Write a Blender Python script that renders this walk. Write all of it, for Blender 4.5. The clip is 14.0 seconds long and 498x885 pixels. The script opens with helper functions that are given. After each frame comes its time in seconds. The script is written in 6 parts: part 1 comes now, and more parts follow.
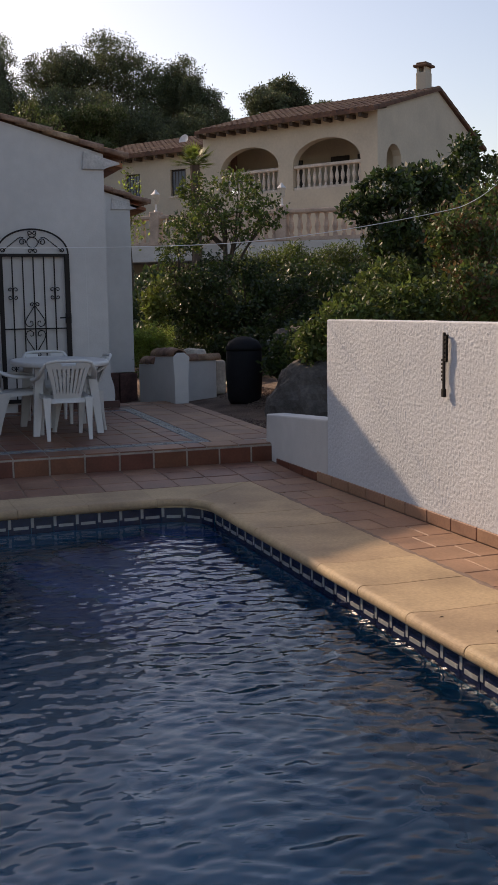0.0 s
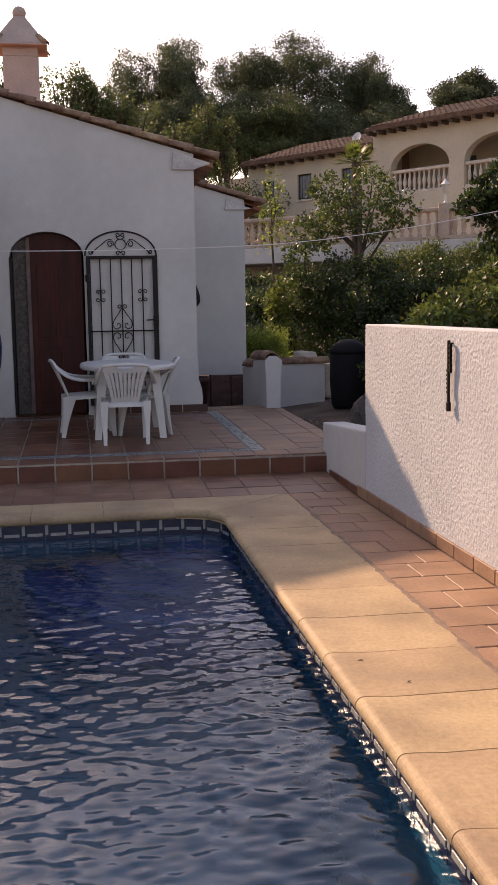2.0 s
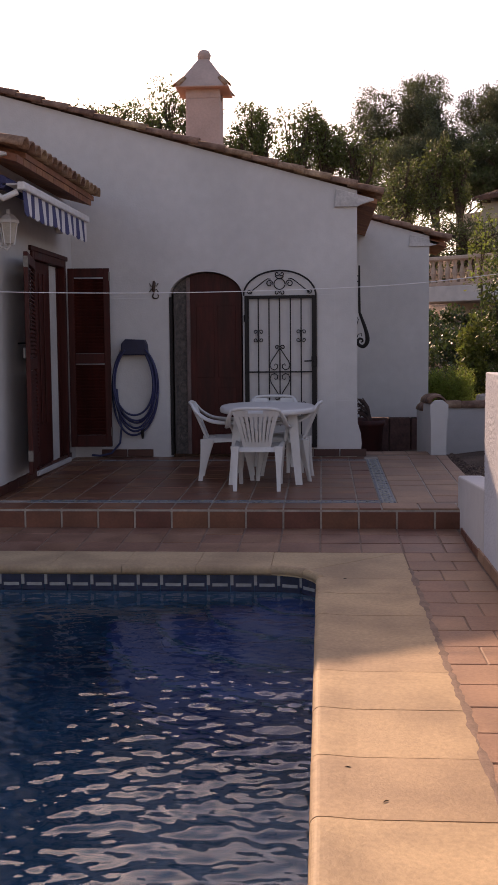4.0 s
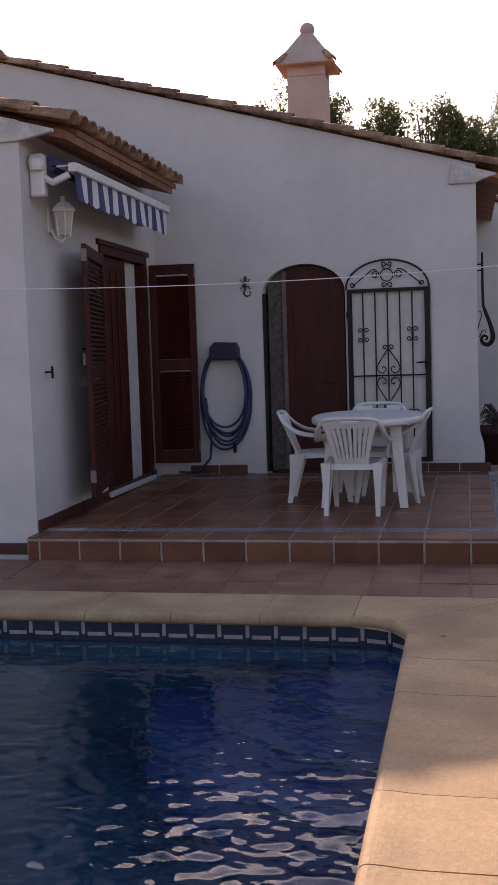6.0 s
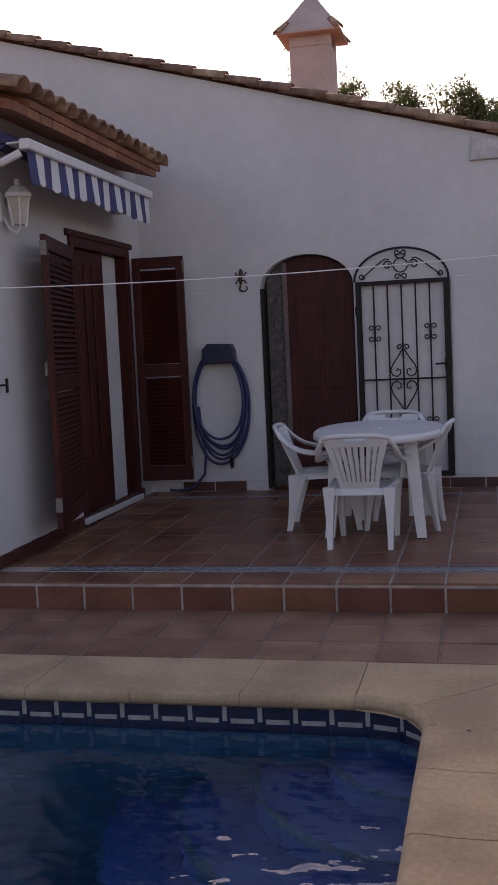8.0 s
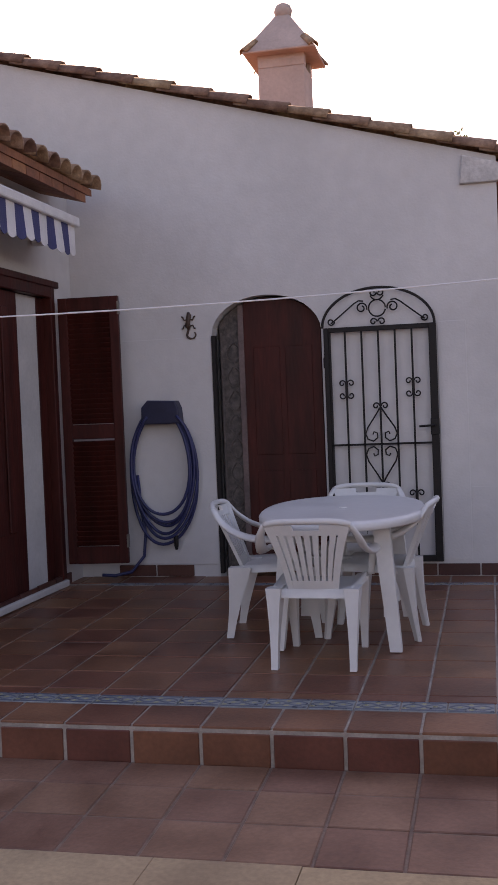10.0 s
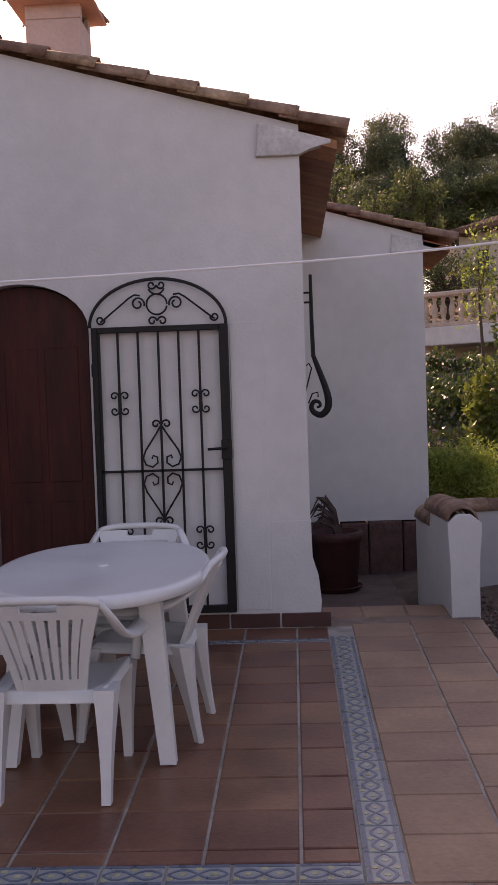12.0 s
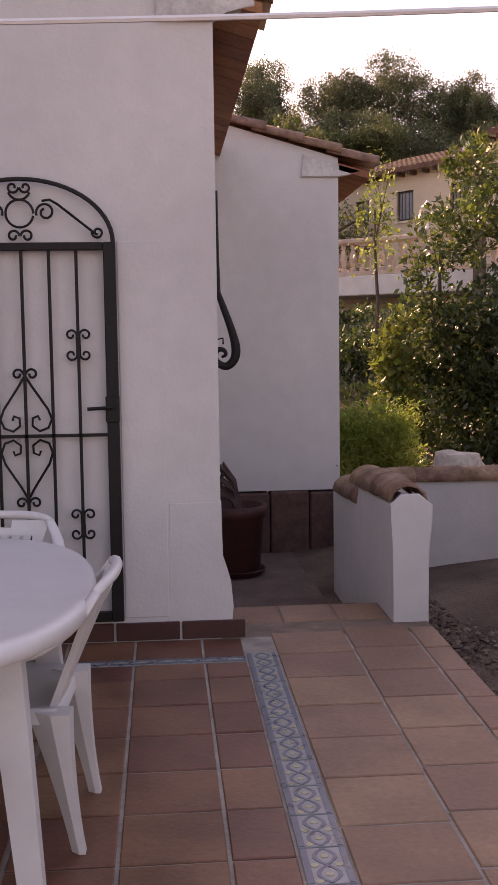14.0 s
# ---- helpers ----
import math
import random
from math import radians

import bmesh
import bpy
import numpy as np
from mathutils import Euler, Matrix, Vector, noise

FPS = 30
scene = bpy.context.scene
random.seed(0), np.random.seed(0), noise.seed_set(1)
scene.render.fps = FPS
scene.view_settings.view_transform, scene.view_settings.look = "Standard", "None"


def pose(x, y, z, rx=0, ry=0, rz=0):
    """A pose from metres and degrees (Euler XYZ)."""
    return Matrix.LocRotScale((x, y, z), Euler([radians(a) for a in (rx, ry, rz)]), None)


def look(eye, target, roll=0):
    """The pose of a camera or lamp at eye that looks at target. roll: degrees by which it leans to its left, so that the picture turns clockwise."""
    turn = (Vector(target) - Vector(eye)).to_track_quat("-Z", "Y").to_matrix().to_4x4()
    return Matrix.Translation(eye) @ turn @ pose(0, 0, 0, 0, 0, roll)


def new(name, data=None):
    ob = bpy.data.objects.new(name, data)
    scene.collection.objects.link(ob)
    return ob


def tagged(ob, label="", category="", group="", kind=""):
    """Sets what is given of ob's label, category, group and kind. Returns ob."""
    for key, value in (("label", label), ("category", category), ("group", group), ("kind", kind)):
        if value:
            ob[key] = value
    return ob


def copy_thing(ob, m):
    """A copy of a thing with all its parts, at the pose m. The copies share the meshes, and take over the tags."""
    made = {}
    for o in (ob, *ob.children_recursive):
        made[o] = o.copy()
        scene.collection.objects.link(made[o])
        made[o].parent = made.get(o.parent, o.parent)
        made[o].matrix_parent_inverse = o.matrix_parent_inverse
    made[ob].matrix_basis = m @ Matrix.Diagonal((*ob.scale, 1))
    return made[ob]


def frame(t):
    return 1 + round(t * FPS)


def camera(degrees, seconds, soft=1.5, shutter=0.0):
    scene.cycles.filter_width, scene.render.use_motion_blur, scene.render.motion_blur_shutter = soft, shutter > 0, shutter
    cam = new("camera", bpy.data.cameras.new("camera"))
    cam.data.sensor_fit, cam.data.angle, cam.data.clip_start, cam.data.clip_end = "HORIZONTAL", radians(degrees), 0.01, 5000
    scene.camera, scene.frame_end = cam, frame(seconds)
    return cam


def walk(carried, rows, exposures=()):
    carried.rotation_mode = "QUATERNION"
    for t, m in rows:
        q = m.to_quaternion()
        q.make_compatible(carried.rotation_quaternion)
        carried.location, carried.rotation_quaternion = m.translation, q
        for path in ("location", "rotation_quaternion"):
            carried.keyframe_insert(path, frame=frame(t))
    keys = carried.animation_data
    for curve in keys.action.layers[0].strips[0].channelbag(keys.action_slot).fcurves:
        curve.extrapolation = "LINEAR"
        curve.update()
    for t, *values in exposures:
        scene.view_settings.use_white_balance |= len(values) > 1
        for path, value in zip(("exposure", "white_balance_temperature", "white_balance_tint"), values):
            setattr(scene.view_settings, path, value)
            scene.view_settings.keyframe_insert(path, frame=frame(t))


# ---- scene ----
cam = camera(26.5, 14.0)
PATH = [
    (0, (-0.973, -1.018, 1.472), (-0.303, 0.849, 1.214), -0.9),
    (0.5, (-0.584, -0.933, 1.442), (-0.025, 0.97, 1.185), -1.3),
    (1, (-0.331, -1.006, 1.489), (0.21, 0.909, 1.294), -0.4),
    (1.5, (-0.014, -1.067, 1.52), (0.385, 0.879, 1.291), -0.3),
    (2, (0.355, -0.959, 1.488), (0.673, 0.999, 1.234), -0.9),
    (2.5, (0.633, -0.959, 1.546), (0.85, 1.017, 1.329), -0.9),
    (3, (0.922, -0.88, 1.556), (0.994, 1.099, 1.276), -0.4),
    (3.5, (1.191, -0.69, 1.551), (1.211, 1.295, 1.315), -0.4),
    (4, (1.405, -0.543, 1.546), (1.266, 1.444, 1.362), -0.5),
    (4.2, (1.488, -0.423, 1.528), (1.312, 1.553, 1.28), -0.2),
    (6.3, (1.706, 1.043, 1.484), (1.292, 2.993, 1.324), -2.0),
    (6.5, (1.713, 1.121, 1.53), (1.306, 3.072, 1.36), -1.9),
    (7, (1.676, 1.528, 1.531), (1.149, 3.455, 1.435), -1.7),
    (7.5, (1.683, 1.894, 1.552), (1.229, 3.836, 1.395), -2.6),
    (7.7, (1.665, 1.987, 1.573), (1.222, 3.929, 1.394), -2.7),
    (9.8, (1.732, 3.663, 1.546), (1.187, 5.585, 1.449), -1.9),
    (10, (1.707, 3.809, 1.552), (1.26, 5.758, 1.483), -2.3),
    (10.5, (1.708, 4.124, 1.61), (1.331, 6.087, 1.531), -2.6),
    (11, (1.712, 4.475, 1.618), (1.341, 6.438, 1.536), -2.0),
    (11.5, (1.702, 4.876, 1.655), (1.509, 6.864, 1.563), -3.1),
    (12, (1.719, 5.277, 1.663), (1.633, 7.273, 1.576), -1.9),
    (12.5, (1.699, 5.676, 1.656), (1.73, 7.674, 1.567), -1.7),
    (13, (1.679, 6.053, 1.638), (1.778, 8.046, 1.516), -2.3),
    (13.5, (1.652, 6.417, 1.627), (1.701, 8.412, 1.483), -0.1),
    (14, (1.542, 6.755, 1.63), (1.702, 8.74, 1.448), -0.8),
]
# the picture brightens and warms as the walk turns towards the sun
EXPOSURES = [
    (0, 0.12, 7500, 20), (0.5, 0.55, 7700, 23), (1.5, 0.68, 8400, 28), (2.5, 0.58, 8700, 33), (3, 0.58, 9000, 36), (4, 0.45, 8400, 36), (7, 0.60, 7850, 32), (7.5, 0.50, 7850, 33), (9.8, 0.98, 8300, 37), (11, 1.0, 8400, 38), (12.5, 0.86, 9000, 43), (13, 1.04, 9500, 47), (13.5, 1.12, 9900, 50), (14, 1.28, 9850, 45),
]
walk(cam, [(t, look(eye, target, roll)) for t, eye, target, roll in PATH], EXPOSURES)

# world, sun, exposure
ELEV, AZ = radians(29.0), radians(-23.0)
world = bpy.data.worlds.new("sky")
scene.world = world
world.use_nodes = True
wn = world.node_tree
sky = wn.nodes.new("ShaderNodeTexSky")
sky.sky_type, sky.sun_disc, sky.sun_elevation, sky.sun_rotation = "NISHITA", False, ELEV, AZ % (2 * math.pi)
sky.altitude, sky.air_density, sky.dust_density, sky.ozone_density = 50, 1.0, 1.5, 1.3
bg = wn.nodes["Background"]
bg.inputs["Strength"].default_value = 0.15
wn.links.new(sky.outputs[0], bg.inputs[0])
sun = new("sun", bpy.data.lights.new("sun", "SUN"))
sun.data.energy, sun.data.angle, sun.data.color = 3.4, radians(0.6), (1.0, 0.84, 0.64)
TO_SUN = Vector((math.sin(AZ) * math.cos(ELEV), math.cos(AZ) * math.cos(ELEV), math.sin(ELEV)))
sun.matrix_world = look(tuple(TO_SUN * 40), (0, 0, 0))


# ---------------------------------------------------------------- materials
def material(name, color, rough=0.6, vary=0.25, scale=6.0, fine=60.0, bump=0.2, bump_scale=80.0, metal=0.0, tint=None,
             per_object=0.0, per_island=0.0, spec=0.5, bump_dist=0.01, stretch=(1, 1, 1), transl=0.0):
    """Surface with stains at one scale, grain at a finer one, and relief."""
    m = bpy.data.materials.new(name)
    m.use_nodes = True
    nt = m.node_tree
    n, l = nt.nodes, nt.links
    b = n["Principled BSDF"]
    b.inputs["Roughness"].default_value = rough
    b.inputs["Metallic"].default_value = metal
    b.inputs["Specular IOR Level"].default_value = spec
    geo = n.new("ShaderNodeNewGeometry")
    mp = n.new("ShaderNodeMapping")
    mp.inputs["Scale"].default_value = stretch
    l.new(geo.outputs["Position"], mp.inputs[0])
    n1, n2, n3 = (n.new("ShaderNodeTexNoise") for _ in range(3))
    for nn, s, d in ((n1, scale, 5), (n2, fine, 3), (n3, bump_scale, 4)):
        nn.inputs["Scale"].default_value = s
        nn.inputs["Detail"].default_value = d
        l.new(mp.outputs[0], nn.inputs["Vector"])
    ramp = n.new("ShaderNodeValToRGB")
    dark = tuple(c * (1 - vary) for c in color)
    light = tuple(min(1, c * (1 + vary * 0.6)) for c in color) if tint is None else tint
    ramp.color_ramp.elements[0].position, ramp.color_ramp.elements[0].color = 0.34, (*dark, 1)
    ramp.color_ramp.elements[1].position, ramp.color_ramp.elements[1].color = 0.66, (*light, 1)
    l.new(n1.outputs[0], ramp.inputs[0])
    mix = n.new("ShaderNodeMix")
    mix.data_type, mix.blend_type = "RGBA", "MULTIPLY"
    mix.inputs[0].default_value = min(1.0, vary * 1.6)
    l.new(ramp.outputs[0], mix.inputs[6])
    r2 = n.new("ShaderNodeMapRange")
    r2.inputs[1].default_value, r2.inputs[2].default_value, r2.inputs[3].default_value, r2.inputs[4].default_value = 0.3, 0.7, 0.6, 1.15
    l.new(n2.outputs[0], r2.inputs[0])
    l.new(r2.outputs[0], mix.inputs[7])
    col = mix.outputs[2]
    if per_object > 0 or per_island > 0:
        amount = max(per_object, per_island)
        src = n.new("ShaderNodeObjectInfo").outputs["Random"] if per_object > 0 else n.new("ShaderNodeNewGeometry").outputs["Random Per Island"]
        hv = n.new("ShaderNodeHueSaturation")
        mr = n.new("ShaderNodeMapRange")
        mr.inputs[3].default_value, mr.inputs[4].default_value = 1 - amount, 1 + amount
        l.new(src, mr.inputs[0])
        l.new(mr.outputs[0], hv.inputs["Value"])
        mh = n.new("ShaderNodeMapRange")
        mh.inputs[3].default_value, mh.inputs[4].default_value = 0.5 - 0.05 * amount, 0.5 + 0.05 * amount
        l.new(src, mh.inputs[0])
        l.new(mh.outputs[0], hv.inputs["Hue"])
        l.new(col, hv.inputs["Color"])
        col = hv.outputs[0]
    l.new(col, b.inputs["Base Color"])
    rr = n.new("ShaderNodeMapRange")
    rr.inputs[3].default_value, rr.inputs[4].default_value = max(0.02, rough - 0.12), min(1, rough + 0.12)
    l.new(n1.outputs[0], rr.inputs[0])
    l.new(rr.outputs[0], b.inputs["Roughness"])
    if bump > 0:
        bp = n.new("ShaderNodeBump")
        bp.inputs["Strength"].default_value, bp.inputs["Distance"].default_value = bump, bump_dist
        l.new(n3.outputs[0], bp.inputs["Height"])
        l.new(bp.outputs[0], b.inputs["Normal"])
    if transl > 0:
        tr = n.new("ShaderNodeBsdfTranslucent")
        l.new(col, tr.inputs["Color"])
        ms = n.new("ShaderNodeMixShader")
        ms.inputs[0].default_value = transl
        l.new(b.outputs[0], ms.inputs[1])
        l.new(tr.outputs[0], ms.inputs[2])
        l.new(ms.outputs[0], n["Material Output"].inputs[0])
    return m


PLASTER = material("plaster_white", (0.63, 0.61, 0.585), 0.85, 0.07, 1.3, 9, 0.35, 55, bump_dist=0.006)
STUCCO = material("stucco_white", (0.585, 0.60, 0.625), 0.9, 0.06, 1.5, 30, 0.5, 140, bump_dist=0.006)
TERRA = material("terracotta_floor", (0.205, 0.074, 0.040), 0.42, 0.28, 3.5, 45, 0.15, 70, tint=(0.27, 0.112, 0.062), per_object=0.17)
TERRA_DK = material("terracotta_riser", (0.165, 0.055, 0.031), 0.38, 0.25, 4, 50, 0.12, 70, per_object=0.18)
TERRA_MID = material("terracotta_deck", (0.245, 0.112, 0.068), 0.5, 0.25, 3.5, 45, 0.15, 70, tint=(0.30, 0.155, 0.10), per_object=0.13)
TERRA_LT = material("terracotta_worn", (0.325, 0.178, 0.110), 0.62, 0.22, 3, 45, 0.2, 80, tint=(0.37, 0.21, 0.13), per_object=0.12)
TERRA_RED = material("terracotta_plinth", (0.085, 0.026, 0.018), 0.45, 0.25, 4, 50, 0.12, 70, per_object=0.18)
GROUT = material("grout_pale", (0.38, 0.33, 0.275), 0.85, 0.25, 8, 60, 0.3, 120)
GROUT_DK = material("grout_dusty", (0.26, 0.18, 0.135), 0.9, 0.25, 8, 60, 0.3, 120)
COPING = material("coping_stone", (0.47, 0.325, 0.19), 0.7, 0.24, 2.2, 45, 0.25, 90, tint=(0.54, 0.385, 0.225), per_object=0.09)
MOSAIC = material("mosaic_blue", (0.009, 0.125, 0.205), 0.25, 0.25, 3, 30, 0.1, 40)
TILE_BLUE = material("glazed_blue", (0.012, 0.018, 0.05), 0.2, 0.3, 20, 60, 0.05, 40)
TILE_WHITE = material("glazed_white", (0.34, 0.34, 0.32), 0.25, 0.12, 20, 60, 0.05, 40)
AZ_BLUE = material("azulejo_blue", (0.105, 0.135, 0.185), 0.3, 0.25, 20, 90, 0.05, 40)
AZ_WHITE = material("azulejo_white", (0.28, 0.30, 0.295), 0.3, 0.12, 20, 90, 0.05, 40)
AZ_GREEN = material("azulejo_ochre", (0.42, 0.40, 0.24), 0.3, 0.2, 20, 90, 0.05, 40)
ROOF = material("roof_tile_clay", (0.30, 0.15, 0.085), 0.85, 0.4, 7, 40, 0.4, 60, tint=(0.42, 0.26, 0.17), per_object=0.3)
ROOF_FAR = material("roof_tile_far", (0.16, 0.085, 0.055), 0.9, 0.35, 3, 20, 0.4, 30, per_island=0.25)
SOFFIT = material("soffit_brick", (0.34, 0.135, 0.065), 0.8, 0.25, 5, 40, 0.3, 60, per_object=0.15)
WOOD = material("door_wood", (0.070, 0.014, 0.010), 0.5, 0.35, 9, 60, 0.2, 60, stretch=(1, 1, 0.15), spec=0.22)
IRON = material("iron_dark", (0.013, 0.010, 0.009), 0.55, 0.3, 30, 90, 0.2, 150, spec=0.3)
PLASTIC = material("plastic_white", (0.66, 0.655, 0.63), 0.38, 0.05, 4, 30, 0.04, 200)
HOSE = material("hose_blue", (0.022, 0.028, 0.10), 0.45, 0.2, 12, 60, 0.1, 90)
HOSE_BOX = material("holder_navy", (0.016, 0.018, 0.05), 0.5, 0.2, 12, 60, 0.1, 90)
WIRE = material("wire_plastic", (0.75, 0.75, 0.75), 0.4, 0.05)
BRASS = material("worn_steel", (0.22, 0.20, 0.17), 0.6, 0.2, 40, 90, 0.1, 90, metal=0.2)
GECKO = material("gecko_bronze", (0.07, 0.035, 0.02), 0.5, 0.4, 40, 90, 0.2, 90)
AWN_W = material("awning_white", (0.72, 0.70, 0.68), 0.8, 0.08, 8, 90, 0.2, 300)
AWN_B = material("awning_blue", (0.05, 0.055, 0.15), 0.8, 0.15, 8, 90, 0.2, 300)
ALU = material("white_lacquer", (0.72, 0.70, 0.67), 0.45, 0.08, 10, 60, 0.05, 90)
LAMP_GLASS = material("lantern_glass", (0.55, 0.5, 0.42), 0.3, 0.1)
POT = material("pot_clay", (0.075, 0.018, 0.014), 0.6, 0.3, 8, 50, 0.2, 80)
STONE = material("stone_base", (0.125, 0.060, 0.050), 0.85, 0.4, 6, 30, 0.5, 40, per_object=0.2)
ROCK = material("rock", (0.13, 0.11, 0.095), 0.9, 0.45, 3, 25, 0.7, 20, bump_dist=0.03)
ROCK_W = material("pale_rock", (0.62, 0.56, 0.48), 0.9, 0.3, 3, 25, 0.5, 20, bump_dist=0.03)
GRAVEL = material("gravel_soil", (0.20, 0.13, 0.095), 0.95, 0.45, 2.0, 60, 0.9, 70, tint=(0.27, 0.185, 0.135), bump_dist=0.03)
PEBBLE = material("pebbles", (0.22, 0.145, 0.11), 0.9, 0.3, 6, 40, 0.2, 80, per_island=0.45)
CONCRETE = material("old_concrete", (0.19, 0.125, 0.10), 0.9, 0.3, 3, 40, 0.4, 60)
BARREL = material("black_plastic", (0.017, 0.016, 0.018), 0.75, 0.2, 5, 40, 0.1, 60, spec=0.2)
BARK = material("bark", (0.10, 0.07, 0.05), 0.95, 0.4, 12, 60, 0.7, 50, stretch=(1, 1, 0.3))
STALK = material("dry_stalk", (0.10, 0.06, 0.05), 0.9, 0.4, 12, 60, 0.4, 50)
LEAF_DK = material("leaf_dark", (0.042, 0.068, 0.022), 0.4, 0.3, 2, 10, 0, per_island=0.35, transl=0.3)
LEAF_LT = material("leaf_light", (0.125, 0.165, 0.040), 0.5, 0.3, 2, 10, 0, per_island=0.35, transl=0.4)
LEAF_MID = material("leaf_mid", (0.075, 0.115, 0.028), 0.5, 0.3, 2, 10, 0, per_island=0.35, transl=0.35)
LEAF_YEL = material("leaf_yellow_green", (0.16, 0.20, 0.04), 0.5, 0.3, 2, 10, 0, per_island=0.35, transl=0.4)
LEAF_FRESH = material("leaf_fresh", (0.33, 0.42, 0.09), 0.5, 0.3, 2, 10, 0, per_island=0.3, transl=0.45)
LEAF_RED = material("leaf_rusty", (0.15, 0.085, 0.035), 0.6, 0.3, 2, 10, 0, per_island=0.35, transl=0.35)
# hill pines: both needle colours are lifted to carry the distance haze
PINE = material("pine_needles_hazed", (0.105, 0.130, 0.065), 0.6, 0.35, 0.5, 6, 0, per_island=0.35, transl=0.25)
PINE_LT = material("pine_light_hazed", (0.14, 0.165, 0.07), 0.6, 0.35, 0.5, 6, 0, per_island=0.35, transl=0.3)
FAR_WALL = material("far_house_plaster", (0.56, 0.49, 0.385), 0.9, 0.1, 0.8, 12, 0.15, 30)
FAR_STONE = material("balustrade_stone", (0.62, 0.54, 0.46), 0.85, 0.2, 3, 30, 0.2, 40)
FAR_PINK = material("balustrade_pinkish", (0.50, 0.38, 0.30), 0.85, 0.2, 3, 30, 0.2, 40)
FAR_DARK = material("dark_joinery_vent_shade", (0.03, 0.022, 0.018), 0.5, 0.3, 5, 30, 0.1, 40)
CURTAIN = material("pale_interior", (0.55, 0.53, 0.50), 0.85, 0.1, 3, 40, 0.1, 80)
DIRT = material("debris", (0.05, 0.035, 0.02), 0.9, 0.3)


def glass(name, color=(0.9, 0.95, 0.95), ior=1.45, rough=0.02):
    m = bpy.data.materials.new(name)
    m.use_nodes = True
    b = m.node_tree.nodes["Principled BSDF"]
    b.inputs["Base Color"].default_value = (*color, 1)
    b.inputs["Transmission Weight"].default_value = 1
    b.inputs["IOR"].default_value, b.inputs["Roughness"].default_value = ior, rough
    return m


PANE = glass("window_pane")
WATER = glass("pool_water", (0.46, 0.74, 0.97), 1.33, 0.0)
nt = WATER.node_tree
# blue of the reflected sky is put into this reflection tint
nt.nodes["Principled BSDF"].inputs["Specular Tint"].default_value = (0.36, 0.70, 1.0, 1)
geo = nt.nodes.new("ShaderNodeNewGeometry")
mpw = nt.nodes.new("ShaderNodeMapping")
mpw.inputs["Scale"].default_value = (1.05, 1.9, 1.0)
mpw.inputs["Rotation"].default_value = (0, 0, radians(-12))
nt.links.new(geo.outputs["Position"], mpw.inputs[0])
w1, w2 = nt.nodes.new("ShaderNodeTexNoise"), nt.nodes.new("ShaderNodeTexNoise")
w1.inputs["Scale"].default_value, w1.inputs["Detail"].default_value, w1.inputs["Distortion"].default_value = 22.0, 1.0, 0.3
w2.inputs["Scale"].default_value, w2.inputs["Detail"].default_value = 0.9, 1.0
for w in (w1, w2):
    nt.links.new(mpw.outputs[0], w.inputs["Vector"])
wadd = nt.nodes.new("ShaderNodeMath")
wadd.operation = "MULTIPLY_ADD"
wadd.inputs[1].default_value = 1.3
nt.links.new(w2.outputs[0], wadd.inputs[0])
nt.links.new(w1.outputs[0], wadd.inputs[2])
wb = nt.nodes.new("ShaderNodeBump")
wb.inputs["Strength"].default_value, wb.inputs["Distance"].default_value = 0.10, 0.006
nt.links.new(wadd.outputs[0], wb.inputs["Height"])
nt.links.new(wb.outputs[0], nt.nodes["Principled BSDF"].inputs["Normal"])


# ---------------------------------------------------------------- mesh helpers
def part(name, bm, mat, parent=None, label="", smooth=False, m=None):
    """Links a bmesh as one mesh object, under its thing if one is given."""
    if isinstance(bm, bpy.types.Mesh):
        me = bm
    else:
        me = bpy.data.meshes.new(name)
        bmesh.ops.recalc_face_normals(bm, faces=bm.faces)
        bm.to_mesh(me)
        bm.free()
        if smooth:
            me.polygons.foreach_set("use_smooth", [True] * len(me.polygons))
        me.materials.append(mat)
    ob = new(name, me)
    if m is not None:
        ob.matrix_world = m
    if parent is not None:
        ob.parent = parent
    if label:
        ob["label"] = label
    return ob


def base(name, x=0, y=0, z=0, label="", category="", group="", rz=0):
    ob = new(name)
    ob.matrix_world = pose(x, y, z, 0, 0, rz)
    ob.empty_display_size = 0.2
    return tagged(ob, label, category, group)


def box(bm, x0, x1, y0, y1, z0, z1, bev=0.0, seg=1):
    vs = [bm.verts.new((x, y, z)) for x in (x0, x1) for y in (y0, y1) for z in (z0, z1)]
    fs = [bm.faces.new([vs[i] for i in q]) for q in ((0, 1, 3, 2), (4, 6, 7, 5), (0, 4, 5, 1), (2, 3, 7, 6), (0, 2, 6, 4), (1, 5, 7, 3))]
    if bev:
        es = {e for f_ in fs for e in f_.edges}
        bmesh.ops.bevel(bm, geom=list(es), offset=bev, segments=seg, affect="EDGES", profile=0.5)
    return bm


def boxm(*a, **k):
    return box(bmesh.new(), *a, **k)


def prism(bm, pts, axis, a, b, bev=0.0):
    """Extrudes a 2D outline along an axis from a to b."""
    def put(u, v, w):
        return {"x": (w, u, v), "y": (u, w, v), "z": (u, v, w)}[axis]
    lo = [bm.verts.new(put(u, v, a)) for u, v in pts]
    hi = [bm.verts.new(put(u, v, b)) for u, v in pts]
    fs = [bm.faces.new(lo), bm.faces.new(hi[::-1])]
    for i in range(len(pts)):
        j = (i + 1) % len(pts)
        fs.append(bm.faces.new((lo[i], lo[j], hi[j], hi[i])))
    if bev:
        bmesh.ops.bevel(bm, geom=list({e for f_ in fs[:2] for e in f_.edges}), offset=bev, segments=2, affect="EDGES", profile=0.5)
    return bm


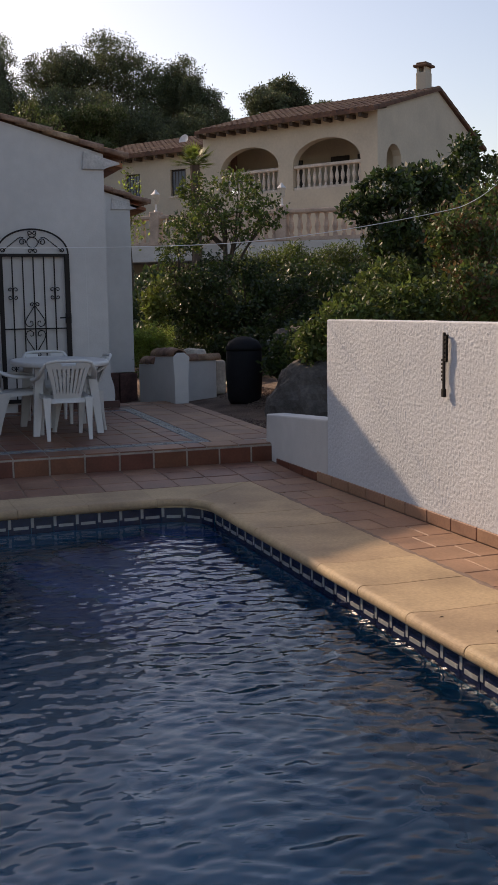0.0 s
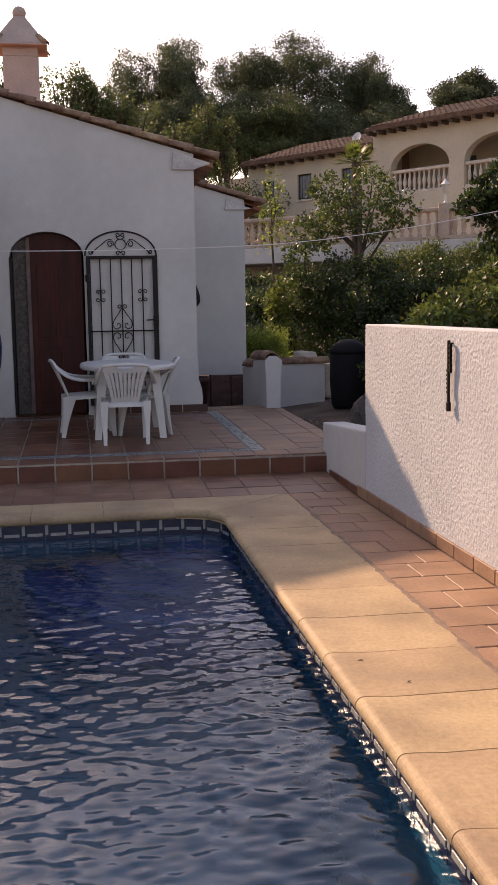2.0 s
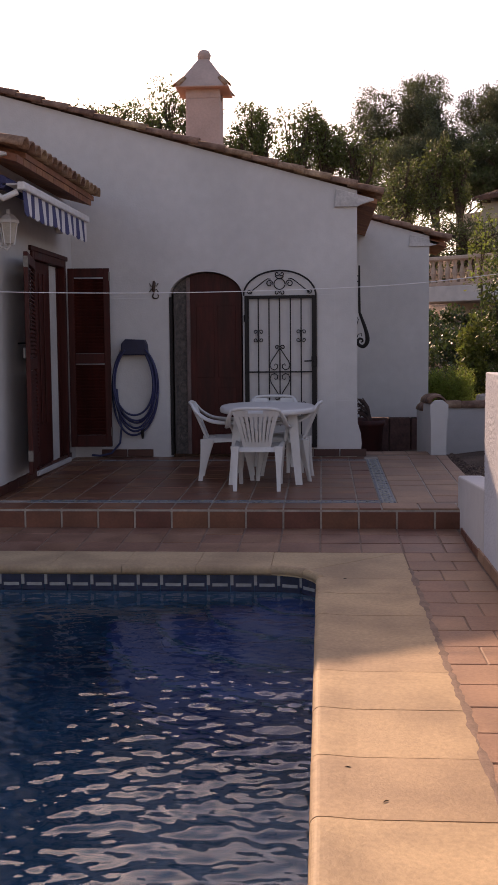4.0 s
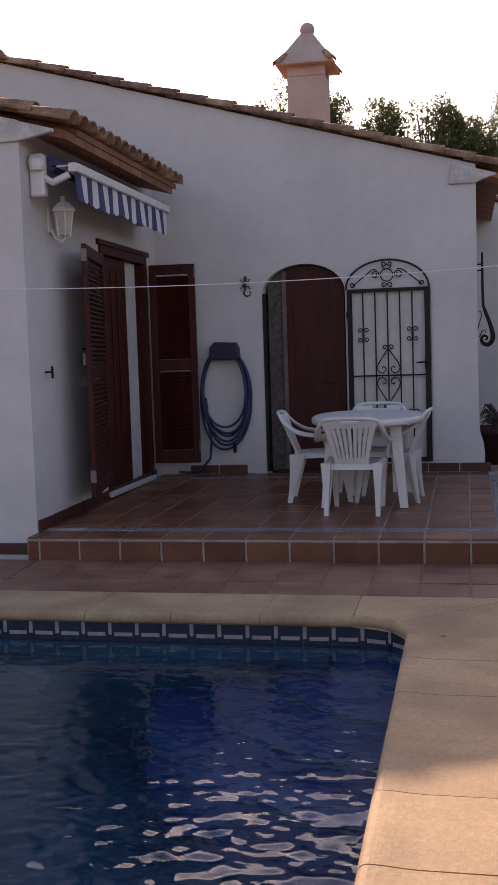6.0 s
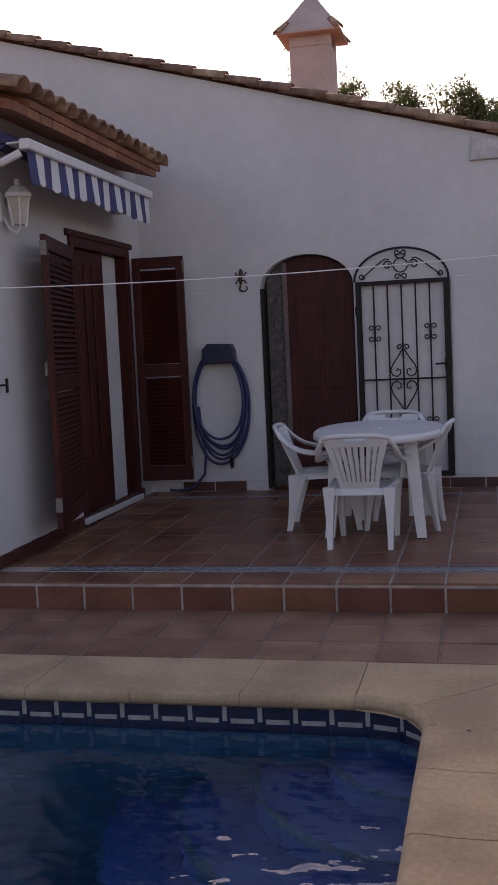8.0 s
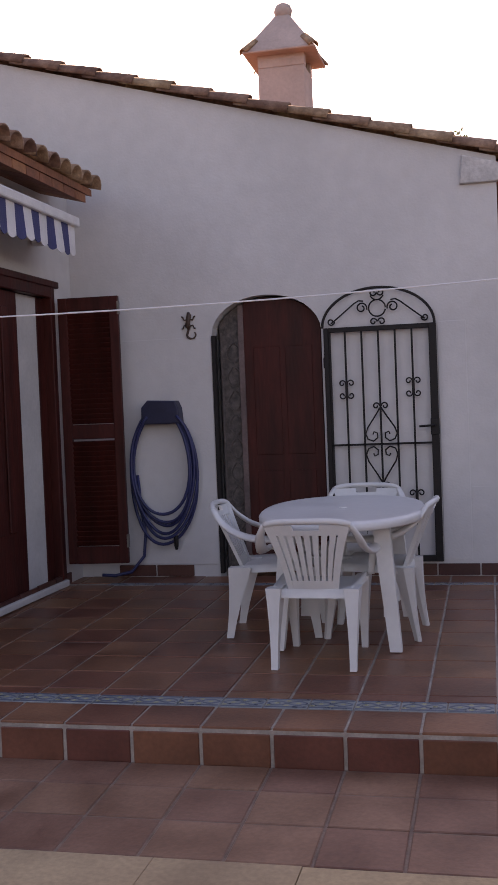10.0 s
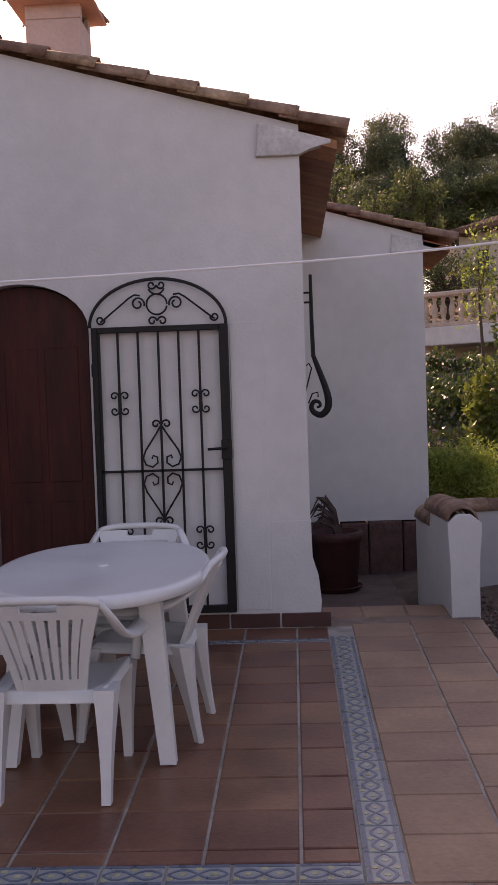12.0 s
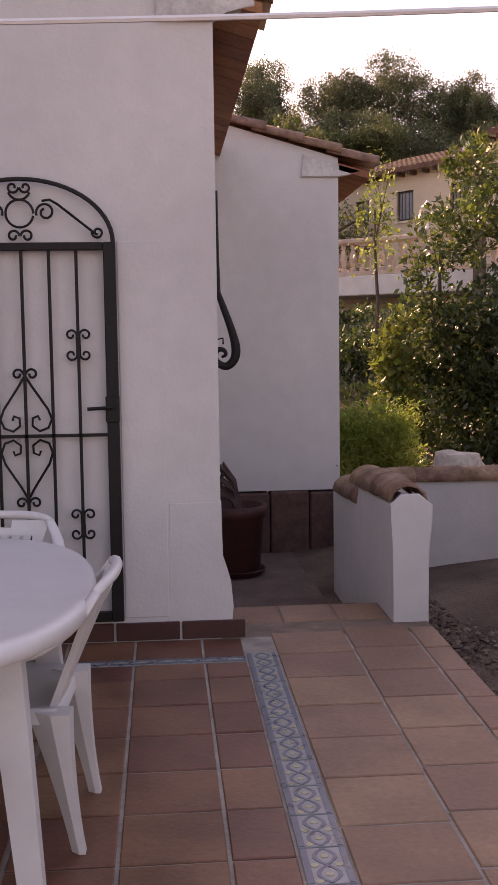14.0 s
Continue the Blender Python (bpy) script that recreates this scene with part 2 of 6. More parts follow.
def tube(bm, pts, r, seg=8, flat=1.0, up=None):
    """A round or flattened bar along points; r is one radius or one per point."""
    pts = [Vector(p) for p in pts]
    rings = []
    n = len(pts)
    ref = Vector(up) if up else None
    prev = None
    for i, p in enumerate(pts):
        d = (pts[min(i + 1, n - 1)] - pts[max(i - 1, 0)]).normalized()
        if ref is not None:
            s = d.cross(ref)
        elif prev is None:
            s = d.cross(Vector((0, 0, 1)) if abs(d.z) < 0.9 else Vector((0, 1, 0)))
        else:
            s = prev - d * prev.dot(d)
        s = s.normalized() if s.length > 1e-6 else Vector((1, 0, 0))
        prev = s
        t = d.cross(s)
        rad = r[i] if isinstance(r, (list, tuple)) else r
        rings.append([bm.verts.new(p + (s * math.cos(a) + t * math.sin(a) * flat) * rad) for a in (2 * math.pi * k / seg for k in range(seg))])
    for a, b in zip(rings, rings[1:]):
        for k in range(seg):
            bm.faces.new((a[k], a[(k + 1) % seg], b[(k + 1) % seg], b[k]))
    bm.faces.new(rings[0][::-1])
    bm.faces.new(rings[-1])
    return bm


def lathe(bm, prof, seg=12, at=(0, 0, 0)):
    rings = []
    for r, z in prof:
        rings.append([bm.verts.new((at[0] + r * math.cos(2 * math.pi * k / seg), at[1] + r * math.sin(2 * math.pi * k / seg), at[2] + z)) for k in range(seg)])
    for a, b in zip(rings, rings[1:]):
        for k in range(seg):
            bm.faces.new((a[k], a[(k + 1) % seg], b[(k + 1) % seg], b[k]))
    bm.faces.new(rings[0][::-1])
    bm.faces.new(rings[-1])
    return bm


def arc(cx, cz, r, a0, a1, n):
    return [(cx + r * math.cos(radians(a0 + (a1 - a0) * i / n)), cz + r * math.sin(radians(a0 + (a1 - a0) * i / n))) for i in range(n + 1)]


def spiral(cx, cz, r0, r1, a0, turns, n=22):
    return [(cx + (r0 + (r1 - r0) * i / n) * math.cos(radians(a0) + 2 * math.pi * turns * i / n),
             cz + (r0 + (r1 - r0) * i / n) * math.sin(radians(a0) + 2 * math.pi * turns * i / n)) for i in range(n + 1)]


def structure(ob, label="", category=""):
    return tagged(ob, label, category, kind="structure")


def plane_mesh(name, verts, faces, mat):
    me = bpy.data.meshes.new(name)
    me.from_pydata(verts, [], faces)
    me.materials.append(mat)
    return me


# ---------------------------------------------------------------- the plan
DECK = 0.0            # pool deck
STEP_Y = 8.10         # front of the raised terrace
GABLE = 11.68         # plane of the gable wall
SIDE_X = 1.80         # right corner of the gable
WING_X, WING_Y = -1.495, 8.30   # side wall and front of the left wing
POOL = (-2.9, 1.37, 0.30, 6.70)
WATER_Z = -0.17
PITCH = 0.31


def terrace_z(y):
    """The terrace falls slightly towards the pool."""
    return 0.20 + 0.014 * (min(y, GABLE) - STEP_Y)


def verge_z(x):
    return 3.735 - 0.281 * x


def land(x, y):
    """Height of the garden and hillside."""
    if x < 2.83 and y < 13.9 or (x < 3 and y < 16):
        z = -0.06
    else:
        z = 0.04
    d = y + 0.55 * x - 17.5
    s = max(0.0, min(1.0, d / 13.0))
    z += 2.0 * s * s * (3 - 2 * s)
    far = max(0.0, min(1.0, (math.hypot(x, y) - 34) / 30))
    z += 4.5 * far * far * (3 - 2 * far)
    right = max(0.0, min(1.0, (x - 3.6) / 5)) * max(0.0, min(1.0, (y + 10) / 12)) * max(0.0, min(1.0, (20 - y) / 5))
    z += 0.9 * right
    return z + 0.05 * noise.noise((x * 0.8, y * 0.8, 0)) * (1 if d > 0 or x > 3.2 else 0)


# ground: one sheet to the horizon, open where the pool is
def lines(lo, hi, fixed, fine):
    v = [-900, -400, -180, -90, -60, -45, -35, -28, -22, -18, -15] + [i * fine for i in range(int(lo / fine), int(hi / fine) + 1)]
    v += [hi + k for k in (2, 4, 6, 8, 10, 13, 16, 20, 25, 30, 36, 44, 60, 100, 200, 420, 900)]
    return sorted(set(round(a, 3) for a in v if all(abs(a - f_) > 0.2 for f_ in fixed)) | set(fixed))


gx, gy = lines(-12, 16, (POOL[0], POOL[1] + 0.08), 0.8), lines(-10, 34, (POOL[2], POOL[3] + 0.08), 0.8)
gv = [(x, y, land(x, y)) for y in gy for x in gx]
gf = []
for j in range(len(gy) - 1):
    for i in range(len(gx) - 1):
        cx, cy = (gx[i] + gx[i + 1]) / 2, (gy[j] + gy[j + 1]) / 2
        if POOL[0] < cx < POOL[1] and POOL[2] < cy < POOL[3]:
            continue
        a = j * len(gx) + i
        gf.append((a, a + 1, a + 1 + len(gx), a + len(gx)))
ground = structure(new("ground", plane_mesh("ground", gv, gf, GRAVEL)), "brown gravelly soil rising to a wooded hillside", "ground")

# ---------------------------------------------------------------- gable house
door_x0, door_x1, door_spring, door_top = -0.36, 0.49, 2.10, 2.39
DOOR_CX, DOOR_R = (door_x0 + door_x1) / 2, (door_x1 - door_x0) / 2


def door_curve(x):
    u = max(-1.0, min(1.0, (x - DOOR_CX) / DOOR_R))
    return door_spring + (door_top - door_spring) * math.sqrt(max(0.0, 1 - u * u))


RIDGE_X = -3.15


def roof_line(x):
    return verge_z(x) if x > RIDGE_X else verge_z(RIDGE_X) - 0.30 * (RIDGE_X - x)


bm = bmesh.new()
cuts = [-7.0, -5.0, RIDGE_X, -2.2, -1.495, -0.9, door_x0]
cuts += [DOOR_CX - DOOR_R * math.cos(math.pi * i / 16) for i in range(1, 16)]
cuts += [door_x1, 0.9, 1.3, SIDE_X]
for a, b in zip(cuts, cuts[1:]):
    inside = door_x0 - 1e-4 < a and b < door_x1 + 1e-4
    za, zb = (door_curve(a), door_curve(b)) if inside else (-0.05, -0.05)
    prism(bm, [(a, za), (b, zb), (b, roof_line(b) + 0.045), (a, roof_line(a) + 0.045)], "y", GABLE, GABLE + 0.28)
bmesh.ops.remove_doubles(bm, verts=bm.verts, dist=1e-4)
bm.faces.ensure_lookup_table()
wall_gable = structure(part("wall_gable", bm, PLASTER), "white rendered gable wall with an arched doorway", "wall")
# jamb reveals below the springing
bm = box(bmesh.new(), SIDE_X - 0.28, SIDE_X, GABLE + 0.28, 18.0, -0.05, 3.0)
structure(part("wall_side", bm, PLASTER), "white rendered side wall of the house", "wall")
bm = box(bmesh.new(), -7.0, SIDE_X - 0.28, 17.7, 18.0, -0.05, 3.0)
structure(part("wall_back", bm, PLASTER), "white rendered back wall", "wall")
# faint raised render bands and the worn foot of the corner
bm = bmesh.new()
prism(bm, [(1.54, 0.30), (SIDE_X + 0.045, 0.30), (SIDE_X + 0.055, 0.40), (SIDE_X + 0.045, 0.52), (SIDE_X + 0.006, 0.64), (SIDE_X + 0.004, 0.9), (1.56, 0.9), (1.555, 0.5)], "y", GABLE - 0.003, GABLE + 0.3, bev=0.0025)
structure(part("trim", bm, PLASTER), "thickened render foot at the corner of the white wall", "trim")
bm = box(bmesh.new(), 1.345, 1.55, GABLE - 0.006, GABLE + 0.01, 0.36, 2.115, bev=0.003)
structure(part("trim", bm, PLASTER), "shallow raised band of white render beside the gate", "trim")
bm = bmesh.new()
prism(bm, [(1.54, 3.09), (1.80, 3.09), (1.86, 3.13), (1.99, 3.15), (1.99, 3.175), (1.56, 3.295)], "y", GABLE - 0.035, GABLE + 0.03, bev=0.008)
structure(part("trim", bm, material("weathered_plaster", (0.605, 0.58, 0.55), 0.95, 0.20, 7, 40, 0.6, 40, bump_dist=0.01)), "weathered plaster bracket under the roof corner", "trim")

bm = box(bmesh.new(), WING_X + 0.002, door_x0 - 0.004, GABLE - 0.005, GABLE + 0.01, 0.34, 2.095, bev=0.003)
structure(part("trim", bm, PLASTER), "shallow coat of white render beside the arched door", "trim")

# red tile plinth along the gable and the wing
plinth = structure(new("baseboard"), "dark red tile skirting along the house walls", "baseboard")
pm = bmesh.new()
box(pm, 0, PITCH - 0.012, -0.018, 0, 0, 0.085, bev=0.003)
pme = bpy.data.meshes.new("tile")
pm.to_mesh(pme)
pm.free()
pme.materials.append(TERRA_RED)
x = -1.18
while x < SIDE_X - 0.02:
    if not (door_x0 - PITCH < x < door_x1 - 0.02):
        part("tile", pme, None, plinth, m=pose(x, GABLE, terrace_z(GABLE) + 0.002))
    x += PITCH
y = WING_Y + 0.02
while y < GABLE - 0.35:
    part("tile", pme, None, plinth, m=pose(WING_X, y, terrace_z(y) + 0.002, 0, 0, 90))
    y += PITCH
for i in range(8):
    part("tile", pme, None, plinth, m=pose(WING_X - (i + 1) * PITCH, WING_Y, 0.036))

# inside the arched doorway: dark room, door leaf standing open
room = structure(part("wall_inner", boxm(-2.6, 1.45, 14.2, 14.3, 0.2, 2.9), WOOD), "dark inner wall of the room", "wall")
structure(part("floor_inner", boxm(-2.6, 1.45, GABLE + 0.28, 14.2, 0.20, 0.26), TERRA), "dark tiled floor inside the doorway", "floor")
structure(part("ceiling", boxm(-7.0, SIDE_X - 0.28, GABLE + 0.28, 17.7, 2.9, 3.0), PLASTER), "plain white ceiling", "ceiling")
structure(part("wall_partition", boxm(-2.7, -2.6, GABLE + 0.28, 14.3, 0.2, 2.9), PLASTER), "plain inner wall", "wall")
structure(part("wall_partition", boxm(1.45, 1.5, GABLE + 0.28, 14.3, 0.2, 2.9), PLASTER), "plain inner wall", "wall")


def wooden_door():
    d = base("wooden_door", door_x1 - 0.02, GABLE + 0.10, terrace_z(GABLE), "dark reddish-brown panelled wooden door, closed over most of an arched opening", "door")
    w, n = 0.60, 12
    pts = [(-w, 0.02)] + [(-w + w * i / n, door_curve(door_x1 - 0.02 - w + w * i / n) - terrace_z(GABLE) - 0.012) for i in range(n + 1)] + [(0, 0.02)]
    part("door_leaf", prism(bmesh.new(), pts, "y", 0, 0.045, bev=0.004), WOOD, d)
    for z0, z1 in ((0.15, 0.80), (0.92, 1.75)):
        for x0, x1 in ((-w + 0.07, -w / 2 - 0.02), (-w / 2 + 0.02, -0.07)):
            part("panel", boxm(x0, x1, -0.005, 0.004, z0, z1, bev=0.004), WOOD, d)
    part("edge_strip", boxm(-w - 0.045, -w, -0.004, 0.05, 0.02, door_curve(door_x1 - 0.04 - w) - terrace_z(GABLE) - 0.02, bev=0.003), material("weathered_edge", (0.16, 0.11, 0.10), 0.7, 0.3), d, "greyish door edge strip")
    return d


wooden_door()
side_leaf = base("side_leaf", door_x0 + 0.03, GABLE + 0.13, terrace_z(GABLE), "dull grey-brown mottled side panel of the doorway", "panel")
part("panel", prism(bmesh.new(), [(0, 0.02)] + [(0.22 * i / 6, door_curve(door_x0 + 0.03 + 0.22 * i / 6) - terrace_z(GABLE) - 0.012) for i in range(7)] + [(0.22, 0.02)], "y", 0, 0.03, bev=0.003),
     material("mottled_panel", (0.085, 0.066, 0.06), 0.6, 0.5, 22, 60, 0.4, 30, tint=(0.14, 0.115, 0.10)), side_leaf)
LEAF_TOP = door_curve(door_x0 + 0.10) - terrace_z(GABLE)
CARVED = material("carved_panel", (0.11, 0.088, 0.078), 0.6, 0.4, 25, 70, 0.3, 50)
for x0, x1 in ((0.006, 0.024), (0.196, 0.214)):
    part("frame_strip", boxm(x0, x1, -0.010, 0.0, 0.06, LEAF_TOP - 0.16, bev=0.003), CARVED, side_leaf, "raised edge strip")
for k in range(9):
    z0 = 0.16 + 0.185 * k
    for s_ in (-1, 1):
        curl = [(0.11 + s_ * (0.012 + 0.042 * math.sin(math.pi * i / 10)), -0.006, z0 + 0.15 * i / 10) for i in range(11)]
        part("carving", tube(bmesh.new(), curl, 0.007, 5), CARVED, side_leaf, "carved leaf scroll")
door_jamb = base("door_frame", door_x0, GABLE + 0.02, terrace_z(GABLE), "dark iron door jamb strip on the white wall", "door frame")
part("jamb", boxm(0.0, 0.03, -0.035, 0.03, 0.02, door_spring - 0.25, bev=0.003), IRON, door_jamb)


# ---------------------------------------------------------------- iron gate, folded open against the wall
def iron_gate():
    g = base("iron_gate", 0.515, GABLE - 0.045, 0.36, "dark wrought-iron arched gate folded open against a white wall", "gate")
    w, h = 0.825, 1.745
    part("stile", boxm(0.0, 0.035, -0.018, 0.018, 0, h, bev=0.003), IRON, g)
    part("stile", boxm(w - 0.055, w, -0.022, 0.022, 0, h, bev=0.003), IRON, g)
    part("rail", boxm(0.035, w - 0.055, -0.018, 0.018, h - 0.035, h, bev=0.003), IRON, g)
    part("rail", boxm(0.035, w - 0.055, -0.018, 0.018, 0.0, 0.045, bev=0.003), IRON, g)
    part("mid_rail", boxm(0.035, w - 0.055, -0.007, 0.007, 0.865, 0.88), IRON, g)
    inner0, inner1 = 0.035, w - 0.055
    bars = [inner0 + (inner1 - inner0) * k / 6 for k in range(1, 6)] + [inner0 + 0.008]
    for bx in bars:
        part("bar", boxm(bx - 0.007, bx + 0.007, -0.007, 0.007, 0.045, h - 0.035), IRON, g)
    # arched head with its ring and scrolls
    cx, rise = w / 2 - 0.01, 0.282
    head = [(cx - (w / 2) * math.cos(math.pi * i / 30), 0, h + rise * math.sin(math.pi * i / 30)) for i in range(31)]
    part("arch", tube(bmesh.new(), head, 0.010, 6), IRON, g)

    def bend(name, pts, r=0.006):
        part(name, tube(bmesh.new(), [(a, 0, b) for a, b in pts], r, 5), IRON, g)
    bend("ring", arc(cx, h + 0.13, 0.062, 0, 350, 22))
    for s in (-1, 1):
        bend("scroll", [(cx + s * (0.115 + 0.042 * math.cos(radians(200 - 18 * i)) * (1 - i / 40)), h + 0.135 + 0.042 * math.sin(radians(200 - 18 * i)) * (1 - i / 40)) for i in range(26)])
        bend("brace", [(cx + s * 0.10, h + 0.185), (cx + s * 0.135, h + 0.19), (cx + s * 0.17, h + 0.17), (cx + s * 0.34, h + 0.035)])
        bend("scroll", [(cx + s * (0.345 + 0.027 * math.cos(radians(180 + 20 * i)) * (1 - i / 34)), h + 0.045 + 0.027 * math.sin(radians(180 + 20 * i)) * (1 - i / 34)) for i in range(24)])
        bend("scroll", [(cx + s * (0.03 + 0.028 * math.cos(radians(180 - 20 * i)) * (1 - i / 30)), h + 0.03 + 0.028 * math.sin(radians(180 - 20 * i)) * (1 - i / 30)) for i in range(20)])
        bend("scroll", [(cx + s * (0.028 + 0.026 * math.cos(radians(180 + 20 * i)) * (1 - i / 30)), h + 0.245 + 0.026 * math.sin(radians(180 + 20 * i)) * (1 - i / 30)) for i in range(20)])
    bend("ring", arc(cx, h + 0.24, 0.05, 200, 340, 12))

    def pair(bx, z, r=0.026):
        for s in (-1, 1):
            for q in (-1, 1):
                curl = [(bx + s * (0.006 + r + r * math.cos(radians(180 - 22 * i)) * (1 - i / 26)), z + q * (0.045 + r * math.sin(radians(180 - 22 * i)) * (1 - i / 26))) for i in range(18)]
                bend("scroll", [(bx + s * 0.006, z)] + curl, 0.0055)
    for bx, z in ((bars[0], 1.285), (bars[4], 1.285), (bars[4], 0.46), (bars[0], 0.46)):
        pair(bx, z)
    m = bars[2]
    for s in (-1, 1):
        bend("heart", [(m, 1.15), (m + s * 0.03, 1.10), (m + s * 0.10, 0.995), (m + s * 0.116, 0.95), (m + s * 0.10, 0.91), (m + s * 0.06, 0.895), (m + s * 0.028, 0.92), (m + s * 0.03, 0.955), (m + s * 0.055, 0.965), (m + s * 0.062, 0.945)])
        bend("heart", [(m, 0.58), (m + s * 0.03, 0.635), (m + s * 0.10, 0.745), (m + s * 0.116, 0.795), (m + s * 0.10, 0.84), (m + s * 0.06, 0.855), (m + s * 0.028, 0.83), (m + s * 0.03, 0.795), (m + s * 0.055, 0.785), (m + s * 0.062, 0.805)])
        for z in (1.155, 0.565):
            bend("scroll", [(m + s * (0.032 + 0.026 * math.cos(radians(180 - 20 * i)) * (1 - i / 30)), z + 0.026 * math.sin(radians(180 - 20 * i)) * (1 - i / 30)) for i in range(20)])
    lock = part("lock", boxm(w - 0.06, w + 0.002, -0.03, 0.03, 0.93, 1.05, bev=0.004), IRON, g)
    part("handle", tube(bmesh.new(), [(w - 0.03, -0.03, 1.0), (w - 0.03, -0.06, 1.0), (w - 0.08, -0.065, 0.998), (w - 0.14, -0.06, 0.995)], 0.009, 6), IRON, lock, "dark lever handle")
    for z in (0.3, 1.45):
        part("hinge", lathe(bmesh.new(), [(0.012, 0), (0.014, 0.01), (0.014, 0.07), (0.012, 0.08)], 8, (0.0, 0.03, z)), IRON, g)
    return g


iron_gate()


# ---------------------------------------------------------------- roofs
def barrel_tile(length, r0, r1, thick=0.014, seg=8):
    """A curved clay tile lying along x, hump up, its lower end at x = length."""
    bm = bmesh.new()
    rows = []
    for x, r in ((0, r0), (length, r1)):
        rows.append([[bm.verts.new((x, q * math.cos(math.pi * k / seg), q * math.sin(math.pi * k / seg) * 0.85)) for k in range(seg + 1)] for q in (r, r - thick)])
    for k in range(seg):
        for s in (0, 1):
            bm.faces.new((rows[0][s][k], rows[0][s][k + 1], rows[1][s][k + 1], rows[1][s][k]))
        for e in (0, 1):
            bm.faces.new((rows[e][0][k], rows[e][0][k + 1], rows[e][1][k + 1], rows[e][1][k]))
    for k in (0, seg):
        bm.faces.new((rows[0][0][k], rows[1][0][k], rows[1][1][k], rows[0][1][k]))
    bmesh.ops.recalc_face_normals(bm, faces=bm.faces)
    me = bpy.data.meshes.new("roof_tile")
    bm.to_mesh(me)
    bm.free()
    me.polygons.foreach_set("use_smooth", [True] * len(me.polygons))
    me.materials.append(ROOF)
    return me


TILE = barrel_tile(0.42, 0.085, 0.105)
HIP = barrel_tile(0.20, 0.05, 0.06, 0.012)
TILE_FLAT = barrel_tile(0.42, 0.10, 0.12, seg=6)
jit = random.Random(5)


def sloping_roof(name, label, x_low, x_high, y0, y1, z_of, columns, drop=1):
    """Slab of a roof that falls along x, with columns of curved tiles at the given y."""
    r = structure(new(name), label, "roof")
    lo, hi = sorted((x_low, x_high))
    bm = prism(bmesh.new(), [(lo, z_of(lo)), (hi, z_of(hi)), (hi, z_of(hi) + 0.05), (lo, z_of(lo) + 0.05)], "y", y0, y1)
    part("roof_bed", bm, SOFFIT, r)
    slope = math.atan2(z_of(x_high) - z_of(x_low), abs(x_high - x_low))
    sgn = 1 if x_low > x_high else -1
    n = int(abs(x_high - x_low) / (0.31 * math.cos(slope)))
    for y in columns:
        for k in range(n):
            xs = x_low - sgn * (0.36 + 0.31 * k) * math.cos(slope)
            z = z_of(xs) + 0.050 + 0.004 * (k % 2)
            m = pose(xs, y + jit.uniform(-0.006, 0.006), z, 0, 0, 0 if sgn > 0 else 180) @ pose(0, 0, 0, jit.uniform(-1.5, 1.5), math.degrees(slope) - 2.2, jit.uniform(-0.8, 0.8))
            part("roof_tile", TILE, None, r, m=m)
    return r


sloping_roof("roof_gable_right", "weathered clay barrel-tile roof on a white gable", 2.03, RIDGE_X, GABLE + 0.285, 18.0, lambda x: verge_z(x) + 0.005, [GABLE + 0.03, GABLE + 0.25, GABLE + 0.47])
sloping_roof("roof_gable_left", "weathered clay barrel-tile roof beyond the ridge", -7.3, RIDGE_X, GABLE + 0.285, 18.0, lambda x: roof_line(min(x, RIDGE_X)) + 0.005, [GABLE + 0.03])
ridge = structure(new("roof_ridge"), "row of clay ridge tiles", "roof")
for k in range(8):
    part("roof_tile", TILE_FLAT, None, ridge, m=pose(RIDGE_X, GABLE - 0.06 + 0.36 * k, verge_z(RIDGE_X) + 0.07, 0, 0, 90))
part("ridge_end", prism(bmesh.new(), arc(RIDGE_X, verge_z(RIDGE_X) + 0.05, 0.13, 0, 180, 10), "y", GABLE - 0.09, GABLE - 0.03, bev=0.01), ROOF, ridge, "knobbed clay ridge end")
# brick soffit under the eave
soffit = structure(new("soffit"), "red-brown brick soffit under the eave", "soffit")
for k in range(24):
    y = GABLE - 0.03 + k * 0.205
    a, b = SIDE_X + 0.002, 2.025
    bm = prism(bmesh.new(), [(a, verge_z(a) - 0.052), (b, verge_z(b) - 0.052), (b, verge_z(b)), (a, verge_z(a))], "y", y, y + 0.195)
    part("brick", bm, SOFFIT, soffit)

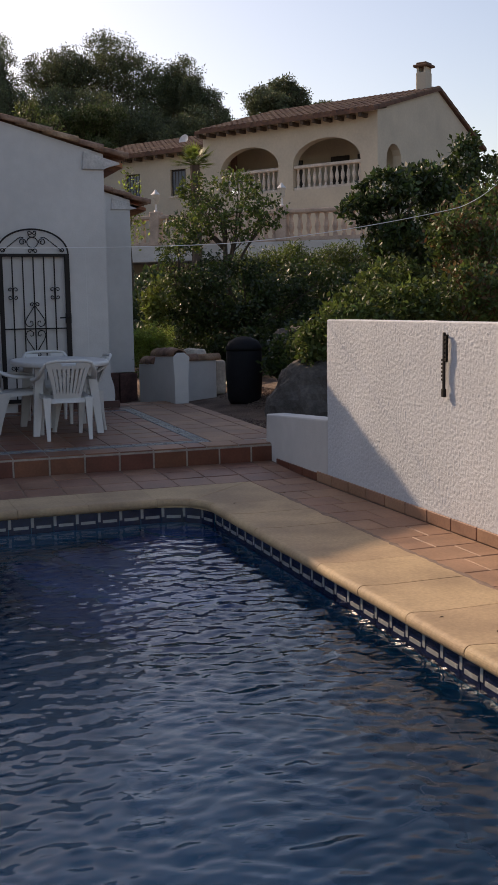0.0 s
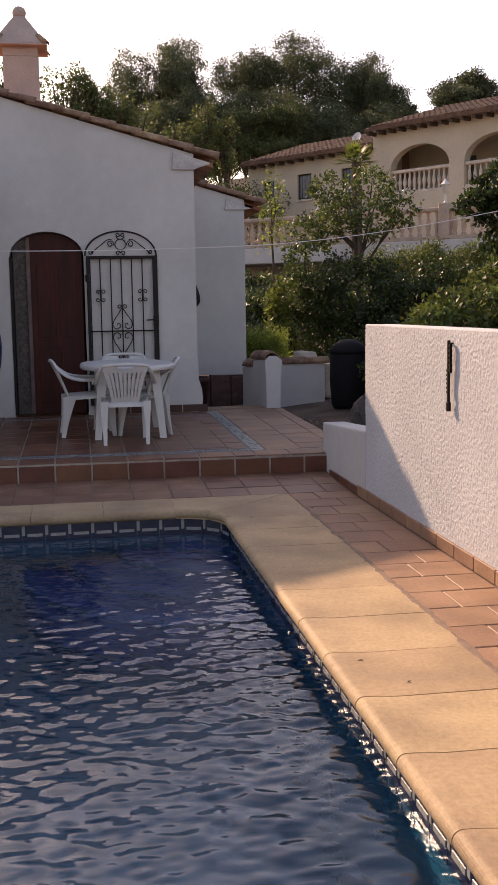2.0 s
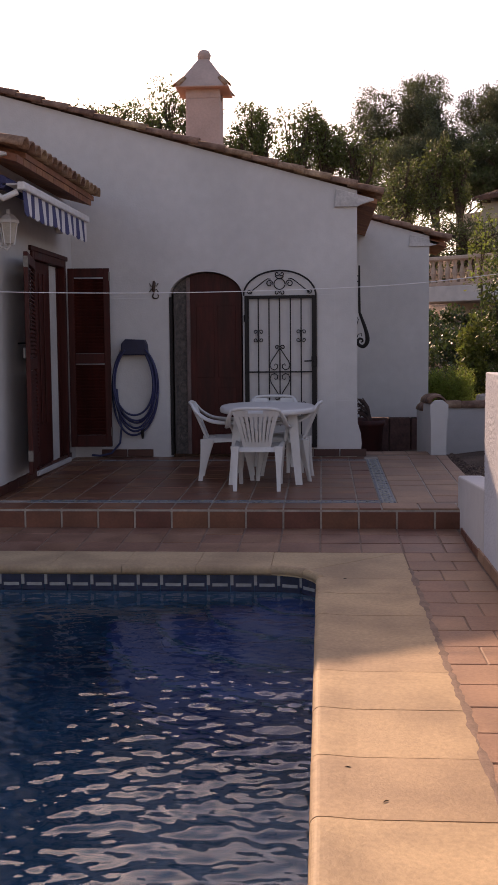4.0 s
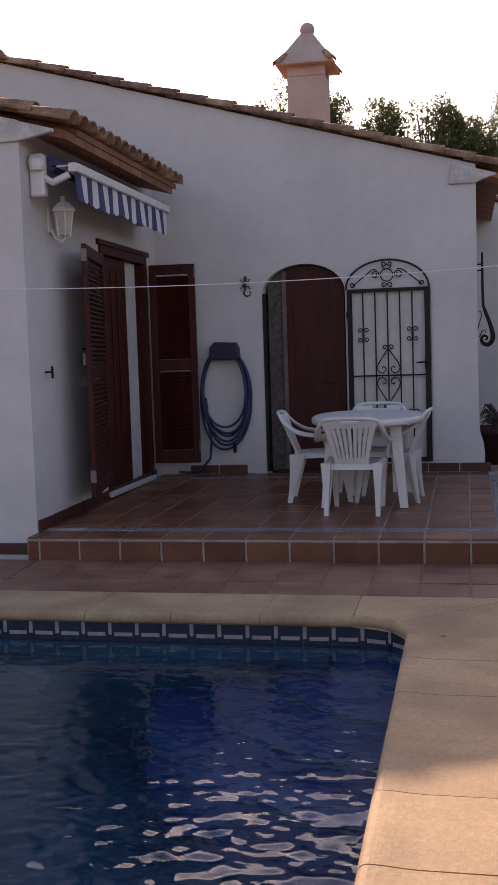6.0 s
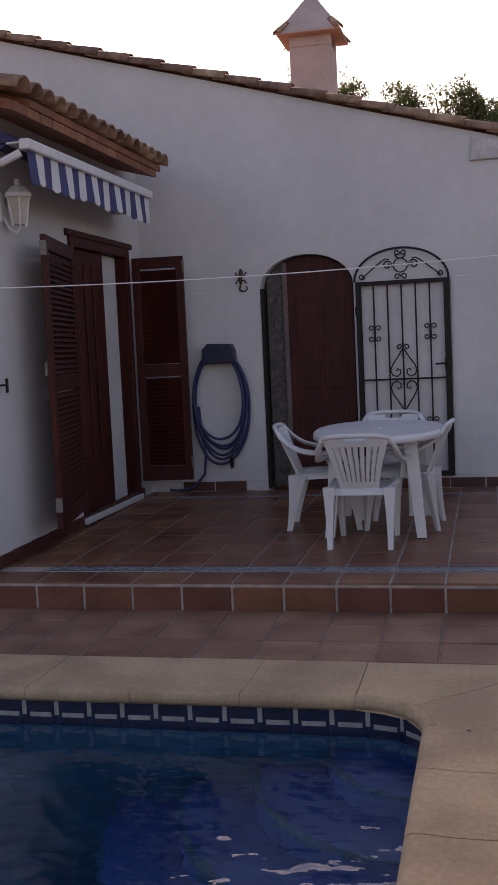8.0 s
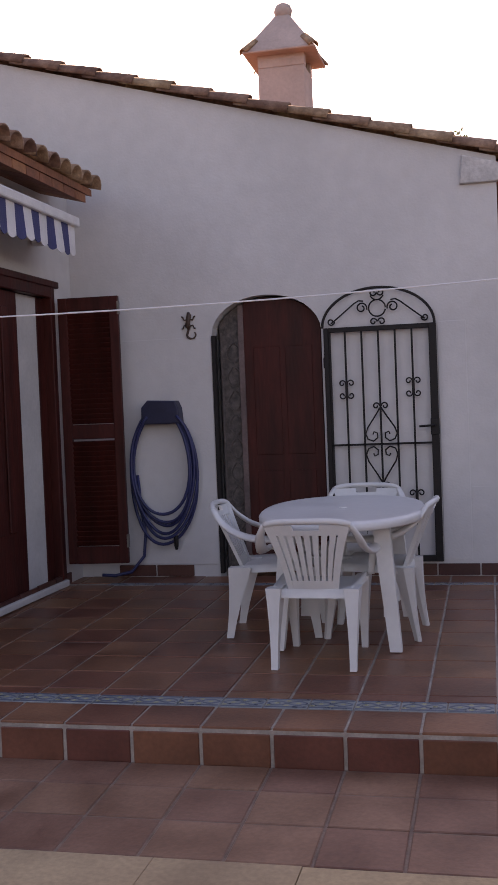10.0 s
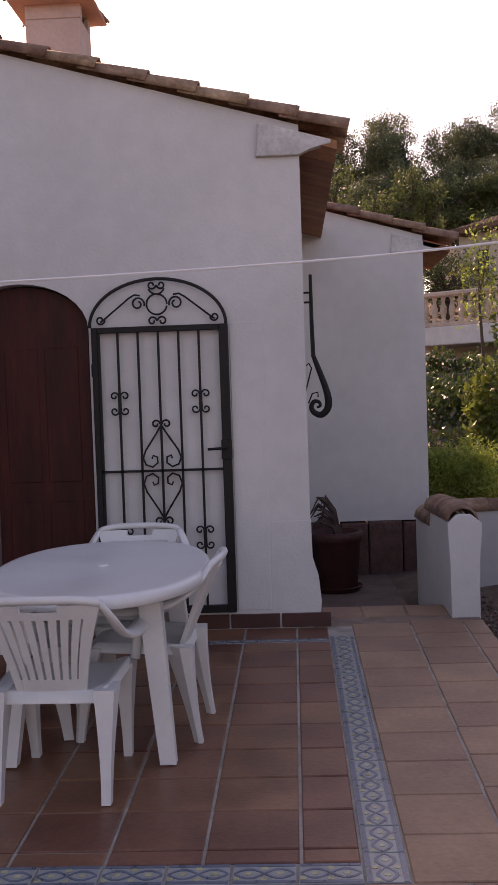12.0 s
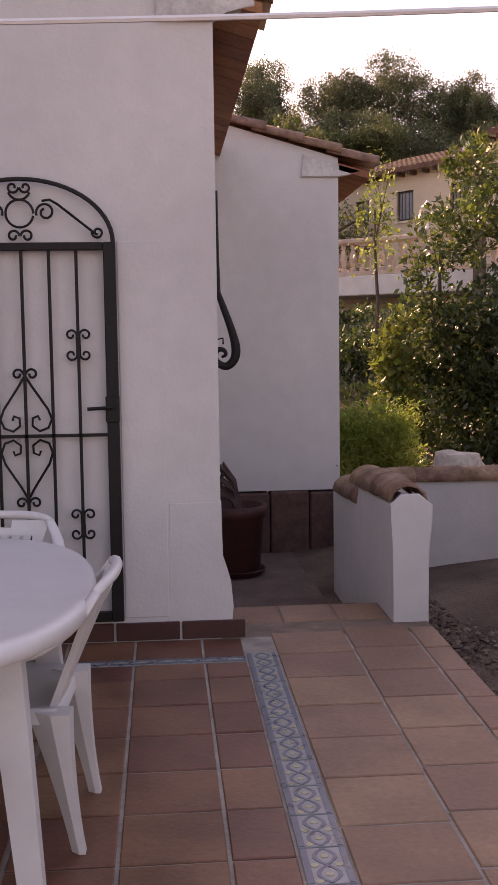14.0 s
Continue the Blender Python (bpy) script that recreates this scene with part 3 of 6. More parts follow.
# chimney on the ridge side
def chimney():
    c = base("chimney", -0.248, 14.7, 3.42, "tall pinkish rendered chimney with a tiled pyramid cap", "chimney")
    m = material("chimney_render", (0.56, 0.43, 0.37), 0.9, 0.12, 3, 30, 0.3, 60)
    part("shaft", boxm(-0.24, 0.24, -0.24, 0.24, 0, 1.55, bev=0.01), m, c)
    for s in (-1, 1):
        part("vent_pier", boxm(-0.24, 0.24, s * 0.19 - 0.05, s * 0.19 + 0.05, 1.55, 1.72, bev=0.005), m, c)
    # near-black block: its colour gives the shade in the hollow vent
    part("cap_shadow", boxm(-0.20, 0.20, -0.139, 0.139, 1.55, 1.70), FAR_DARK, c)
    bm = bmesh.new()
    v = [bm.verts.new(q) for q in ((-0.36, -0.36, 1.70), (0.36, -0.36, 1.70), (0.36, 0.36, 1.70), (-0.36, 0.36, 1.70), (-0.07, -0.07, 2.12), (0.07, -0.07, 2.12), (0.07, 0.07, 2.12), (-0.07, 0.07, 2.12))]
    for q in ((0, 1, 2, 3), (0, 1, 5, 4), (1, 2, 6, 5), (2, 3, 7, 6), (3, 0, 4, 7), (4, 5, 6, 7)):
        bm.faces.new([v[i] for i in q])
    part("cap", bm, m, c, "pinkish pyramid cap of the chimney")
    for sx, sy, rz in ((1, 1, -45), (1, -1, -135), (-1, 1, 45), (-1, -1, 135)):
        part("hip_tile", HIP, None, c, m=pose(sx * 0.25, sy * 0.25, 1.81, 0, 0, math.degrees(math.atan2(sy, sx))) @ pose(0, 0, 0, 0, 41, 0))
    part("cap_lip", boxm(-0.37, 0.37, -0.37, 0.37, 1.672, 1.698, bev=0.008), m, c)
    part("knob", lathe(bmesh.new(), [(0.05, 2.09), (0.085, 2.13), (0.098, 2.18), (0.075, 2.235), (0.03, 2.26)], 12), m, c, smooth=True)
    return c


chimney()

# ---------------------------------------------------------------- annex behind the gable corner
AX, AY = 2.96, 15.2


def annex_z(x):
    return 3.055 - 0.29 * (x - AX)


bm = prism(bmesh.new(), [(SIDE_X, 0.46), (AX, 0.46), (AX, annex_z(AX) + 0.045), (SIDE_X, annex_z(SIDE_X) + 0.045)], "y", AY, AY + 0.25)
structure(part("wall_annex", bm, PLASTER), "white rendered end wall of the annex", "wall")
structure(part("wall_annex_side", boxm(AX - 0.25, AX, AY + 0.25, 16.5, 0.0, 3.0), PLASTER), "white rendered side wall of the annex", "wall")
stone_base = structure(new("wall_base"), "dark stone facing at the foot of the annex", "wall")
for i, (a, b) in enumerate(((SIDE_X, 2.12), (2.13, 2.38), (2.39, 2.70), (2.71, AX + 0.03))):
    part("stone", boxm(a, b, AY - 0.04, AY + 0.2, -0.1, 0.455 - 0.012 * (i % 2), bev=0.012), STONE, stone_base)
sloping_roof("roof_annex", "weathered clay barrel-tile roof of the annex", 3.21, SIDE_X + 0.02, AY + 0.255, 16.5, lambda x: annex_z(x) + 0.005, [AY + 0.03, AY + 0.25])
soffit2 = structure(new("soffit_annex"), "red-brown brick soffit under the annex eave", "soffit")
for k in range(7):
    y = AY - 0.03 + k * 0.205
    a, b = AX + 0.002, 3.205
    part("brick", prism(bmesh.new(), [(a, annex_z(a) - 0.052), (b, annex_z(b) - 0.052), (b, annex_z(b)), (a, annex_z(a))], "y", y, y + 0.195), SOFFIT, soffit2)
bm = prism(bmesh.new(), [(2.66, 2.95), (2.96, 2.95), (3.14, 2.985), (3.14, 3.0), (2.68, 3.125)], "y", AY - 0.03, AY + 0.03, bev=0.008)
structure(part("trim", bm, bpy.data.materials["weathered_plaster"]), "weathered plaster bracket under the annex roof", "trim")

# ---------------------------------------------------------------- left wing
wing_eave_z = 3.16
D0, D1, DZ0, DZ1 = 9.93, 11.30, 0.295, 2.50
bm = bmesh.new()
box(bm, WING_X - 0.25, WING_X, WING_Y, D0, -0.05, wing_eave_z - 0.02)
box(bm, WING_X - 0.25, WING_X, D1, GABLE, -0.05, wing_eave_z - 0.02)
box(bm, WING_X - 0.25, WING_X, D0, D1, DZ1, wing_eave_z - 0.02)
box(bm, WING_X - 0.25, WING_X, D0, D1, -0.05, DZ0)
structure(part("wall_wing_side", bm, PLASTER), "white rendered wall of the wing with a door opening", "wall")


def wing_z(x):
    return wing_eave_z + 0.27 * (-1.07 - x) - 0.03


bm = prism(bmesh.new(), [(-7.0, -0.05), (WING_X - 0.25, -0.05), (WING_X - 0.25, wing_z(WING_X - 0.25) + 0.045), (-4.2, wing_z(-4.2) + 0.045), (-7.0, wing_z(-4.2) - 0.7)], "y", WING_Y, WING_Y + 0.25)
structure(part("wall_wing_front", bm, PLASTER), "white rendered front wall of the wing", "wall")
bm = prism(bmesh.new(), [(WING_X - 0.25, wing_eave_z - 0.02), (WING_X, wing_eave_z - 0.02), (WING_X, wing_z(WING_X)), (WING_X - 0.25, wing_z(WING_X - 0.25))], "y", WING_Y, GABLE)
structure(part("wall_wing_top", bm, PLASTER), "white rendered wall head of the wing", "wall")
cols = [WING_Y + 0.04 + 0.192 * k for k in range(16)]
sloping_roof("roof_wing", "clay barrel-tile roof with an open row of tile ends at the eave", -1.13, -4.2, WING_Y + 0.255, GABLE - 0.40, lambda x: wing_z(x) + 0.005, cols[:])
soffit3 = structure(new("soffit_wing"), "reddish brick and board soffit under the wing eave", "soffit")
for k in range(14):
    y = WING_Y + 0.02 + k * 0.205
    a, b = WING_X + 0.002, -1.14
    part("brick", prism(bmesh.new(), [(a, wing_z(a) - 0.06), (b, wing_z(b) - 0.06), (b, wing_z(b)), (a, wing_z(a))], "y", y, y + 0.195), SOFFIT, soffit3)
bm = prism(bmesh.new(), [(WING_X - 0.28, wing_eave_z - 0.07), (WING_X, wing_eave_z - 0.07), (-1.22, wing_eave_z - 0.02), (-1.22, wing_eave_z), (WING_X - 0.28, wing_z(-1.78) - 0.01)], "y", WING_Y - 0.03, WING_Y + 0.02, bev=0.006)
structure(part("trim", bm, bpy.data.materials["weathered_plaster"]), "weathered plaster bracket under the wing roof", "trim")
structure(part("wall_inner", boxm(-4.0, -3.9, WING_Y + 0.25, GABLE, 0.2, 2.9), CURTAIN), "pale inner wall of the wing room", "wall")
structure(part("floor_inner", boxm(-3.9, WING_X - 0.25, WING_Y + 0.25, GABLE, 0.23, 0.29), TERRA), "tiled floor of the wing room", "floor")
structure(part("ceiling", boxm(-4.0, WING_X - 0.25, WING_Y + 0.25, GABLE, 2.9, 2.95), PLASTER), "plain white ceiling of the wing room", "ceiling")


def wing_door():
    d = structure(new("door_1"), "dark brown wooden double door frame, one leaf ajar", "door")
    for y0, y1, z0, z1 in ((D0, D0 + 0.07, DZ0, DZ1), (D1 - 0.07, D1, DZ0, DZ1), (D0 + 0.07, D1 - 0.07, DZ1 - 0.08, DZ1)):
        part("door_frame", boxm(WING_X - 0.06, WING_X + 0.025, y0, y1, z0, z1, bev=0.005), WOOD, d)
    part("lintel_board", boxm(WING_X - 0.01, WING_X + 0.03, D0 - 0.06, D1 + 0.08, DZ1, DZ1 + 0.05, bev=0.006), WOOD, d)
    leaf = part("door_leaf", boxm(WING_X - 0.06, WING_X - 0.02, D0 + 0.075, D0 + 0.79, DZ0 + 0.01, DZ1 - 0.085, bev=0.004), WOOD, d)
    for y in (D0 + 0.16, D0 + 0.34, D0 + 0.52):
        part("moulding", boxm(WING_X - 0.022, WING_X - 0.006, y, y + 0.10, DZ0 + 0.45, DZ1 - 0.2, bev=0.006), WOOD, leaf)
    part("door_leaf", boxm(WING_X - 0.075, WING_X - 0.04, D0 + 1.17, D1 - 0.075, DZ0 + 0.01, DZ1 - 0.085, bev=0.004), WOOD, d)
    part("curtain", boxm(WING_X - 0.052, WING_X - 0.044, D0 + 0.795, D0 + 1.165, DZ0, DZ1 - 0.085), CURTAIN, d, "pale curtain behind the door gap")
    return d


wing_door()


def shutter(label, m, w=0.58):
    s = tagged(new("shutter"), label, "shutter", "brown louvred shutters")
    s.matrix_world = m
    h = 2.02
    for x0, x1, z0, z1 in ((0, 0.07, 0, h), (w - 0.07, w, 0, h), (0.07, w - 0.07, 0, 0.13), (0.07, w - 0.07, h - 0.10, h), (0.07, w - 0.07, 0.95, 1.06)):
        part("frame_rail", boxm(x0, x1, -0.02, 0.02, z0, z1, bev=0.004), WOOD, s)
    bm = boxm(0.065, w - 0.065, -0.005, 0.005, -0.022, 0.022)
    bmesh.ops.rotate(bm, verts=bm.verts, cent=(0, 0, 0), matrix=Matrix.Rotation(radians(38), 3, "X"))
    me = bpy.data.meshes.new("slat")
    bm.to_mesh(me)
    bm.free()
    me.materials.append(WOOD)
    for z in [0.155 + 0.038 * k for k in range(21)] + [1.085 + 0.038 * k for k in range(22)]:
        part("slat", me, None, s, m=Matrix.Translation((0, 0, z)))
    for z in (0.12, 1.88):
        part("hinge", boxm(w - 0.008, w + 0.004, -0.023, 0.023, z, z + 0.10, bev=0.002), BRASS, s, "pale metal hinge strap")
    return s


s1 = shutter("dark brown louvred shutter folded out from the door", pose(WING_X + 0.035, D0 - 0.02, 0.38, 0, 0, -78.4), 1.03)
part("latch", boxm(0.985, 1.01, -0.045, -0.02, 1.06, 1.16, bev=0.005), BRASS, s1, "worn metal latch")
shutter("dark brown louvred wooden shutter standing square to the wall", pose(WING_X + 0.03, D1 + 0.05, 0.40, 0, 0, 4), 0.47)
step_sill = structure(part("door_sill", boxm(WING_X - 0.2, -1.45, 9.90, 11.30, 0.24, 0.29, bev=0.010, seg=2), CURTAIN), "pale stone threshold step below the brown door", "sill")


def awning():
    a = base("awning", -1.15, 8.47, 2.93, "retracted awning with a blue and white striped valance under the eave", "awning")
    n = 20
    L = 2.53
    part("front_bar", boxm(-0.04, 0.03, 0, L, -0.05, 0.02, bev=0.012, seg=2), ALU, a, "white lacquered front bar")
    part("fabric_roll", tube(bmesh.new(), [(-0.20, 0.05, 0.03), (-0.20, L - 0.05, 0.03)], 0.06, 12), AWN_B, a, "rolled awning cloth")
    part("cloth", boxm(-0.18, -0.03, 0.05, L - 0.05, 0.0, 0.012), AWN_W, a)
    for k in range(n):
        y0, y1 = 0.04 + (L - 0.08) * k / n, 0.04 + (L - 0.08) * (k + 1) / n
        bm = bmesh.new()
        for q in range(4):
            ya, yb = y0 + (y1 - y0) * q / 4, y0 + (y1 - y0) * (q + 1) / 4
            za, zb = (-0.245 - 0.022 * math.sin(math.pi * ((yy - y0) / (y1 - y0))) + 0.010 * math.sin(k) for yy in (ya, yb))
            xa, xb = (0.012 + 0.010 * math.sin(yy * 12) for yy in (ya, yb))
            lo = [bm.verts.new(p) for p in ((0.0, ya, -0.045), (0.0, yb, -0.045), (xb, yb, zb), (xa, ya, za))]
            hi = [bm.verts.new((p.co.x - 0.004, p.co.y, p.co.z)) for p in lo]
            bm.faces.new(lo), bm.faces.new(hi[::-1])
            for i in range(4):
                bm.faces.new((lo[i], lo[(i + 1) % 4], hi[(i + 1) % 4], hi[i]))
        part("valance_stripe", bm, AWN_W if k % 2 else AWN_B, a, "white valance stripe" if k % 2 else "dark blue valance stripe")
    br = part("bracket", boxm(-0.34, -0.22, -0.02, 0.06, -0.22, 0.10, bev=0.02, seg=2), ALU, a, "white cast bracket")
    part("arm", tube(bmesh.new(), [(-0.26, 0.02, -0.06), (-0.16, 0.0, -0.12), (-0.05, 0.05, -0.06)], 0.028, 8), ALU, a)
    part("gear", lathe(bmesh.new(), [(0.05, -0.05), (0.06, -0.02), (0.06, 0.03), (0.04, 0.05)], 10, (-0.27, -0.03, 0.02)), ALU, br)
    part("bracket", boxm(-0.34, -0.22, L - 0.06, L + 0.02, -0.16, 0.10, bev=0.02, seg=2), ALU, a, "white cast bracket")
    return a


awning()


def wall_lantern():
    l = base("wall_lantern", WING_X, 8.82, 2.42, "white metal wall lantern with pale glass", "lantern")
    part("back_plate", boxm(0.0, 0.015, -0.05, 0.05, 0.06, 0.26, bev=0.005), ALU, l)
    part("bracket", tube(bmesh.new(), [(0.01, 0, 0.10), (0.05, 0, 0.02), (0.10, 0, -0.01), (0.13, 0, 0.03)], 0.012, 6), ALU, l)
    part("glass", lathe(bmesh.new(), [(0.045, 0.04), (0.075, 0.22)], 6, (0.12, 0, 0)), LAMP_GLASS, l, "pale lantern glass")
    for k in range(6):
        a = 2 * math.pi * k / 6
        part("bar", tube(bmesh.new(), [(0.12 + 0.05 * math.cos(a), 0.05 * math.sin(a), 0.03), (0.12 + 0.082 * math.cos(a), 0.082 * math.sin(a), 0.23)], 0.006, 5), ALU, l)
    part("top", lathe(bmesh.new(), [(0.10, 0.22), (0.095, 0.245), (0.05, 0.29), (0.02, 0.30), (0.018, 0.34)], 6, (0.12, 0, 0)), ALU, l)
    return l


wall_lantern()
hk = base("shutter_catch", WING_X, 8.60, 1.40, "small dark iron shutter catch on the white wall", "catch")
part("pin", tube(bmesh.new(), [(0, 0, 0), (0.06, 0, 0)], 0.008, 6), IRON, hk)
part("tongue", boxm(0.05, 0.065, -0.012, 0.012, -0.05, 0.045, bev=0.004), IRON, hk)
hk2 = base("shutter_catch", WING_X, 9.42, 1.58, "small dark iron shutter catch on the white wall", "catch")
part("pin", tube(bmesh.new(), [(0, 0, 0), (0.10, 0, 0)], 0.008, 6), IRON, hk2)


# ---------------------------------------------------------------- hose, gecko, hook
def garden_hose():
    cx = -0.76
    h = base("hose_holder", cx, GABLE, 1.44, "dark navy plastic hose holder fixed to the white wall", "hose holder")
    bm = prism(bmesh.new(), [(-0.155, 0), (0.155, 0), (0.145, 0.12), (0.12, 0.175), (-0.10, 0.185), (-0.15, 0.13)], "y", -0.13, -0.002, bev=0.01)
    part("bracket", bm, HOSE_BOX, h)
    g = base("garden_hose", cx, GABLE - 0.07, 1.40, "dark blue garden hose hanging in long loops", "hose")
    rr = random.Random(3)
    for k in range(6):
        w, d = 0.225 + 0.008 * k, (0.40, 0.435, 0.45, 0.48, 0.50, 0.525)[k]
        o = rr.uniform(-0.015, 0.015)
        pts = []
        for i in range(41):
            a = radians(-152 + 304 * i / 40)
            pts.append((o + w * math.sin(a) + 0.012 * math.sin(2 * a + k), -0.05 + 0.018 * (k % 3) + 0.01 * math.sin(a * 3 + k), 0.10 - d * 0.883 - d * math.cos(a)))
        part("loop", tube(bmesh.new(), pts, 0.0125, 7), HOSE, g, smooth=True)
    part("tail", tube(bmesh.new(), [(-0.22, 0, -0.35), (-0.20, 0, -0.62), (-0.17, -0.01, -0.80), (-0.19, -0.01, -0.98), (-0.29, -0.03, -1.10), (-0.42, -0.06, -1.125), (-0.50, -0.12, -1.11)], 0.0125, 7), HOSE, g, smooth=True)
    part("nozzle", lathe(bmesh.new(), [(0.010, -0.06), (0.018, -0.03), (0.02, 0.03), (0.014, 0.05)], 8, (0.08, -0.03, -0.87)), IRON, g, "black hose nozzle")


garden_hose()


def gecko():
    g = base("wall_gecko", -0.535, GABLE - 0.012, 2.20, "small bronze gecko ornament on the white wall", "ornament")
    part("body", tube(bmesh.new(), [(0.0, 0, 0.09), (0.005, 0, 0.065), (0.0, -0.004, 0.03), (-0.008, -0.004, -0.01), (0.0, 0, -0.045)], [0.010, 0.020, 0.017, 0.021, 0.010], 8), GECKO, g, smooth=True)
    part("tail", tube(bmesh.new(), [(0, 0, -0.04)] + [(0.02 - 0.035 * math.cos(radians(25 * i)), 0, -0.085 - 0.028 * math.sin(radians(25 * i))) for i in range(10)], [0.009] * 5 + [0.006] * 6, 6), GECKO, g, smooth=True)
    for s in (-1, 1):
        part("leg", tube(bmesh.new(), [(0, 0, 0.035), (s * 0.035, 0, 0.03), (s * 0.045, 0, 0.055), (s * 0.055, 0, 0.058)], 0.006, 5), GECKO, g)
        part("leg", tube(bmesh.new(), [(0, 0, -0.02), (s * 0.035, 0, -0.01), (s * 0.045, 0, -0.035), (s * 0.055, 0, -0.035)], 0.006, 5), GECKO, g)


gecko()


def smooth_path(pts, k):
    """Curve through the points, k steps to a span."""
    p = [Vector(q) for q in pts]
    p = [p[0] * 2 - p[1]] + p + [p[-1] * 2 - p[-2]]
    out = []
    for i in range(1, len(p) - 2):
        a, b, c, d = p[i - 1:i + 3]
        for s in range(k):
            t = s / k
            out.append(0.5 * (2 * b + (c - a) * t + (2 * a - 5 * b + 4 * c - d) * t * t + (3 * b - a - 3 * c + d) * t ** 3))
    return out + [p[-2]]


def iron_bracket():
    """Big scrolled iron lamp bracket on the side wall, seen past the corner."""
    k = base("iron_wall_bracket", SIDE_X, 13.0, 0.0, "dark wrought-iron scrolled wall bracket", "bracket")
    part("stem", tube(bmesh.new(), [(0.07, 0, 2.530), (0.07, 0, 2.175), (0.075, 0, 1.934)], [0.012, 0.015, 0.016], 6), IRON, k)
    part("hook", tube(bmesh.new(), smooth_path([(0.075, 0, 1.943), (0.10, 0, 1.872), (0.15, 0, 1.730), (0.175, 0, 1.623), (0.165, 0, 1.552), (0.12, 0, 1.512), (0.07, 0, 1.530), (0.05, 0, 1.570), (0.07, 0, 1.610), (0.105, 0, 1.606), (0.115, 0, 1.579), (0.09, 0, 1.566)], 5), [0.016 + 0.011 * min(1, k / 15) - 0.019 * max(0, (k - 18) / 37) for k in range(56)], 8, 0.7), IRON, k, smooth=True)
    part("brace", tube(bmesh.new(), [(0.0, 0, 1.641), (0.03, 0, 1.748), (0.06, 0, 1.854), (0.04, 0, 1.890), (0.02, 0, 1.872)], 0.006, 5), IRON, k)
    part("brace", tube(bmesh.new(), [(0.03, 0, 1.597), (0.06, 0, 1.668), (0.10, 0, 1.677), (0.10, 0, 1.641)], 0.006, 5), IRON, k)
    for z in (2.33, 2.40):
        part("fixing", tube(bmesh.new(), [(-0.01, 0, z), (0.07, 0, z)], 0.008, 5), IRON, k)


iron_bracket()

# ---------------------------------------------------------------- terrace
TX0, TX1 = WING_X + 0.001, 2.84
bm = prism(bmesh.new(), [(STEP_Y + 0.013, -0.05), (GABLE, -0.05), (GABLE, terrace_z(GABLE) - 0.006), (STEP_Y + 0.013, terrace_z(STEP_Y) - 0.006)], "x", TX0, TX1 - 0.004)
floor_terrace = structure(part("floor_terrace", bm, GROUT), "raised terrace of terracotta tiles with pale joints and a blue glazed border", "floor")
tile_cache = {}


def tile_mesh(name, w, d, t, mat, bev=0.004):
    key = (name, round(w, 3), round(d, 3), t, mat.name)
    if key not in tile_cache:
        b = boxm(0, w, 0, d, -t, 0)
        if bev:
            top = [e for e in b.edges if all(abs(v.co.z) < 1e-6 for v in e.verts)]
            bmesh.ops.bevel(b, geom=top, offset=bev, segments=1, affect="EDGES")
        bmesh.ops.recalc_face_normals(b, faces=b.faces)
        me = bpy.data.meshes.new(name)
        b.to_mesh(me)
        b.free()
        me.materials.append(mat)
        tile_cache[key] = me
    return tile_cache[key]


TILT = math.degrees(math.atan(0.014))
tj = random.Random(11)


def lay(parent, x0, x1, y0, y1, mat, gap=0.012, sloped=True, z=None, name="tile", t=0.018):
    w, d = x1 - x0 - gap, y1 - y0 - gap
    if w < 0.03 or d < 0.03:
        return
    zz = terrace_z(y0) if z is None else z
    m = pose(x0 + gap / 2, y0 + gap / 2, zz + tj.uniform(-0.0015, 0.0015), TILT + tj.uniform(-0.25, 0.25) if sloped else tj.uniform(-0.25, 0.25), tj.uniform(-0.25, 0.25), 0)
    part(name, tile_mesh(name, w, d, t, mat), None, parent, m=m)


XJ = [0.77 + PITCH * k for k in range(-8, 4)]
XJ = [TX0] + [x for x in XJ if TX0 + 0.08 < x < 1.85] + [1.89]
BX0, BX1, BY0, BY1 = 1.89, 2.03, 8.375, 8.515
# edge row, then the field between the borders
for a, b in zip(XJ, XJ[1:]):
    lay(floor_terrace, a, b, STEP_Y - 0.004, BY0, TERRA)
for a, b in ((1.89, 2.20), (2.20, 2.52), (2.52, TX1)):
    lay(floor_terrace, a, b, STEP_Y - 0.004, BY0, TERRA_LT)
rows = [BY1 + 0.10] + [BY1 + 0.10 + PITCH * k for k in range(1, 9)]
YJ = [BY1] + [y for y in rows if y < 11.2] + [11.30]
for a, b in zip(XJ, XJ[1:]):
    for c, d in zip(YJ, YJ[1:]):
        lay(floor_terrace, a, b, c, d, TERRA)
    lay(floor_terrace, a, b, 11.375, GABLE - 0.018, TERRA)
# strip to the garden, laid a little askew
yr = [BY1 - 0.14 + 0.335 * k for k in range(0, 11)]
for c, d in zip(yr, yr[1:]):
    o = 0.02 * ((d - 10) / 2)
    d = min(d, 11.93)
    if c < 11.9:
        lay(floor_terrace, BX1, 2.37 + o, c, d, TERRA_LT, 0.010)
        lay(floor_terrace, 2.37 + o, 2.69 + o, c + 0.06, min(d + 0.06, 11.93), TERRA_LT, 0.014)
        lay(floor_terrace, 2.69 + o, TX1, c + 0.02, min(d + 0.02, 11.93), TERRA_LT, 0.010)
structure(part("floor_strip", boxm(SIDE_X, TX1 - 0.004, GABLE, 12.27, -0.05, terrace_z(GABLE) - 0.006), GROUT_DK), "mortar bed of the passage beside the house", "floor")
for a, b in ((1.86, 2.12), (2.12, 2.40), (2.40, 2.66)):
    lay(floor_terrace, a, b, 11.93, 12.26, TERRA_LT, 0.012, False, terrace_z(GABLE))

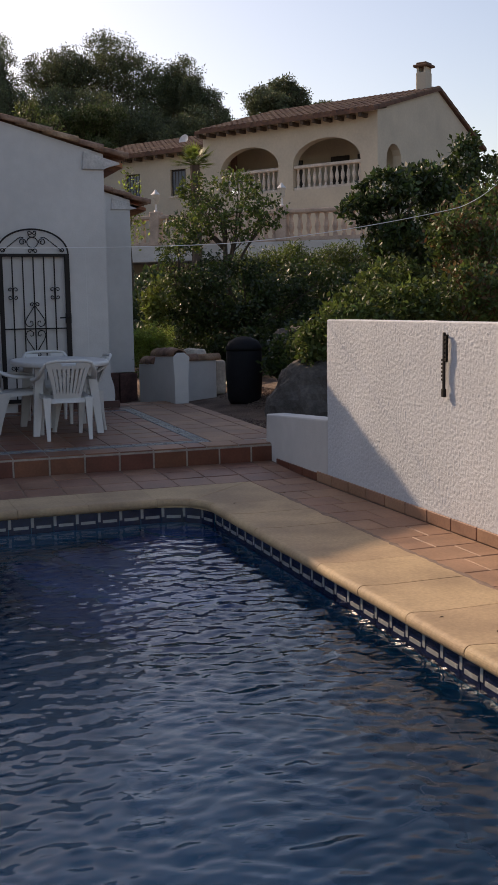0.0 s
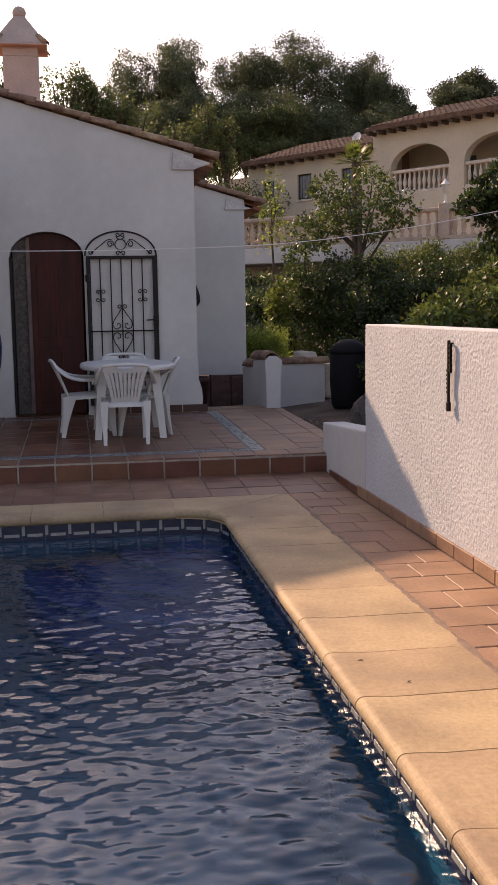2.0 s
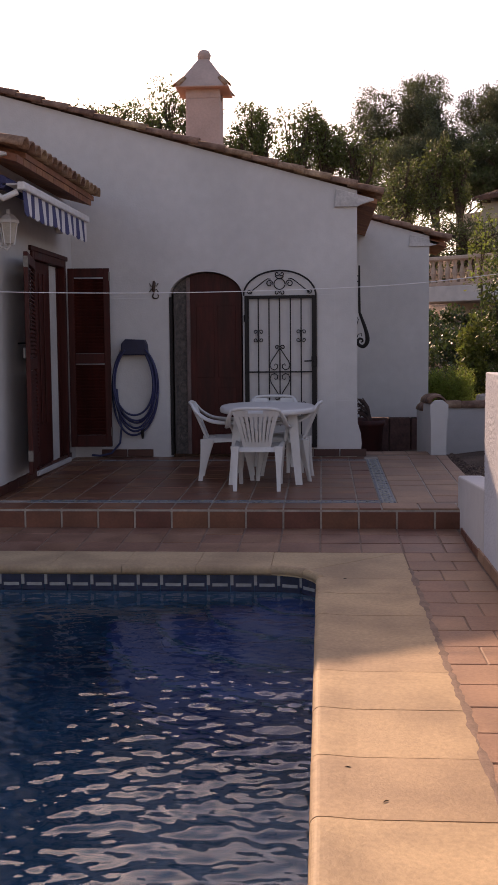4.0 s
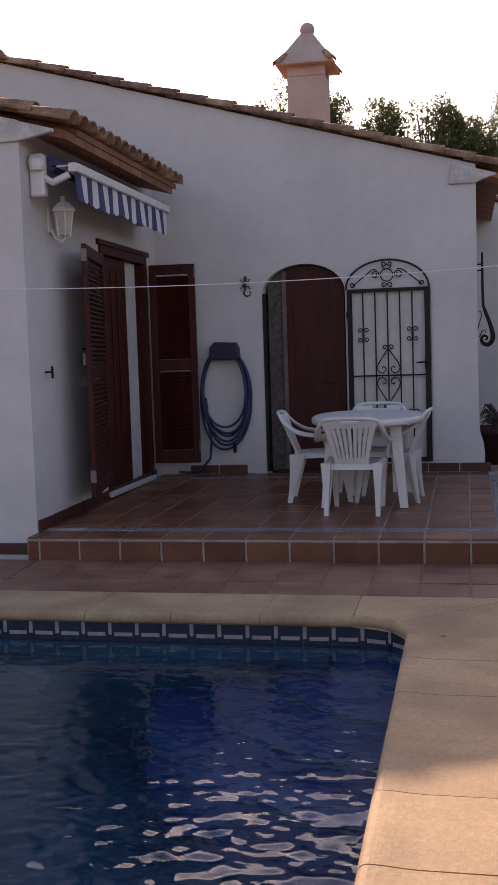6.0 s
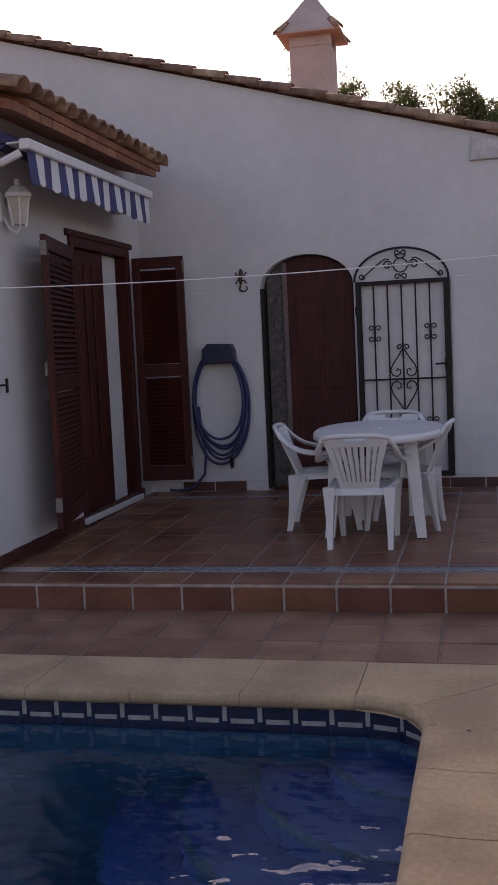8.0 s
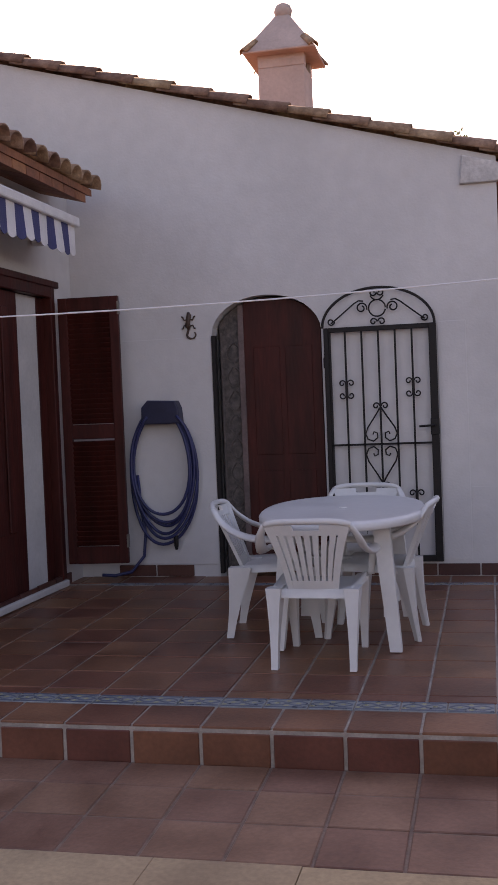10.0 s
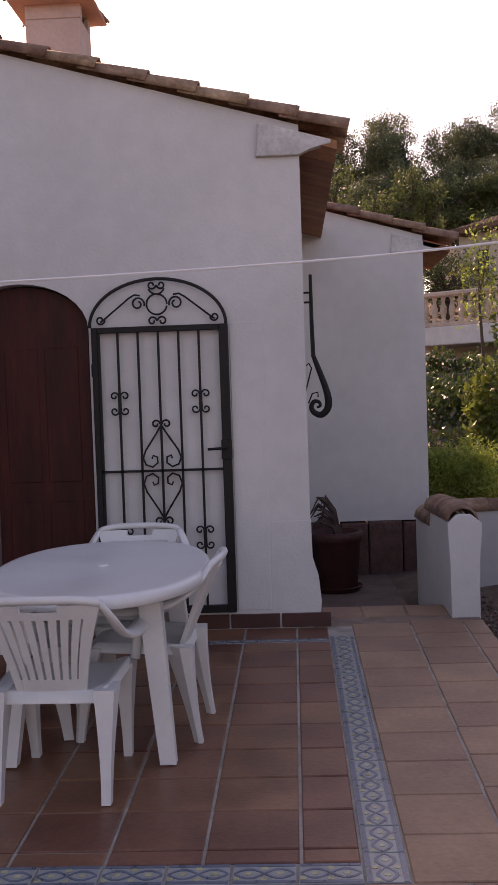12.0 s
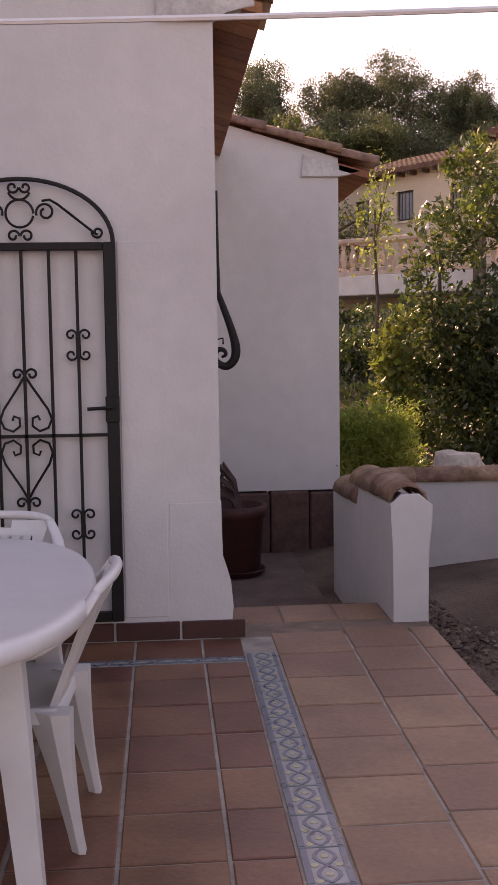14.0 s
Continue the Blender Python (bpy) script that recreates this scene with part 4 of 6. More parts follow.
# border of glazed tiles: blue edge lines, pale tile, painted knot as thin raised glaze
border = structure(new("tile_border"), "glazed blue and white patterned tile border in the terrace", "tile border")


def border_tile(w, d, along):
    """One glazed tile with blue side lines and a looped ornament; along is its long side."""
    t = tile_mesh("border_tile", w, d, 0.017, AZ_WHITE, 0.002)
    bits = bmesh.new()
    L, W = (d, w) if along == "y" else (w, d)

    def put(u, v):
        return (v, u) if along == "y" else (u, v)

    def quad(u0, u1, v0, v1):
        pts = [put(u0, v0), put(u1, v0), put(u1, v1), put(u0, v1)]
        prism(bits, pts, "z", 0.0, 0.0012)
    for v0 in (0.004, W - 0.020):
        quad(0.003, L - 0.003, v0, v0 + 0.016)
    for s in (0, 1):
        n = 10
        for i in range(n):
            a0, a1 = i / n, (i + 1) / n
            f0 = W / 2 + (1 if s else -1) * 0.030 * math.sin(2 * math.pi * a0)
            f1 = W / 2 + (1 if s else -1) * 0.030 * math.sin(2 * math.pi * a1)
            prism(bits, [put(0.004 + (L - 0.008) * a0, f0 - 0.006), put(0.004 + (L - 0.008) * a1, f1 - 0.006), put(0.004 + (L - 0.008) * a1, f1 + 0.006), put(0.004 + (L - 0.008) * a0, f0 + 0.006)], "z", 0.0, 0.0008 + 0.0003 * s)
    green = bmesh.new()
    for u, v in ((L * 0.25, W / 2), (L * 0.75, W / 2), (L * 0.02 + 0.01, W * 0.26), (L * 0.5, W * 0.24), (L * 0.5, W * 0.76)):
        prism(green, [put(u + 0.012 * math.cos(k * math.pi / 3), v + 0.012 * math.sin(k * math.pi / 3)) for k in range(6)], "z", 0.0, 0.001)
    out = []
    for b_, mt, nm in ((bits, AZ_BLUE, "blue_glaze"), (green, AZ_GREEN, "ochre_glaze")):
        bmesh.ops.recalc_face_normals(b_, faces=b_.faces)
        me = bpy.data.meshes.new(nm)
        b_.to_mesh(me)
        b_.free()
        me.materials.append(mt)
        out.append((nm, me))
    return t, out


def lay_border(meshes, x, y):
    t, bits = meshes
    ob = part("border_tile", t, None, border, m=pose(x, y, terrace_z(y) + tj.uniform(0, 0.001), TILT))
    for nm, me in bits:
        part(nm, me, None, ob, m=Matrix.Translation((0, 0, 0.0004)))


bt_y = border_tile(BX1 - BX0 - 0.008, 0.196, "y")
bt_x = border_tile(0.196, BY1 - BY0 - 0.008, "x")
y = BY0 + 0.004
while y < 11.36:
    lay_border(bt_y, BX0 + 0.004, y)
    y += 0.203
x = BX0 - 0.203 + 0.004
while x > TX0 + 0.30:
    lay_border(bt_x, x, BY0 + 0.004)
    x -= 0.203
bt_b = border_tile(0.196, 0.068, "x")
x = BX0 - 0.203 + 0.004
while x > TX0 + 0.3:
    lay_border(bt_b, x, 11.303)
    x -= 0.203

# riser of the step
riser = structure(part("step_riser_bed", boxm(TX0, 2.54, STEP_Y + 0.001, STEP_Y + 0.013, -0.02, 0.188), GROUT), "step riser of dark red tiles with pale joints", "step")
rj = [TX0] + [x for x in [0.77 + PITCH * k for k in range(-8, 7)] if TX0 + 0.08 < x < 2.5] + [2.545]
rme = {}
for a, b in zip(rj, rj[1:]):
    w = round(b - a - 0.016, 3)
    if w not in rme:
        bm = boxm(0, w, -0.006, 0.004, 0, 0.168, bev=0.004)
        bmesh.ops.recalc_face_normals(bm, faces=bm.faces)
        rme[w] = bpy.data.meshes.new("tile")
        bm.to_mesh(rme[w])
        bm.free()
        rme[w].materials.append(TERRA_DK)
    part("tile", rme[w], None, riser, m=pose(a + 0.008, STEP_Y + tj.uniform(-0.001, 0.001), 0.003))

# passage: a worn concrete step down to the landing behind the house corner
bm = prism(bmesh.new(), [(12.272, -0.05), (15.195, -0.05), (15.195, -0.042), (12.93, -0.036), (12.91, -0.03), (12.885, 0.085), (12.86, 0.10), (12.272, 0.104)], "x", SIDE_X, 2.66)
structure(part("floor_passage", bm, CONCRETE), "worn reddish concrete step and landing in the passage", "floor")


def flower_pot():
    p = base("flower_pot", 2.045, 14.40, -0.038, "large dark red plastic plant pot with a saucer holding dry stalks", "plant pot")
    part("pot", lathe(bmesh.new(), [(0.17, 0.03), (0.185, 0.05), (0.215, 0.43), (0.235, 0.44), (0.24, 0.51), (0.215, 0.515), (0.20, 0.44), (0.05, 0.43)], 20), POT, p, smooth=True)
    part("saucer", lathe(bmesh.new(), [(0.19, 0.0), (0.23, 0.045), (0.22, 0.05), (0.18, 0.02)], 20), POT, p)
    r = random.Random(8)
    for k in range(16):
        a = r.uniform(0, 6.28)
        h = r.uniform(0.16, 0.40)
        dx, dy = -r.uniform(0.09, 0.23), r.uniform(-0.08, 0.08)
        part("stalk", tube(bmesh.new(), [(0.05 + 0.03 * math.cos(a), 0.03 * math.sin(a), 0.40), (0.03 + dx * 0.25, dy * 0.4, 0.42 + h * 0.7), (dx * 0.65, dy * 0.8, 0.42 + h), (dx, dy, 0.42 + h * r.uniform(0.55, 1.05))], [0.018, 0.017, 0.014, 0.004], 5), STALK, p)


flower_pot()


# low wall with barrel-tile capping beside the passage, and the wall behind it
def capped_wall():
    w = structure(new("wall_planter"), "low white rendered wall with a clay tile capping", "wall")
    bm = bmesh.new()
    prism(bm, [(11.90, -0.05), (13.72, -0.05), (13.72, 0.66), (12.84, 0.70), (12.80, 0.80), (11.98, 0.83), (11.90, 0.845)], "x", 2.665, 2.845, bev=0.01)
    part("wall_body", bm, PLASTER, w)
    bm = prism(bmesh.new(), [(2.665, 0.2), (2.845, 0.2), (2.846, 0.60), (2.862, 0.76), (2.866, 0.83), (2.80, 0.885), (2.71, 0.885), (2.652, 0.83), (2.655, 0.76), (2.664, 0.60)], "y", 11.86, 11.905, bev=0.006)
    part("end_cap", bm, PLASTER, w, "flared white end of the wall")
    for k in range(5):
        part("cap_tile", TILE_FLAT, None, w, m=pose(2.755, 11.92 + 0.31 * k, 0.845 - 0.016 * k - (0.10 if k > 2 else 0), 0, 0, 90))
    return w


capped_wall()
back = structure(new("wall_garden"), "low grey-white garden wall with a dark clay tile capping", "wall")
part("wall_body", boxm(2.86, 3.90, 13.95, 14.12, -0.1, 0.70, bev=0.01), PLASTER, back)
for k in range(3):
    part("cap_tile", TILE_FLAT, None, back, m=pose(2.86 + 0.345 * k, 14.035, 0.67, 0, 0, 0))


# ---------------------------------------------------------------- pool deck
deck_bed = structure(new("floor_deck"), "terracotta tiled deck between the pool coping, the step and the white wall", "floor")
CX1, CY1 = 2.0, 7.25
RISE = 0.036 / (STEP_Y - CY1)     # the deck rises a little to the foot of the step
part("mortar_bed", prism(bmesh.new(), [(CY1, -0.06), (STEP_Y + 0.012, -0.06), (STEP_Y + 0.012, 0.031), (CY1, -0.005)], "x", -7.0, 2.53), GROUT_DK, deck_bed)
part("mortar_bed", boxm(CX1, 2.53, -6.0, CY1, -0.06, -0.005), GROUT_DK, deck_bed)
part("mortar_bed", boxm(-7.0, CX1, -6.0, -0.33, -0.06, -0.005), GROUT_DK, deck_bed)
for c, d in ((CY1, 7.555), (7.555, 7.85), (7.85, STEP_Y - 0.007)):
    x = 0.145 - 0.31 * 12
    while x < 2.4:
        w, dep = min(x + 0.31, 2.50) - x - 0.012, d - c - 0.012
        m = pose(x + 0.006, c + 0.006, (c - CY1) * RISE + tj.uniform(-0.0015, 0.0015), math.degrees(math.atan(RISE)) + tj.uniform(-0.25, 0.25), tj.uniform(-0.25, 0.25), 0)
        part("tile", tile_mesh("tile", w, dep, 0.018, TERRA_MID), None, deck_bed, m=m)
        x += 0.31
for k in range(0, 28):
    c = CY1 - 0.305 * (k + 1)
    o = 0.12 * (k % 2)
    lay(deck_bed, CX1, 2.20 + o, c, c + 0.305, TERRA_LT, 0.008, False, 0.0)
    lay(deck_bed, 2.20 + o, 2.505, c, c + 0.305, TERRA_LT, 0.008, False, 0.0)
for i in range(9):
    for j in range(5):
        lay(deck_bed, -0.8 + 0.31 * i, -0.49 + 0.31 * i, -1.9 + 0.31 * j, -1.59 + 0.31 * j, TERRA_LT, 0.010, False, 0.0)

# coping slabs with a bullnose
coping = structure(new("pool_coping"), "sandy yellow stone coping slabs with rounded edges round the pool", "coping")


def slab_mesh(w, length, gap=0.003):
    """Slab with a bullnose on the side x = 0; it runs along y."""
    t = 0.055
    prof = [(w, -0.05), (w, 0.0), (0.17, 0.0005), (0.12, 0.003), (0.08, 0.0065), (0.05, 0.0085)] + [(0.022 - 0.034 * math.sin(radians(a)), -0.025 + 0.034 * math.cos(radians(a))) for a in (0, 15, 30, 45, 60, 75, 90, 110, 130, 160)] + [(0.04, -0.055)]
    bm = bmesh.new()
    prism(bm, prof, "y", gap, length - gap)
    bmesh.ops.recalc_face_normals(bm, faces=bm.faces)
    me = bpy.data.meshes.new("slab")
    bm.to_mesh(me)
    bm.free()
    me.materials.append(COPING)
    return me


SP = 0.525
SL, SLF = slab_mesh(CX1 - POOL[1], SP), slab_mesh(CY1 - POOL[3], SP, 0.0012)
part("joint_bed", boxm(POOL[1] + 0.06, CX1, POOL[2], POOL[3] - 0.33, -0.06, -0.012), GROUT_DK, coping)
RND = 0.327
part("slab", slab_mesh(CX1 - POOL[1], POOL[3] - RND - 4.37 - SP * 3), None, coping, m=pose(POOL[1], 4.37 + SP * 3, 0))
part("slab", slab_mesh(CX1 - POOL[1], 4.37 - SP * 7 - POOL[2]), None, coping, m=pose(POOL[1], POOL[2], 0))
y = 4.37 + SP * 2
while y > POOL[2] + 0.1:
    part("slab", SL, None, coping, m=pose(POOL[1], y, tj.uniform(-0.001, 0.001), 0, 0, tj.uniform(-0.15, 0.15)))
    y -= SP
x = POOL[1] - RND
while x > POOL[0] - 0.6:
    part("slab", SLF, None, coping, m=pose(x, POOL[3], tj.uniform(-0.001, 0.001), 0, 0, 90))
    x -= SP
x = POOL[0] - 0.6
while x < CX1 - 0.3:
    part("slab", SL, None, coping, m=pose(x, POOL[2], tj.uniform(-0.001, 0.001), 0, 0, -90))
    x += SP


def corner_slab(top):
    """Half of the rounded corner, split along the diagonal joint."""
    cx, cy = POOL[1] - RND, POOL[3] - RND
    arcp = [(cx + RND * math.cos(radians(a)), cy + RND * math.sin(radians(a))) for a in ([45, 56, 67, 78, 90] if top else [0, 11, 22, 33, 45])]
    bm = bmesh.new()
    if top:
        pts = arcp + [(cx, CY1), (CX1 - 0.03, CY1)]
    else:
        pts = [(CX1, cy + 0.0005), (CX1, CY1), (CX1 - 0.024, CY1)] + arcp[::-1]
    prism(bm, pts, "z", -0.055, 0.0, bev=0.006)
    part("slab", bm, COPING, coping)
    # rolled nose along the curve
    nose = [(cx + (p[0] - cx) * (RND + 0.022) / RND, cy + (p[1] - cy) * (RND + 0.022) / RND, -0.022) for p in arcp]
    part("nose", tube(bmesh.new(), nose, 0.034, 10), COPING, coping, smooth=True)


corner_slab(True)
corner_slab(False)

# old mortar smeared along the joint between coping and deck
sm = bmesh.new()
ys = [1.0 + 0.02 * i for i in range(286)]
edge = []
for y in ys:
    w = max(0.003, 0.014 + 0.020 * noise.noise((y * 5, 1, 4)) + 0.012 * noise.noise((y * 17, 2, 4)))
    c = CX1 + 0.004 + 0.012 * noise.noise((y * 3, 7, 4))
    edge.append([sm.verts.new(p) for p in ((c - w, y, 0.0005), (c, y, 0.004), (c + w * 1.3, y, 0.0005))])
for p, q in zip(edge, edge[1:]):
    for i in (0, 1):
        sm.faces.new((p[i], p[i + 1], q[i + 1], q[i]))
part("mortar_smear", sm, GROUT_DK, deck_bed, "pale mortar smeared along the coping joint", smooth=True)

# basin
basin = structure(new("pool_basin"), "deep blue mosaic pool basin with curved corner steps", "pool")
x0, x1, y0, y1 = POOL
bz = -1.75
rim = [(x0, y0), (x1 + 0.045, y0), (x1 + 0.045, y1 - RND)] + [(x1 + 0.045 - RND + RND * math.cos(radians(a)), y1 + 0.045 - RND + RND * math.sin(radians(a))) for a in (15, 30, 45, 60, 75, 90)] + [(x0, y1 + 0.045)]
bm = bmesh.new()
vt = [bm.verts.new((a, b, -0.05)) for a, b in rim]
vb = [bm.verts.new((a, b, bz)) for a, b in rim]
for i in range(len(rim)):
    j = (i + 1) % len(rim)
    bm.faces.new((vt[i], vt[j], vb[j], vb[i]))
bm.faces.new(vb)
part("basin_shell", bm, MOSAIC, basin)
# paler than the shell: the extra light on shallow steps is in this colour
STEP_M = material("mosaic_step_brightened", (0.032, 0.115, 0.31), 0.3, 0.2, 3, 30, 0.1, 40)
for r, z in ((0.50, -0.36), (0.83, -0.58), (1.17, -0.80), (1.52, -1.02)):
    pts = [(x1 + 0.04, y1 + 0.04)] + [(x1 + 0.04 + r * math.cos(radians(a)), y1 + 0.04 + r * math.sin(radians(a))) for a in range(180, 271, 5)]
    part("basin_step", prism(bmesh.new(), pts, "z", bz + 0.01, z, bev=0.01), STEP_M, basin, "curved blue pool step")
    # added dark arc that paints the drop in brightness at each step's edge
    rimp = [(x1 + 0.04 + q * math.cos(radians(a)), y1 + 0.04 + q * math.sin(radians(a))) for q, seq in ((r + 0.004, range(180, 271, 5)), (r - 0.028, range(270, 179, -5))) for a in seq]
    part("step_nosing", prism(bmesh.new(), rimp, "z", z - 0.03, z + 0.004), MOSAIC, basin, "added dark line for the brightness drop at the pool step's edge")

# waterline band of glazed tiles
band = structure(new("waterline_band"), "waterline band of dark blue and white glazed key-pattern tiles", "tile band")
U = 0.166
bm1 = boxm(0.004, U - 0.002, -0.006, 0.0, -0.215, -0.052)
bm2 = boxm(0.0, 0.022, -0.0085, -0.002, -0.135, -0.056)
bm3 = boxm(0.038, U - 0.018, -0.0085, -0.002, -0.144, -0.122)
metas = []
for b_, mt, nm in ((bm1, TILE_BLUE, "tile"), (bm2, TILE_WHITE, "white_bar"), (bm3, TILE_WHITE, "white_dash")):
    bmesh.ops.recalc_face_normals(b_, faces=b_.faces)
    me = bpy.data.meshes.new(nm)
    b_.to_mesh(me)
    b_.free()
    me.materials.append(mt)
    metas.append((nm, me))


def band_unit(m):
    t = part("tile", metas[0][1], None, band, m=m)
    for nm, me in metas[1:]:
        part(nm, me, None, t)


x = x1 + 0.045 - RND - U
while x > x0:
    band_unit(pose(x, y1 + 0.044, 0))
    x -= U
y = y1 + 0.02 - RND
while y > y0 + U:
    band_unit(pose(x1 + 0.044, y, 0, 0, 0, -90))
    y -= U
for k in range(3):
    a0 = 90 - 30 * k
    a = radians(a0 - 15)
    ccx, ccy = x1 + 0.044 - RND, y1 + 0.044 - RND
    m = pose(ccx + RND * 0.985 * math.cos(radians(a0)), ccy + RND * 0.985 * math.sin(radians(a0)), 0, 0, 0, a0 - 15 - 90)
    band_unit(m)

# surface: many small wave trains, most of them running towards the step
wr = np.random.default_rng(12)
gx, gy = np.meshgrid(np.linspace(x0, x1 + 0.045, 360), np.linspace(0.9, y1 + 0.045, 520))
gz = np.zeros_like(gx)
for _ in range(72):
    wl = 0.055 * (4.4 ** wr.uniform())
    th = radians(80) + wr.normal() * 0.66
    kx, ky = 2 * math.pi / wl * math.cos(th), 2 * math.pi / wl * math.sin(th)
    gz += wr.uniform(0.5, 1.0) * 0.00036 * (wl / 0.12) ** 0.85 * np.sin(kx * gx + ky * gy + wr.uniform(0, 6.28))
calm = 0.55 + 0.45 * np.sin(gx * 1.3 + 0.6 * gy + 0.8) * np.sin(gy * 1.15 + 0.5)
gz *= (0.62 + 0.65 * calm) * (1 - 0.45 * np.clip((gy - 4.6) / 1.4, 0, 1))
wverts = np.stack((gx, gy, WATER_Z + gz), -1).reshape(-1, 3).tolist()
nc = gx.shape[1]
wfaces = [(j * nc + i, j * nc + i + 1, (j + 1) * nc + i + 1, (j + 1) * nc + i) for j in range(gx.shape[0] - 1) for i in range(nc - 1)]
far_n = len(wverts)
wverts += [(x0, y0, WATER_Z), (x1 + 0.045, y0, WATER_Z), (x1 + 0.045, 0.9, WATER_Z), (x0, 0.9, WATER_Z)]
wfaces.append((far_n, far_n + 1, far_n + 2, far_n + 3))
wmesh = plane_mesh("water", wverts, wfaces, WATER)
wmesh.polygons.foreach_set("use_smooth", [True] * len(wmesh.polygons))
water = structure(new("water", wmesh), "rippled dark blue pool water reflecting the sky", "water")
if water.data.polygons[0].normal.z < 0:
    water.data.flip_normals()
water.visible_shadow = False

# ---------------------------------------------------------------- white garden wall along the deck
WX = 2.525
wall_right = structure(new("wall_right"), "rough white stucco garden wall along the deck", "wall")
ny, nz = 520, 200
ya, yb, zt = 3.3, 6.82, 1.348
vs, fs = [], []
for j in range(nz + 1):
    for i in range(ny + 1):
        y, z = ya + (yb - ya) * i / ny, zt * j / nz
        q = noise.noise((y * 39, z * 39, 3)) * 0.35 + noise.noise((y * 67, z * 67, 5)) * 0.5 + noise.noise((y * 113, z * 113, 9)) * 0.5
        dx = -0.0068 * max(0.0, q + 0.25) - 0.004 * noise.noise((y * 2, z * 2, 1))
        dz = 0.008 * noise.noise((y * 3, 5, 1)) + 0.005 * noise.noise((y * 11, 5, 1)) if j == nz else 0
        if j == nz:
            dx = 0.012
        vs.append((WX + dx, y, z + dz))
for j in range(nz):
    for i in range(ny):
        a = j * (ny + 1) + i
        fs.append((a, a + ny + 1, a + ny + 2, a + 1))
face = new("stucco_face", plane_mesh("stucco_face", vs, fs, STUCCO))
face.parent = wall_right
face.data.polygons.foreach_set("use_smooth", [True] * len(face.data.polygons))
part("wall_face", boxm(WX - 0.004, WX + 0.010, -6.0, ya, -0.05, zt - 0.004), STUCCO, wall_right)
part("wall_core", boxm(WX + 0.010, WX + 0.21, -6.0, yb, -0.05, zt - 0.004, bev=0.01), STUCCO, wall_right)
bm = prism(bmesh.new(), [(6.825, 0.0), (8.22, 0.0), (8.25, 0.09), (8.23, 0.455), (6.825, 0.535)], "x", WX - 0.004, WX + 0.2, bev=0.015)
part("low_end", bm, PLASTER, wall_right, "low smooth white end of the garden wall")
skirt = structure(new("skirting_right"), "terracotta tile skirting at the foot of the white wall", "baseboard")
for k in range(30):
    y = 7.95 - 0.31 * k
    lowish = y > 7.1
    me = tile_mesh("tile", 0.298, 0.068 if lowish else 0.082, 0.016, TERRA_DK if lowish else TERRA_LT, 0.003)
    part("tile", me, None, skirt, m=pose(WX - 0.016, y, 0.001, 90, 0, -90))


def thermometer():
    t = base("wall_thermometer", WX - 0.03, 4.93, 1.07, "black wrought-iron strip ornament hanging on the white stucco wall", "ornament")
    part("strip", boxm(-0.008, 0.008, -0.010, 0.010, -0.19, 0.21, bev=0.003), IRON, t)
    for k in range(6):
        part("notch", boxm(-0.006, 0.010, -0.034, -0.008, 0.03 + 0.028 * k, 0.045 + 0.028 * k), IRON, t)
        part("notch", boxm(-0.006, 0.010, 0.008, 0.026, -0.10 + 0.025 * k, -0.086 + 0.025 * k), IRON, t)
    part("foot", boxm(-0.010, 0.012, -0.014, 0.018, -0.205, -0.150, bev=0.003), IRON, t)
    part("side_bar", boxm(-0.005, 0.008, -0.034, -0.026, 0.02, 0.19), IRON, t)
    part("fixing", tube(bmesh.new(), [(0, 0, 0.19), (0.04, 0, 0.19)], 0.006, 6), IRON, t)


thermometer()

# washing line
line = base("washing_line", -3.2, 8.30, 2.112, "thin white washing line strung across the front of the terrace", "washing line")


def line_at(x):
    """The cord sags between the wing and the bushes on the bank."""
    return (x + 3.2, -0.34 + 1.3 * max(0.0, x - 4.4), 1.968 + 0.012 * (x - 0.2) ** 2 + 0.05 * max(0.0, x - 1.8) ** 2 / (1 + 0.35 * max(0.0, x - 1.8)) - 2.112)


part("cord", tube(bmesh.new(), [line_at(-3.2 + 10.25 * i / 60) for i in range(61)], 0.0035, 6), WIRE, line)
part("hook", tube(bmesh.new(), [(0.0, 0.01, 0.0), (0.0, -0.33, 0.0), (0.0, -0.345, -0.01)], 0.006, 6), IRON, line)


